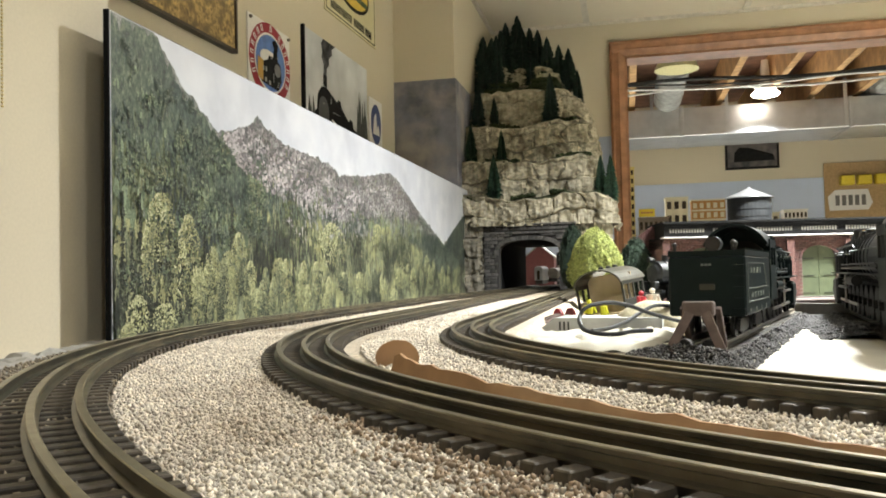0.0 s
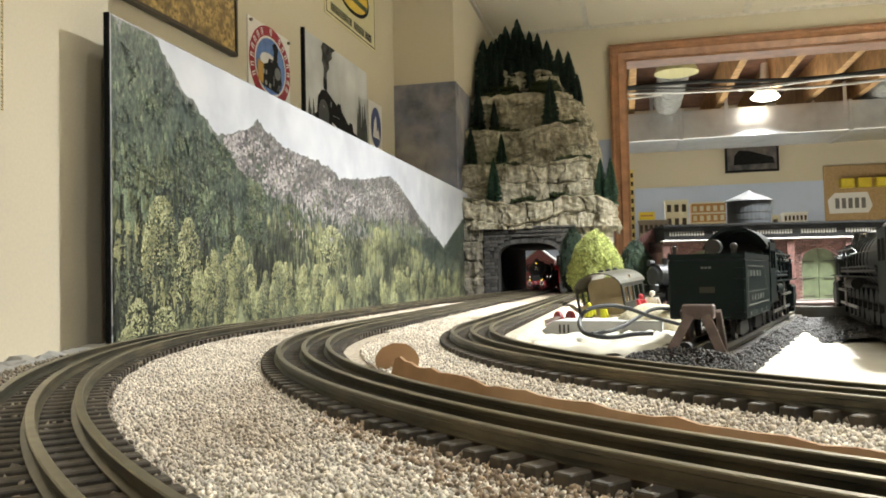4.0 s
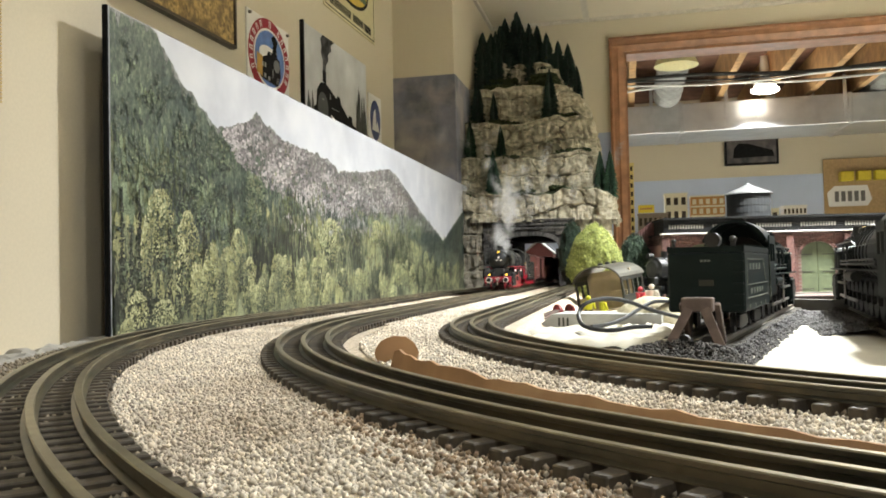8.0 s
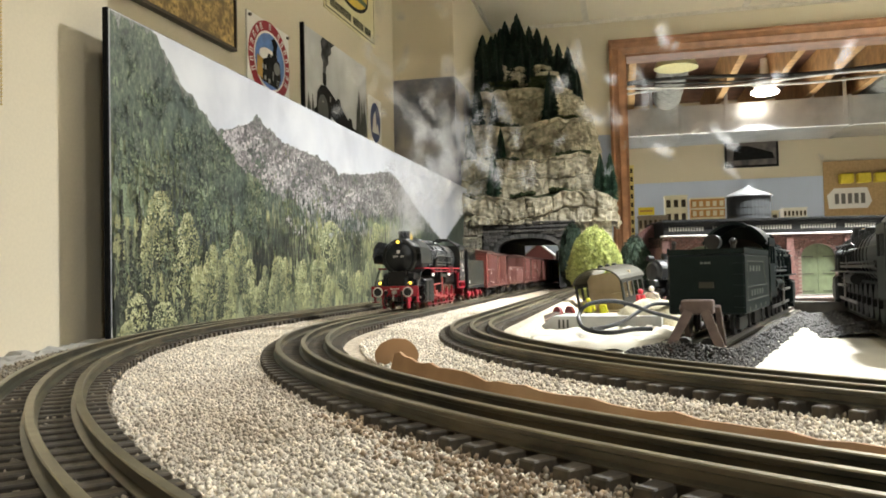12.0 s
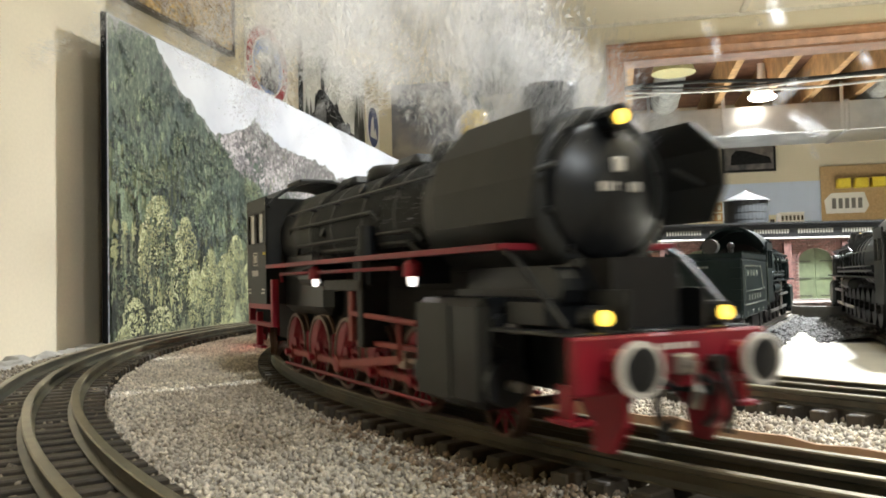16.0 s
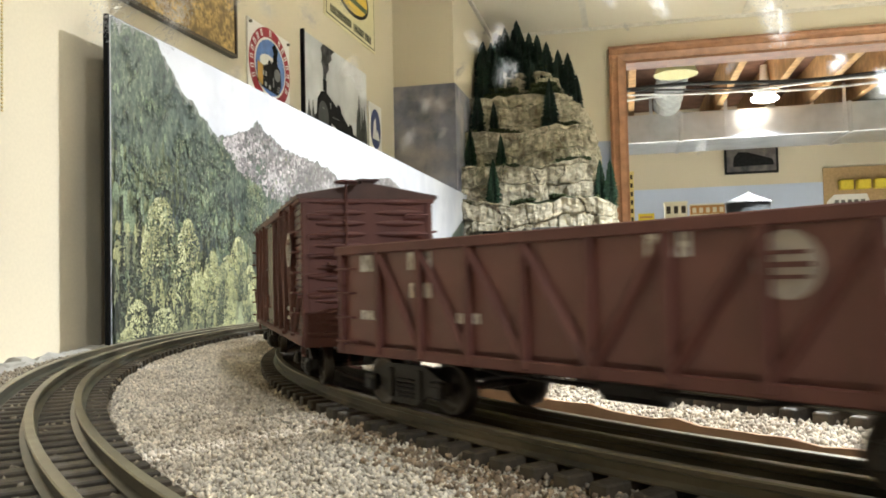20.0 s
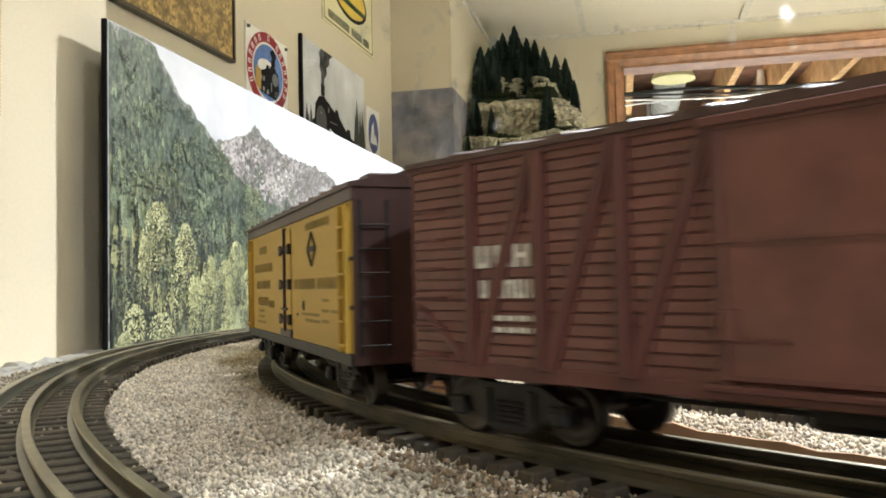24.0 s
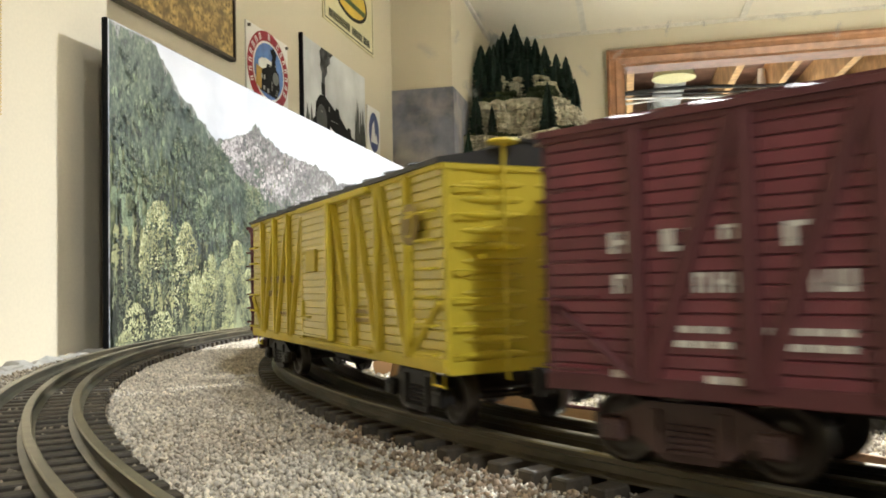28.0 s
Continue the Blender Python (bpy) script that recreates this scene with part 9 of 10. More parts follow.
    x0, x1 = sorted((s * 0.0292, s * 0.0304))
    for y0, y1, z0, z1 in ((-0.308, -0.270, 0.0345, 0.0655), (-0.308, -0.270, 0.0830, 0.0900), (-0.2735, -0.270, 0.0655, 0.0830), (-0.3080, -0.3055, 0.0655, 0.0830), (-0.2905, -0.2885, 0.0655, 0.0830)):
        bbox(bm, x0, x1, y0, y1, z0, z1)
    bbox(bm, x0, x1 + (0.0004 if s > 0 else 0), -0.308, -0.270, 0.0646, 0.0660)
    side = lp("cab_side", bm, GREYBLACK, "dusty black cab side with two windows")
    for y0, y1 in ((-0.2885, -0.2735), (-0.3055, -0.2905)):
        bm = bmesh.new()
        bbox(bm, s * 0.0296 - 0.0002, s * 0.0296 + 0.0002, y0, y1, 0.0655, 0.0830)
        part("window_pane", bm, WIN, side)
        bm = bmesh.new()
        for a, b, c, d in ((y0, y0 + 0.001, 0.0655, 0.0830), (y1 - 0.001, y1, 0.0655, 0.0830), (y0, y1, 0.0820, 0.0830), (y0, y1, 0.0655, 0.0665)):
            bbox(bm, s * 0.0304 - 0.0003, s * 0.0304 + 0.0003, a, b, c, d)
        part("window_frame", bm, IRON, side)
    bm = bmesh.new()
    bx0, bx1 = sorted((s * 0.0304, s * 0.0307))
    for y0, y1, z0, z1 in ((-0.2945, -0.2940, 0.0545, 0.0615), (-0.2865, -0.2860, 0.0545, 0.0615), (-0.2945, -0.2860, 0.0610, 0.0615), (-0.2945, -0.2860, 0.0545, 0.0550), (-0.2925, -0.2880, 0.0560, 0.0600)):
        bbox(bm, bx0, bx1, y0, y1, z0, z1)
    for k in range(5):
        bbox(bm, bx0, bx1, -0.2975 + k * 0.0026, -0.2958 + k * 0.0026, 0.0490, 0.0520)
    for y, z in ((-0.303, 0.0420), (-0.303, 0.0400), (-0.2755, 0.0420), (-0.2755, 0.0402)):
        bbox(bm, bx0, bx1, y - 0.0022, y + 0.0022, z - 0.0004, z + 0.0004)
    part("side_plates", bm, WHITE, side, "pale plate bars on the cab side")
    bm = bmesh.new()
    for k in range(3):
        bbox(bm, bx0, bx1, -0.2750 + k * 0.0016, -0.2740 + k * 0.0016, 0.0600, 0.0612)
    part("class_mark", bm, YELLOW, side)
    # red frame and steps under the cab
    bm = bmesh.new()
    for y0, y1, z0, z1 in ((-0.308, -0.261, 0.0318, 0.0345), (-0.308, -0.261, 0.0230, 0.0250), (-0.263, -0.2595, 0.0230, 0.0470), (-0.308, -0.3055, 0.023, 0.0345), (-0.292, -0.290, 0.012, 0.030), (-0.300, -0.282, 0.0110, 0.0125)):
        bbox(bm, min(s * 0.0268, s * 0.0302), max(s * 0.0268, s * 0.0302), y0, y1, z0, z1, 0.0003)
    lp("cab_frame", bm, RED, "red frame and steps under the cab")
    # main frame plates
    bm = bmesh.new()
    bbox(bm, min(s * 0.0115, s * 0.0128), max(s * 0.0115, s * 0.0128), -0.308, -0.097, 0.0150, 0.0420)
    lp("frame_plate", bm, DARK)
    bm = bmesh.new()
    bbox(bm, min(s * 0.0115, s * 0.0132), max(s * 0.0115, s * 0.0132), -0.097, -0.012, 0.0150, 0.0420)
    lp("front_frame_plate", bm, BLACK)
    # buffers
    bm = bmesh.new()
    yb = -0.0075
    rod(bm, (s * 0.0192, -0.011, 0.0245), (s * 0.0192, -0.005, 0.0245), 0.0042, 16)
    rod(bm, (s * 0.0192, -0.006, 0.0245), (s * 0.0192, -0.0012, 0.0245), 0.0026, 14)
    buf = lp("buffer", bm, RED)
    bm = bmesh.new()
    lathe(bm, [(0.0042, -0.0018), (0.0064, -0.0014), (0.0064, -0.0002), (0.0050, 0.0)], 26, Matrix.Translation((s * 0.0192, 0, 0.0245)) @ Matrix.Rotation(radians(-90), 4, "X"))
    part("buffer_rim", bm, WHITE, buf, "white painted buffer rim")
    bm = bmesh.new()
    lathe(bm, [(0.0050, -0.0006), (0.0050, 0.0002), (0.0030, 0.0006), (0.0002, 0.0007)], 26, Matrix.Translation((s * 0.0192, 0, 0.0245)) @ Matrix.Rotation(radians(-90), 4, "X"))
    part("buffer_face", bm, BLACK, buf)
    # headlamps on the deck
    bm = bmesh.new()
    rod(bm, (s * 0.0195, -0.019, 0.0355), (s * 0.0195, -0.0125, 0.0355), 0.0030, 16)
    bbox(bm, s * 0.0190 - 0.0012, s * 0.0190 + 0.0012, -0.018, -0.013, 0.0300, 0.0340)
    hl = lp("headlamp", bm, BLACK)
    bm = bmesh.new()
    lathe(bm, [(0.0020, -0.0004), (0.0017, 0.0008), (0.0002, 0.0014)], 16, Matrix.Translation((s * 0.0195, -0.0124, 0.0355)) @ Matrix.Rotation(radians(-90), 4, "X"))
    part("lens", bm, WARMGLOW, hl, "glowing yellow lens")
    # front steps and guards
    bm = bmesh.new()
    bbox(bm, min(s * 0.0235, s * 0.0300), max(s * 0.0235, s * 0.0300), -0.022, -0.012, 0.0110, 0.0122, 0.0002)
    bbox(bm, min(s * 0.0270, s * 0.0282), max(s * 0.0270, s * 0.0282), -0.020, -0.014, 0.0110, 0.0200)
    lp("front_step", bm, RED)
    bm = bmesh.new()
    prism(bm, [(-0.030, 0.0190), (-0.0095, 0.0190), (-0.0100, 0.0100), (-0.0150, 0.0030), (-0.0210, 0.0030), (-0.0230, 0.0110)], "x", min(s * 0.0145, s * 0.0168), max(s * 0.0145, s * 0.0168))
    lp("guard_iron", bm, RED)
    bm = bmesh.new()
    rod(bm, (s * 0.0105, -0.0090, 0.0235), (s * 0.0105, -0.0050, 0.0235), 0.0022, 10)
    tube(bm, [(s * 0.0105, -0.0060, 0.0220), (s * 0.0120, -0.0035, 0.0140), (s * 0.0100, -0.0040, 0.0070)], 0.0013, 6)
    lp("air_hose", bm, IRON)
    bm = bmesh.new()
    tube(bm, [(s * 0.006, -0.0085, 0.0205), (s * 0.0062, -0.004, 0.0190), (s * 0.0064, -0.004, 0.012), (s * 0.0062, -0.007, 0.009)], 0.0010, 6)
    lp("brake_hose", bm, BLACK)
    # flags of the marker boards at the running board's front
    bm = bmesh.new()
    tube(bm, [(s * 0.0285, -0.045, 0.0545), (s * 0.0285, -0.036, 0.0500), (s * 0.0275, -0.016, 0.0330)], 0.0007, 6)
    lp("front_handrail", bm, BLACK)

bm = bmesh.new()
bbox(bm, -0.0305, 0.0305, -0.0130, -0.0095, 0.0180, 0.0315, 0.0006)
beam = lp("buffer_beam", bm, RED, "red buffer beam")
bm = bmesh.new()
for k in range(5):
    bbox(bm, -0.0056 + k * 0.0024, -0.0040 + k * 0.0024, -0.0096, -0.0092, 0.0275, 0.0290)
bbox(bm, 0.010, 0.0135, -0.0096, -0.0092, 0.0262, 0.0270)
part("plate_bars", bm, WHITE, beam)
bm = bmesh.new()
bbox(bm, -0.0280, 0.0280, -0.052, -0.012, 0.0310, 0.0322, 0.0003)
lp("front_deck", bm, BLACK)
bm = bmesh.new()
prism(bm, [(-0.090, 0.032), (-0.0200, 0.032), (-0.0210, 0.037), (-0.031, 0.050), (-0.090, 0.052)], "x", -0.0125, 0.0125)
rod(bm, (-0.020, -0.034, 0.0420), (0.020, -0.034, 0.0420), 0.0060, 12)
bbox(bm, -0.024, 0.024, -0.050, -0.030, 0.0322, 0.0400, 0.001)
lp("saddle", bm, BLACK)
bm = bmesh.new()
tube(bm, [(0, -0.0095, 0.0240), (0, -0.0040, 0.0240), (0, -0.0030, 0.0180), (0, -0.0045, 0.0140)], 0.0013, 8)
bbox(bm, -0.003, 0.003, -0.0095, -0.006, 0.0215, 0.0265, 0.0006)
lp("coupling_hook", bm, STEEL)
bm = bmesh.new()
rod(bm, (0, -0.0370, AX + 0.0190), (0, -0.0275, AX + 0.0190), 0.0036, 16)
bbox(bm, -0.001, 0.001, -0.0370, -0.0310, AX + 0.014, AX + 0.018)
top = lp("headlamp", bm, BLACK)
bm = bmesh.new()
lathe(bm, [(0.0021, -0.0004), (0.0018, 0.0008), (0.0002, 0.0014)], 16, Matrix.Translation((0, -0.0274, AX + 0.0190)) @ Matrix.Rotation(radians(-90), 4, "X"))
part("lens", bm, WARMGLOW, top, "glowing yellow lens")
# cab front, back and roof
bm = bmesh.new()
bbox(bm, -0.0300, 0.0300, -0.2715, -0.270, 0.0345, 0.0890)
lp("cab_wall", bm, GREYBLACK)
bm = bmesh.new()
bbox(bm, -0.0300, 0.0300, -0.308, -0.306, 0.0345, 0.0520)
lp("cab_apron", bm, GREYBLACK)
bm = bmesh.new()
arc = [(0.0325 * math.sin(a), 0.0690 + 0.0300 * math.cos(a)) for a in np.linspace(-1.0, 1.0, 13)]
arc = [(x * 1.09, z) for x, z in arc]
prism(bm, arc + [(x * 0.96, z - 0.0012) for x, z in reversed(arc)], "y", -0.313, -0.267)
bbox(bm, -0.010, 0.010, -0.300, -0.276, 0.0975, 0.1005, 0.001)
lp("cab_roof", bm, GREYBLACK, smooth=False)
bm = bmesh.new()
bbox(bm, -0.0210, 0.0210, -0.2705, -0.205, 0.0300, 0.062, 0.004)
lp("firebox", bm, BLACK)
bm = bmesh.new()
bbox(bm, -0.0110, 0.0110, -0.306, -0.020, 0.0200, 0.0500)
lp("inner_frame", bm, DARK)


def spoked_wheel(r, spokes, gauge=0.0165, weight=True):
    """One wheel, standing out to +x from the axle's middle."""
    bm = bmesh.new()
    x0, x1 = gauge, gauge + 0.0030
    prof = [(r * 0.86, x0), (r * 1.05, x0 - 0.0008), (r * 1.05, x0 + 0.0003), (r, x0 + 0.0006), (r, x1), (r * 0.90, x1), (r * 0.86, x0)]
    lathe(bm, prof, 30, Matrix.Rotation(radians(90), 4, "Y"), close=False)
    for f in bm.faces:
        f.material_index = 1
    rod(bm, (gauge - 0.001, 0, 0), (gauge + 0.0036, 0, 0), r * 0.20, 12)
    for k in range(spokes):
        a = 2 * math.pi * k / spokes
        rod(bm, (gauge + 0.0016, 0.15 * r * math.cos(a), 0.15 * r * math.sin(a)), (gauge + 0.0016, 0.88 * r * math.cos(a), 0.88 * r * math.sin(a)), r * 0.055, 5)
    if weight:
        pts = [(0.87 * r * math.cos(a), 0.87 * r * math.sin(a)) for a in np.linspace(math.radians(205), math.radians(335), 9)]
        prism(bm, pts, "x", gauge + 0.0006, gauge + 0.0026)
        rod(bm, (gauge + 0.001, 0, r * 0.46), (gauge + 0.0100, 0, r * 0.46), r * 0.11, 10)
    bmesh.ops.recalc_face_normals(bm, faces=bm.faces)
    return bm


def axle_of(name, parent, y, r, wheel):
    """A turning axle with a wheel at each end."""
    bm = bmesh.new()
    rod(bm, (-0.0165, 0, 0), (0.0165, 0, 0), r * 0.16, 10)
    ax = part(name + "_axle", bm, IRON, parent, m=pose(0, y, r))
    piece(name + "_wheel", wheel, ax, Matrix())
    piece(name + "_wheel", wheel, ax, pose(0, 0, 0, 0, 0, 180))
    return ax


RD = 0.0150
DRIVER_Y = [-0.113 - 0.0358 * k for k in range(5)]
driver_mesh = mesh_from(spoked_wheel(RD, 14), "driving_wheel", [RED, RIM])
drivers = [axle_of("driving", loco, y, RD, driver_mesh) for y in DRIVER_Y]
pilot = axle_of("pilot", loco, -0.060, 0.0092, mesh_from(spoked_wheel(0.0092, 9, weight=False), "pilot_wheel", [RED, RIM]))
# brake shoes between the drivers
for s in (-1, 1):
    for y in DRIVER_Y:
        bm = bmesh.new()
        bbox(bm, s * 0.018 - 0.0012, s * 0.018 + 0.0012, y + 0.0158, y + 0.0178, 0.0085, 0.022, 0.0006)
        lp("brake_shoe", bm, RED)
    bm = bmesh.new()
    tube(bm, [(s * 0.021, -0.100, 0.0045), (s * 0.021, -0.18, 0.0045), (s * 0.021, -0.268, 0.0045)], 0.0008, 6)
    lp("brake_rod", bm, RED)
CRANK = RD * 0.46
rods = []
for s in (-1, 1):
    bm = bmesh.new()
    bbox(bm, s * 0.0226 - 0.0008, s * 0.0226 + 0.0008, DRIVER_Y[4] - 0.002, DRIVER_Y[0] + 0.002, -0.0013, 0.0013, 0.0004)
    for y in DRIVER_Y:
        rod(bm, (s * 0.0214, y, 0), (s * 0.0240, y, 0), 0.0030, 12)
    rods.append((part("coupling_rod", bm, ROSE, loco, "dusty red coupling rod"), s))
bm = bmesh.new()
rods_main = []
for s in (-1, 1):
    bm = bmesh.new()
    n = 0.064
    bbox(bm, s * 0.0252 - 0.0008, s * 0.0252 + 0.0008, 0.0, n, -0.0016, 0.0016, 0.0004)
    rod(bm, (s * 0.0240, 0, 0), (s * 0.0264, 0, 0), 0.0034, 12)
    rods_main.append((part("connecting_rod", bm, ROSE, loco, "dusty red connecting rod"), s))
    bm = bmesh.new()
    bbox(bm, s * 0.0236 - 0.0022, s * 0.0236 + 0.0022, -0.003, 0.003, -0.0030, 0.0030, 0.0006)
    rod(bm, (s * 0.0236, 0, 0), (s * 0.0236, 0.034, 0), 0.0010, 8)
    rods_main.append((part("crosshead", bm, RODSTEEL, loco), s))

# ---- tender ----
tender = thing("tender", "black four-axle tender with red trucks, coal aboard", "tender")
TB, TT, TL = 0.0255, 0.0680, 0.146


def tp(name, bm, mat, label="", parent=None):
    return part(name, bm, mat, parent or tender, label)


bm = bmesh.new()
bbox(bm, -0.0302, 0.0302, -TL, 0, TB, TT, 0.0007)
tank = tp("tank", bm, material("satin_tank_paint", (0.034, 0.034, 0.029), 0.27, vary=0.15, scale=60), "satin dark grey water tank")
TANKPAINT = bpy.data.materials["satin_tank_paint"]
for s in (-1, 1):
    bm = bmesh.new()
    for k in range(2):
        bbox(bm, min(s * 0.0302, s * 0.0306), max(s * 0.0302, s * 0.0306), -0.010, -0.0060, 0.0290 + k * 0.0030, 0.0308 + k * 0.0030)
    part("data_marks", bm, WHITE, tank)
    bm = bmesh.new()
    # sloping coal bunker side
    prism(bm, [(s * 0.0240, TT), (s * 0.0236, 0.0860), (s * 0.0222, 0.0860), (s * 0.0226, TT)], "y", -0.100, -0.004)
    bunk = tp("bunker_side", bm, TANKPAINT)
    for k in range(5):
        y = -0.014 - k * 0.0180
        bm = bmesh.new()
        pts = [(y - 0.0034, TT + 0.0008), (y + 0.0034, TT + 0.0008), (y + 0.0034, TT + 0.0090)] + [(y + 0.0034 * math.cos(a), TT + 0.0090 + 0.0034 * math.sin(a)) for a in np.linspace(0.3, math.pi - 0.3, 7)] + [(y - 0.0034, TT + 0.0090)]
        prism(bm, pts, "x", min(s * 0.0236, s * 0.0246), max(s * 0.0236, s * 0.0246))
        part("bunker_recess", bm, DARK, bunk)
        bm = bmesh.new()
        bbox(bm, min(s * 0.0240, s * 0.0262), max(s * 0.0240, s * 0.0262), y + 0.0040, y + 0.0050, TT, TT + 0.0130)
        part("bunker_stay", bm, GREYBLACK, bunk)
bm = bmesh.new()
bbox(bm, -0.0222, 0.0222, -0.100, -0.0985, TT, 0.0860)
prism(bm, [(-0.100, TT), (-0.100, 0.0860), (-0.094, 0.0905), (-0.030, 0.0905), (-0.022, 0.0860), (-0.022, TT)], "x", -0.0215, 0.0215)
tp("bunker_hood", bm, TANKPAINT)
bm = bmesh.new()
bbox(bm, -0.0290, 0.0290, -0.0005, 0.0012, TB - 0.004, 0.0840, 0.0003)
for z in (0.050, 0.066, 0.078):
    bbox(bm, -0.022, 0.022, 0.0010, 0.0030, z, z + 0.0012)
tp("front_wall", bm, BLACK)
bm = bmesh.new()
rg = random.Random(3)
for k in range(140):
    c = Vector((rg.uniform(-0.020, 0.020), rg.uniform(-0.020, -0.004), 0.0830 + rg.uniform(0, 0.004)))
    bmesh.ops.create_icosphere(bm, subdivisions=1, radius=rg.uniform(0.0010, 0.0022), matrix=Matrix.Translation(c) @ Euler((rg.random() * 6, rg.random() * 6, 0)).to_matrix().to_4x4())
tagged(tp("coal", bm, BLACK), "heap of black coal")
bm = bmesh.new()
for y in (-0.122, -0.136):
    lathe(bm, [(0.006, TT), (0.006, TT + 0.003), (0.0056, TT + 0.0042), (0.0003, TT + 0.0046)], 18, Matrix.Translation((0, y, 0)))
tp("filler_hatch", bm, GREYBLACK)
bm = bmesh.new()
bbox(bm, -0.0292, 0.0292, -TL + 0.001, -0.002, 0.0205, TB)
bbox(bm, -0.0300, 0.0300, -TL - 0.002, -TL + 0.001, 0.0180, 0.0300)
tp("underframe", bm, IRON, "dark tender underframe")
for s in (-1, 1):
    bm = bmesh.new()
    rod(bm, (s * 0.0192, -TL - 0.002, 0.0245), (s * 0.0192, -TL - 0.010, 0.0245), 0.0026, 12)
    lathe(bm, [(0.0030, -0.0104), (0.0062, -0.0110), (0.0062, -0.0120), (0.0002, -0.0126)], 22, Matrix.Translation((s * 0.0192, -TL, 0.0245)) @ Matrix.Rotation(radians(-90), 4, "X"))
    tp("buffer", bm, BLACK)
    bm = bmesh.new()
    rod(bm, (s * 0.022, -TL - 0.0030, 0.0380), (s * 0.022, -TL - 0.0005, 0.0380), 0.0030, 14)
    tl = tp("tail_lamp", bm, BLACK)
    bm = bmesh.new()
    rod(bm, (s * 0.022, -TL - 0.0036, 0.0380), (s * 0.022, -TL - 0.0030, 0.0380), 0.0024, 14)
    part("lens", bm, REDGLOW, tl, "glowing red tail lens")
bm = bmesh.new()
rod(bm, (0, -TL, 0.020), (0, -TL - 0.012, 0.020), 0.002, 8)
tp("drawbar", bm, IRON)
bm = bmesh.new()
pts = [(-0.0225, 0.0105), (-0.0225, 0.0140), (-0.010, 0.0158), (0.010, 0.0158), (0.0225, 0.0140), (0.0225, 0.0105), (0.012, 0.0110), (0.006, 0.0085), (-0.006, 0.0085), (-0.012, 0.0110)]
prism(bm, pts, "x", -0.0010, 0.0010)
for y in (-0.0185, 0.0185):
    bbox(bm, 0.0006, 0.0040, y - 0.0036, y + 0.0036, 0.0070, 0.0135, 0.0008)
    for k in range(4):
        bbox(bm, 0.0006, 0.0024, y - 0.007 + k * 0.0012, y + 0.007 - k * 0.0012, 0.0138 + k * 0.0009, 0.0145 + k * 0.0009)
tside = mesh_from(bm, "truck_side", RED)
tw = mesh_from(spoked_wheel(0.0102, 9, weight=False), "tender_wheel", [RED, RIM])
tender_axles = []
for y in (-0.036, -0.112):
    bm = bmesh.new()
    bbox(bm, -0.021, 0.021, -0.004, 0.004, 0.0100, 0.0210, 0.001)
    tk = tp("truck", bm, RED, "red four-wheel truck")
    tk.matrix_basis = Matrix.Translation((0, y, 0))
    piece("truck_side", tside, tk, pose(0.0235, 0, 0))
    piece("truck_side", tside, tk, pose(-0.0235, 0, 0, 0, 0, 180))
    for d in (-0.0185, 0.0185):
        tender_axles.append((axle_of("tender", tender, y + d, 0.0102, tw), y + d))
# ---- steam and smoke: rigid wisps that rise from the chimney one after another ----
SMOKE = bpy.data.materials.new("thin_white_smoke")
SMOKE.use_nodes = True
nt = SMOKE.node_tree
nt.nodes.remove(nt.nodes["Principled BSDF"])
dif, tra = nt.nodes.new("ShaderNodeBsdfDiffuse"), nt.nodes.new("ShaderNodeBsdfTranslucent")
for n in (dif, tra):
    n.inputs["Color"].default_value = (0.93, 0.93, 0.94, 1)
both, clear, veil = nt.nodes.new("ShaderNodeMixShader"), nt.nodes.new("ShaderNodeBsdfTransparent"), nt.nodes.new("ShaderNodeMixShader")
nt.links.new(dif.outputs[0], both.inputs[1])
nt.links.new(tra.outputs[0], both.inputs[2])
nt.links.new(clear.outputs[0], veil.inputs[1])
nt.links.new(both.outputs[0], veil.inputs[2])
nt.links.new(veil.outputs[0], nt.nodes["Material Output"].inputs["Surface"])
veil.inputs[0].default_value = 0.36


def wisp_mesh(seed):
    """A unit puff: a crowd of fine droplets, drawn into curls and thinning outwards."""
    r = random.Random(seed)
    off = Vector((seed * 3.1, seed * 1.7, 0))
    V, F = [], []
    while len(F) < 2800:
        v = Vector((r.gauss(0, 0.42), r.gauss(0, 0.42), r.gauss(0, 0.66)))
        if v.length > 1.3 or noise.noise(v * 1.9 + off) + 0.45 * r.random() < 0.06:
            continue
        i0, size = len(V), r.uniform(0.010, 0.028)
        for q in range(3):
            V.append(v + Vector((r.gauss(0, size), r.gauss(0, size), r.gauss(0, size))))
        F.append((i0, i0 + 1, i0 + 2))
    data = bpy.data.meshes.new("smoke_puff")
    data.from_pydata(V, [], F)
    data.materials.append(SMOKE)
    return data


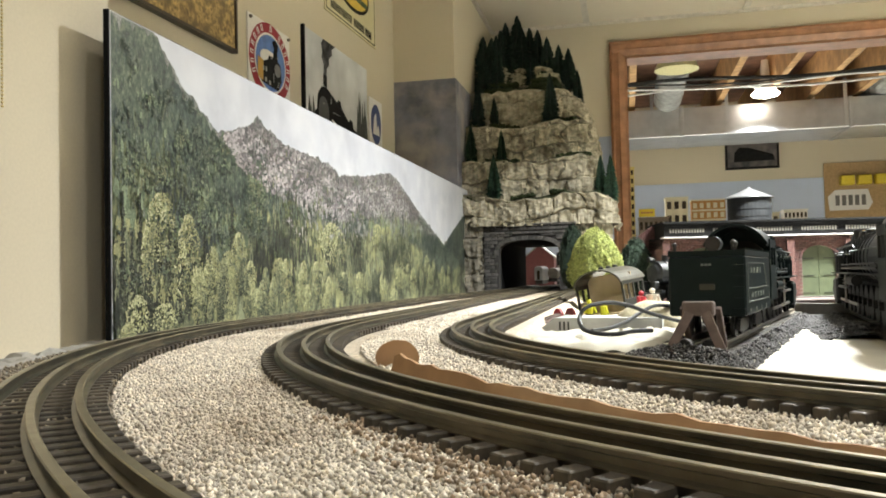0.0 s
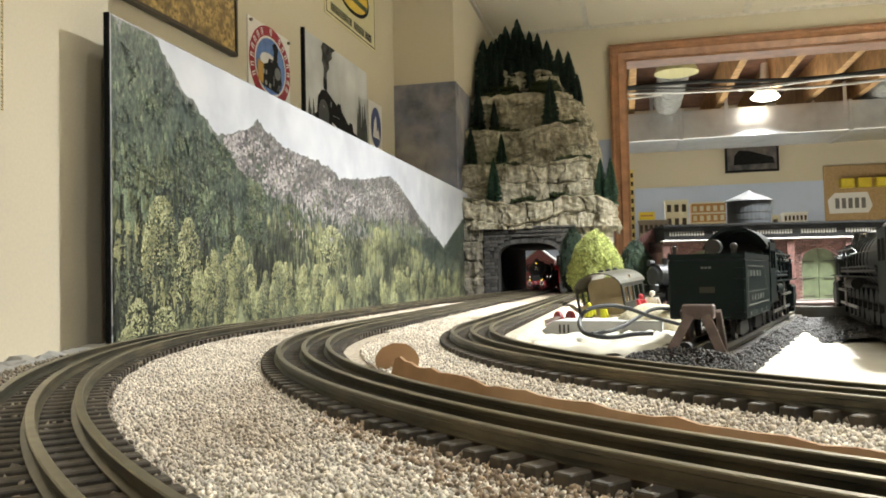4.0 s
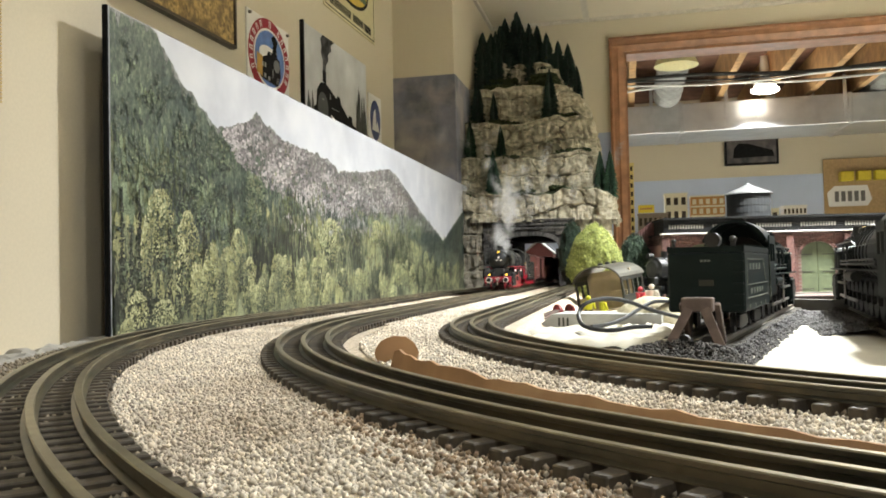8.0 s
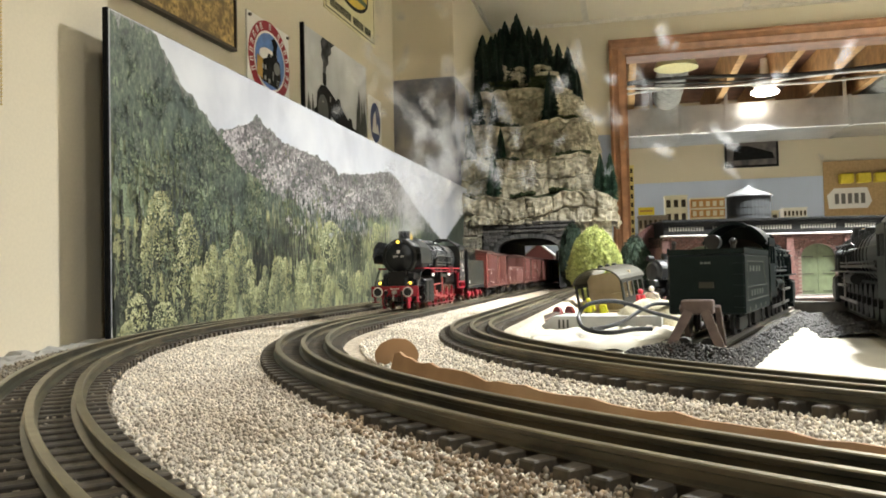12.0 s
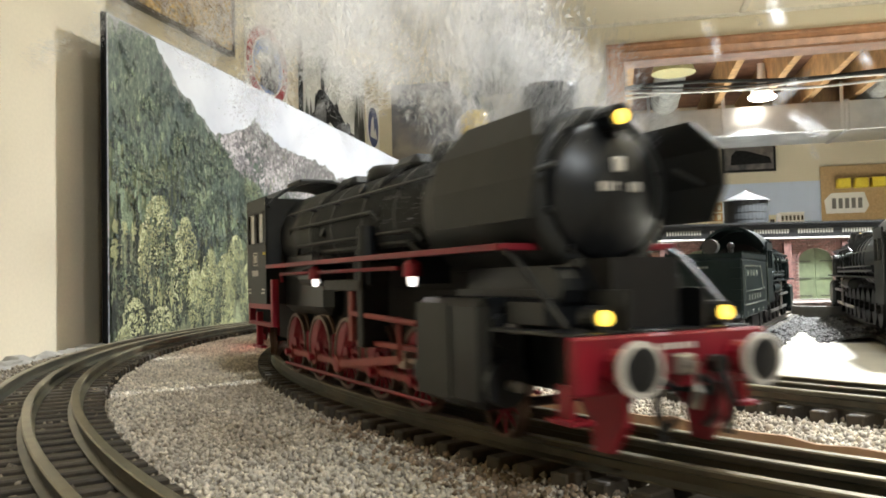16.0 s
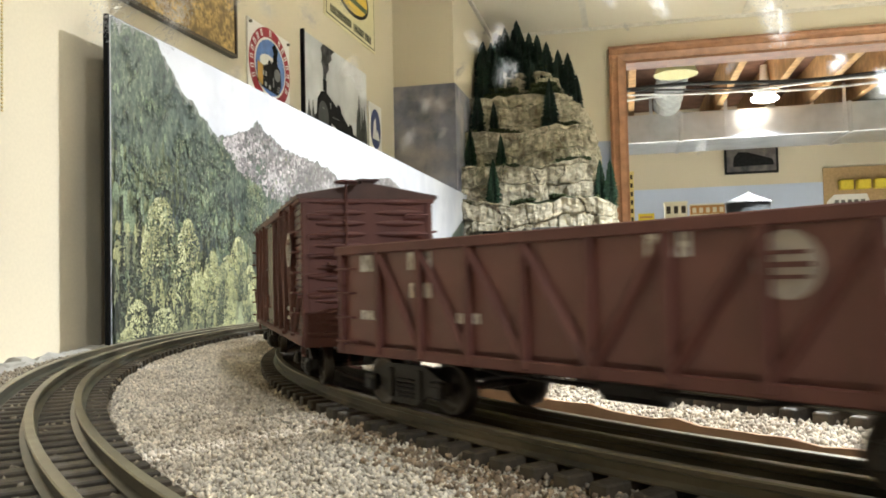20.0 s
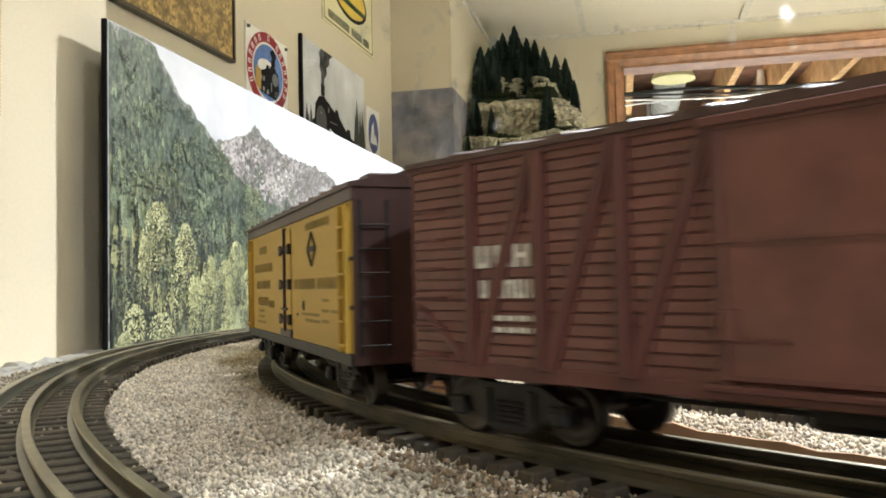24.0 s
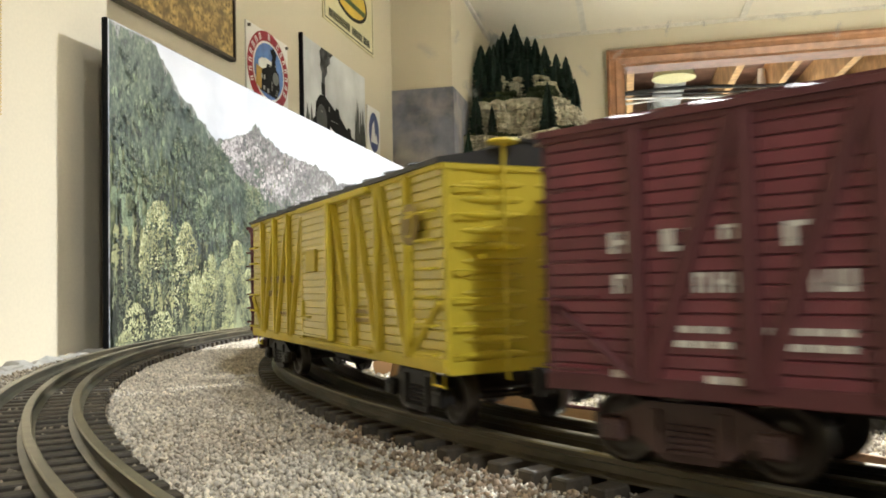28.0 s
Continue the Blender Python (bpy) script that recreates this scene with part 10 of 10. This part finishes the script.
PUFF_MESHES = [wisp_mesh(k) for k in range(6)]
CHIMNEY = Vector((0, -0.060, AX + 0.030))
LYING = Matrix.Rotation(radians(90), 4, "X")
puffs = []
rp_ = random.Random(12)
N_PUFF = 440
for k in range(N_PUFF):
    u = (k + rp_.random()) / N_PUFF
    born = 4.6 + 9.6 * u / 0.42 if u < 0.42 else 14.2 + 2.7 * (u - 0.42) / 0.52 if u < 0.94 else 16.9 + 1.7 * (u - 0.94) / 0.06
    big = rp_.uniform(0.0110, 0.0180)
    ob = new("smoke_puff", PUFF_MESHES[k % 6])
    ob.scale = (big, big, big * rp_.uniform(1.0, 2.3))
    tagged(ob, "thin white puff of smoke from the locomotive", "smoke", "smoke puffs")
    side = Vector((rp_.uniform(-1, 1), rp_.uniform(-1, 1), 0)) * 0.055
    lean = (rp_.uniform(-0.9, 0.9), rp_.uniform(-0.9, 0.9), rp_.uniform(-1.4, 1.4))
    lift = rp_.uniform(0.55, 1.45)
    m0 = ride(run(born), 0.120, 0.250)
    src, ahead = m0 @ CHIMNEY, m0.to_3x3() @ Vector((0, 1, 0))
    rows = []
    for t in [i / 3 for i in range(int(born * 3))] + [born + 0.2 * i for i in range(-1, 7)] + [born + 1.6 + 0.7 * i for i in range(60)]:
        if t > 29:
            break
        if t < born:
            # waits lying in the boiler until it leaves
            m = ride(run(t), 0.120, 0.250) @ Matrix.Translation((0, -0.075 - 0.03 * (big > 0.012), AX)) @ LYING
        else:
            tau = t - born
            rise = lift * (0.050 * (1 - math.exp(-tau / 0.35)) + 0.066 * tau)
            p = src + Vector((0, 0, rise)) + ahead * 0.030 * (1 - math.exp(-tau / 0.5)) + side * (0.20 * tau + 0.32 * tau * tau + 0.05 * tau ** 3) + Vector((0.012, 0.010, 0)) * math.sin(tau * 1.7 + k)
            p = Vector((max(-0.48, min(3.9, p.x)), max(-2.4, min(YW - 0.1, p.y)), min(p.z, 1.02)))
            g = min(1.0, tau / 1.2)
            m = Matrix.Translation(p) @ m0.to_quaternion().to_matrix().to_4x4() @ Euler((radians(90) * max(0.0, 1 - tau / 0.3) + g * lean[0], g * lean[1], lean[2] * tau * 0.3)).to_matrix().to_4x4()
        rows.append((t, m))
    puffs.append((ob, rows))
# ---- motion ----
def spin(ob, place, r, t0=0.0):
    """Rolls a wheelset of radius r, held at place in its thing's space."""
    rows = []
    for i in range(421):
        t = i / 15
        a = (run(t) - run(0)) / r
        rows.append((t, Matrix.Translation(place) @ Matrix.Rotation(-a, 4, "X")))
    walk(ob, rows)


def motions():
    walk(loco, [(i / 4, ride(run(i / 4), 0.120, 0.250)) for i in range(113)])
    walk(tender, [(i / 4, ride(run(i / 4) - 0.340, 0.036, 0.112)) for i in range(113)])
    for k, car in enumerate(cars):
        walk(car, [(i / 4, ride(run(i / 4) - 0.524 - 0.284 * k, 0.024, LEN - 0.024)) for i in range(113)])
    for ob, y in zip(drivers, DRIVER_Y):
        spin(ob, (0, y, RD), RD)
    spin(pilot, (0, -0.060, 0.0092), 0.0092)
    for ob, y in tender_axles:
        spin(ob, (0, y, 0.0102), 0.0102)
    for car in cars:
        for tk in car.children:
            if tk.name.startswith("truck"):
                for ob in tk.children:
                    if ob.name.startswith("wheelset"):
                        spin(ob, ob.matrix_basis.translation.copy(), 0.0090)
    for ob, rows in puffs:
        walk(ob, rows)
    for ob, s in rods:
        rows = []
        for i in range(421):
            a = (run(i / 15) - run(0)) / RD
            rows.append((i / 15, Matrix.Translation((0, CRANK * math.sin(a), RD + CRANK * math.cos(a)))))
        walk(ob, rows)
    for ob, s in rods_main:
        rows = []
        for i in range(421):
            a = (run(i / 15) - run(0)) / RD
            pin = Vector((0, DRIVER_Y[2] + CRANK * math.sin(a), RD + CRANK * math.cos(a)))
            zc = 0.0180
            end = pin.y + math.sqrt(0.064 ** 2 - (zc - pin.z) ** 2)
            if ob.name.startswith("connecting"):
                rows.append((i / 15, Matrix.Translation(pin) @ Matrix.Rotation(math.atan2(zc - pin.z, end - pin.y), 4, "X")))
            else:
                rows.append((i / 15, Matrix.Translation((0, end, zc))))
        walk(ob, rows)


motions()
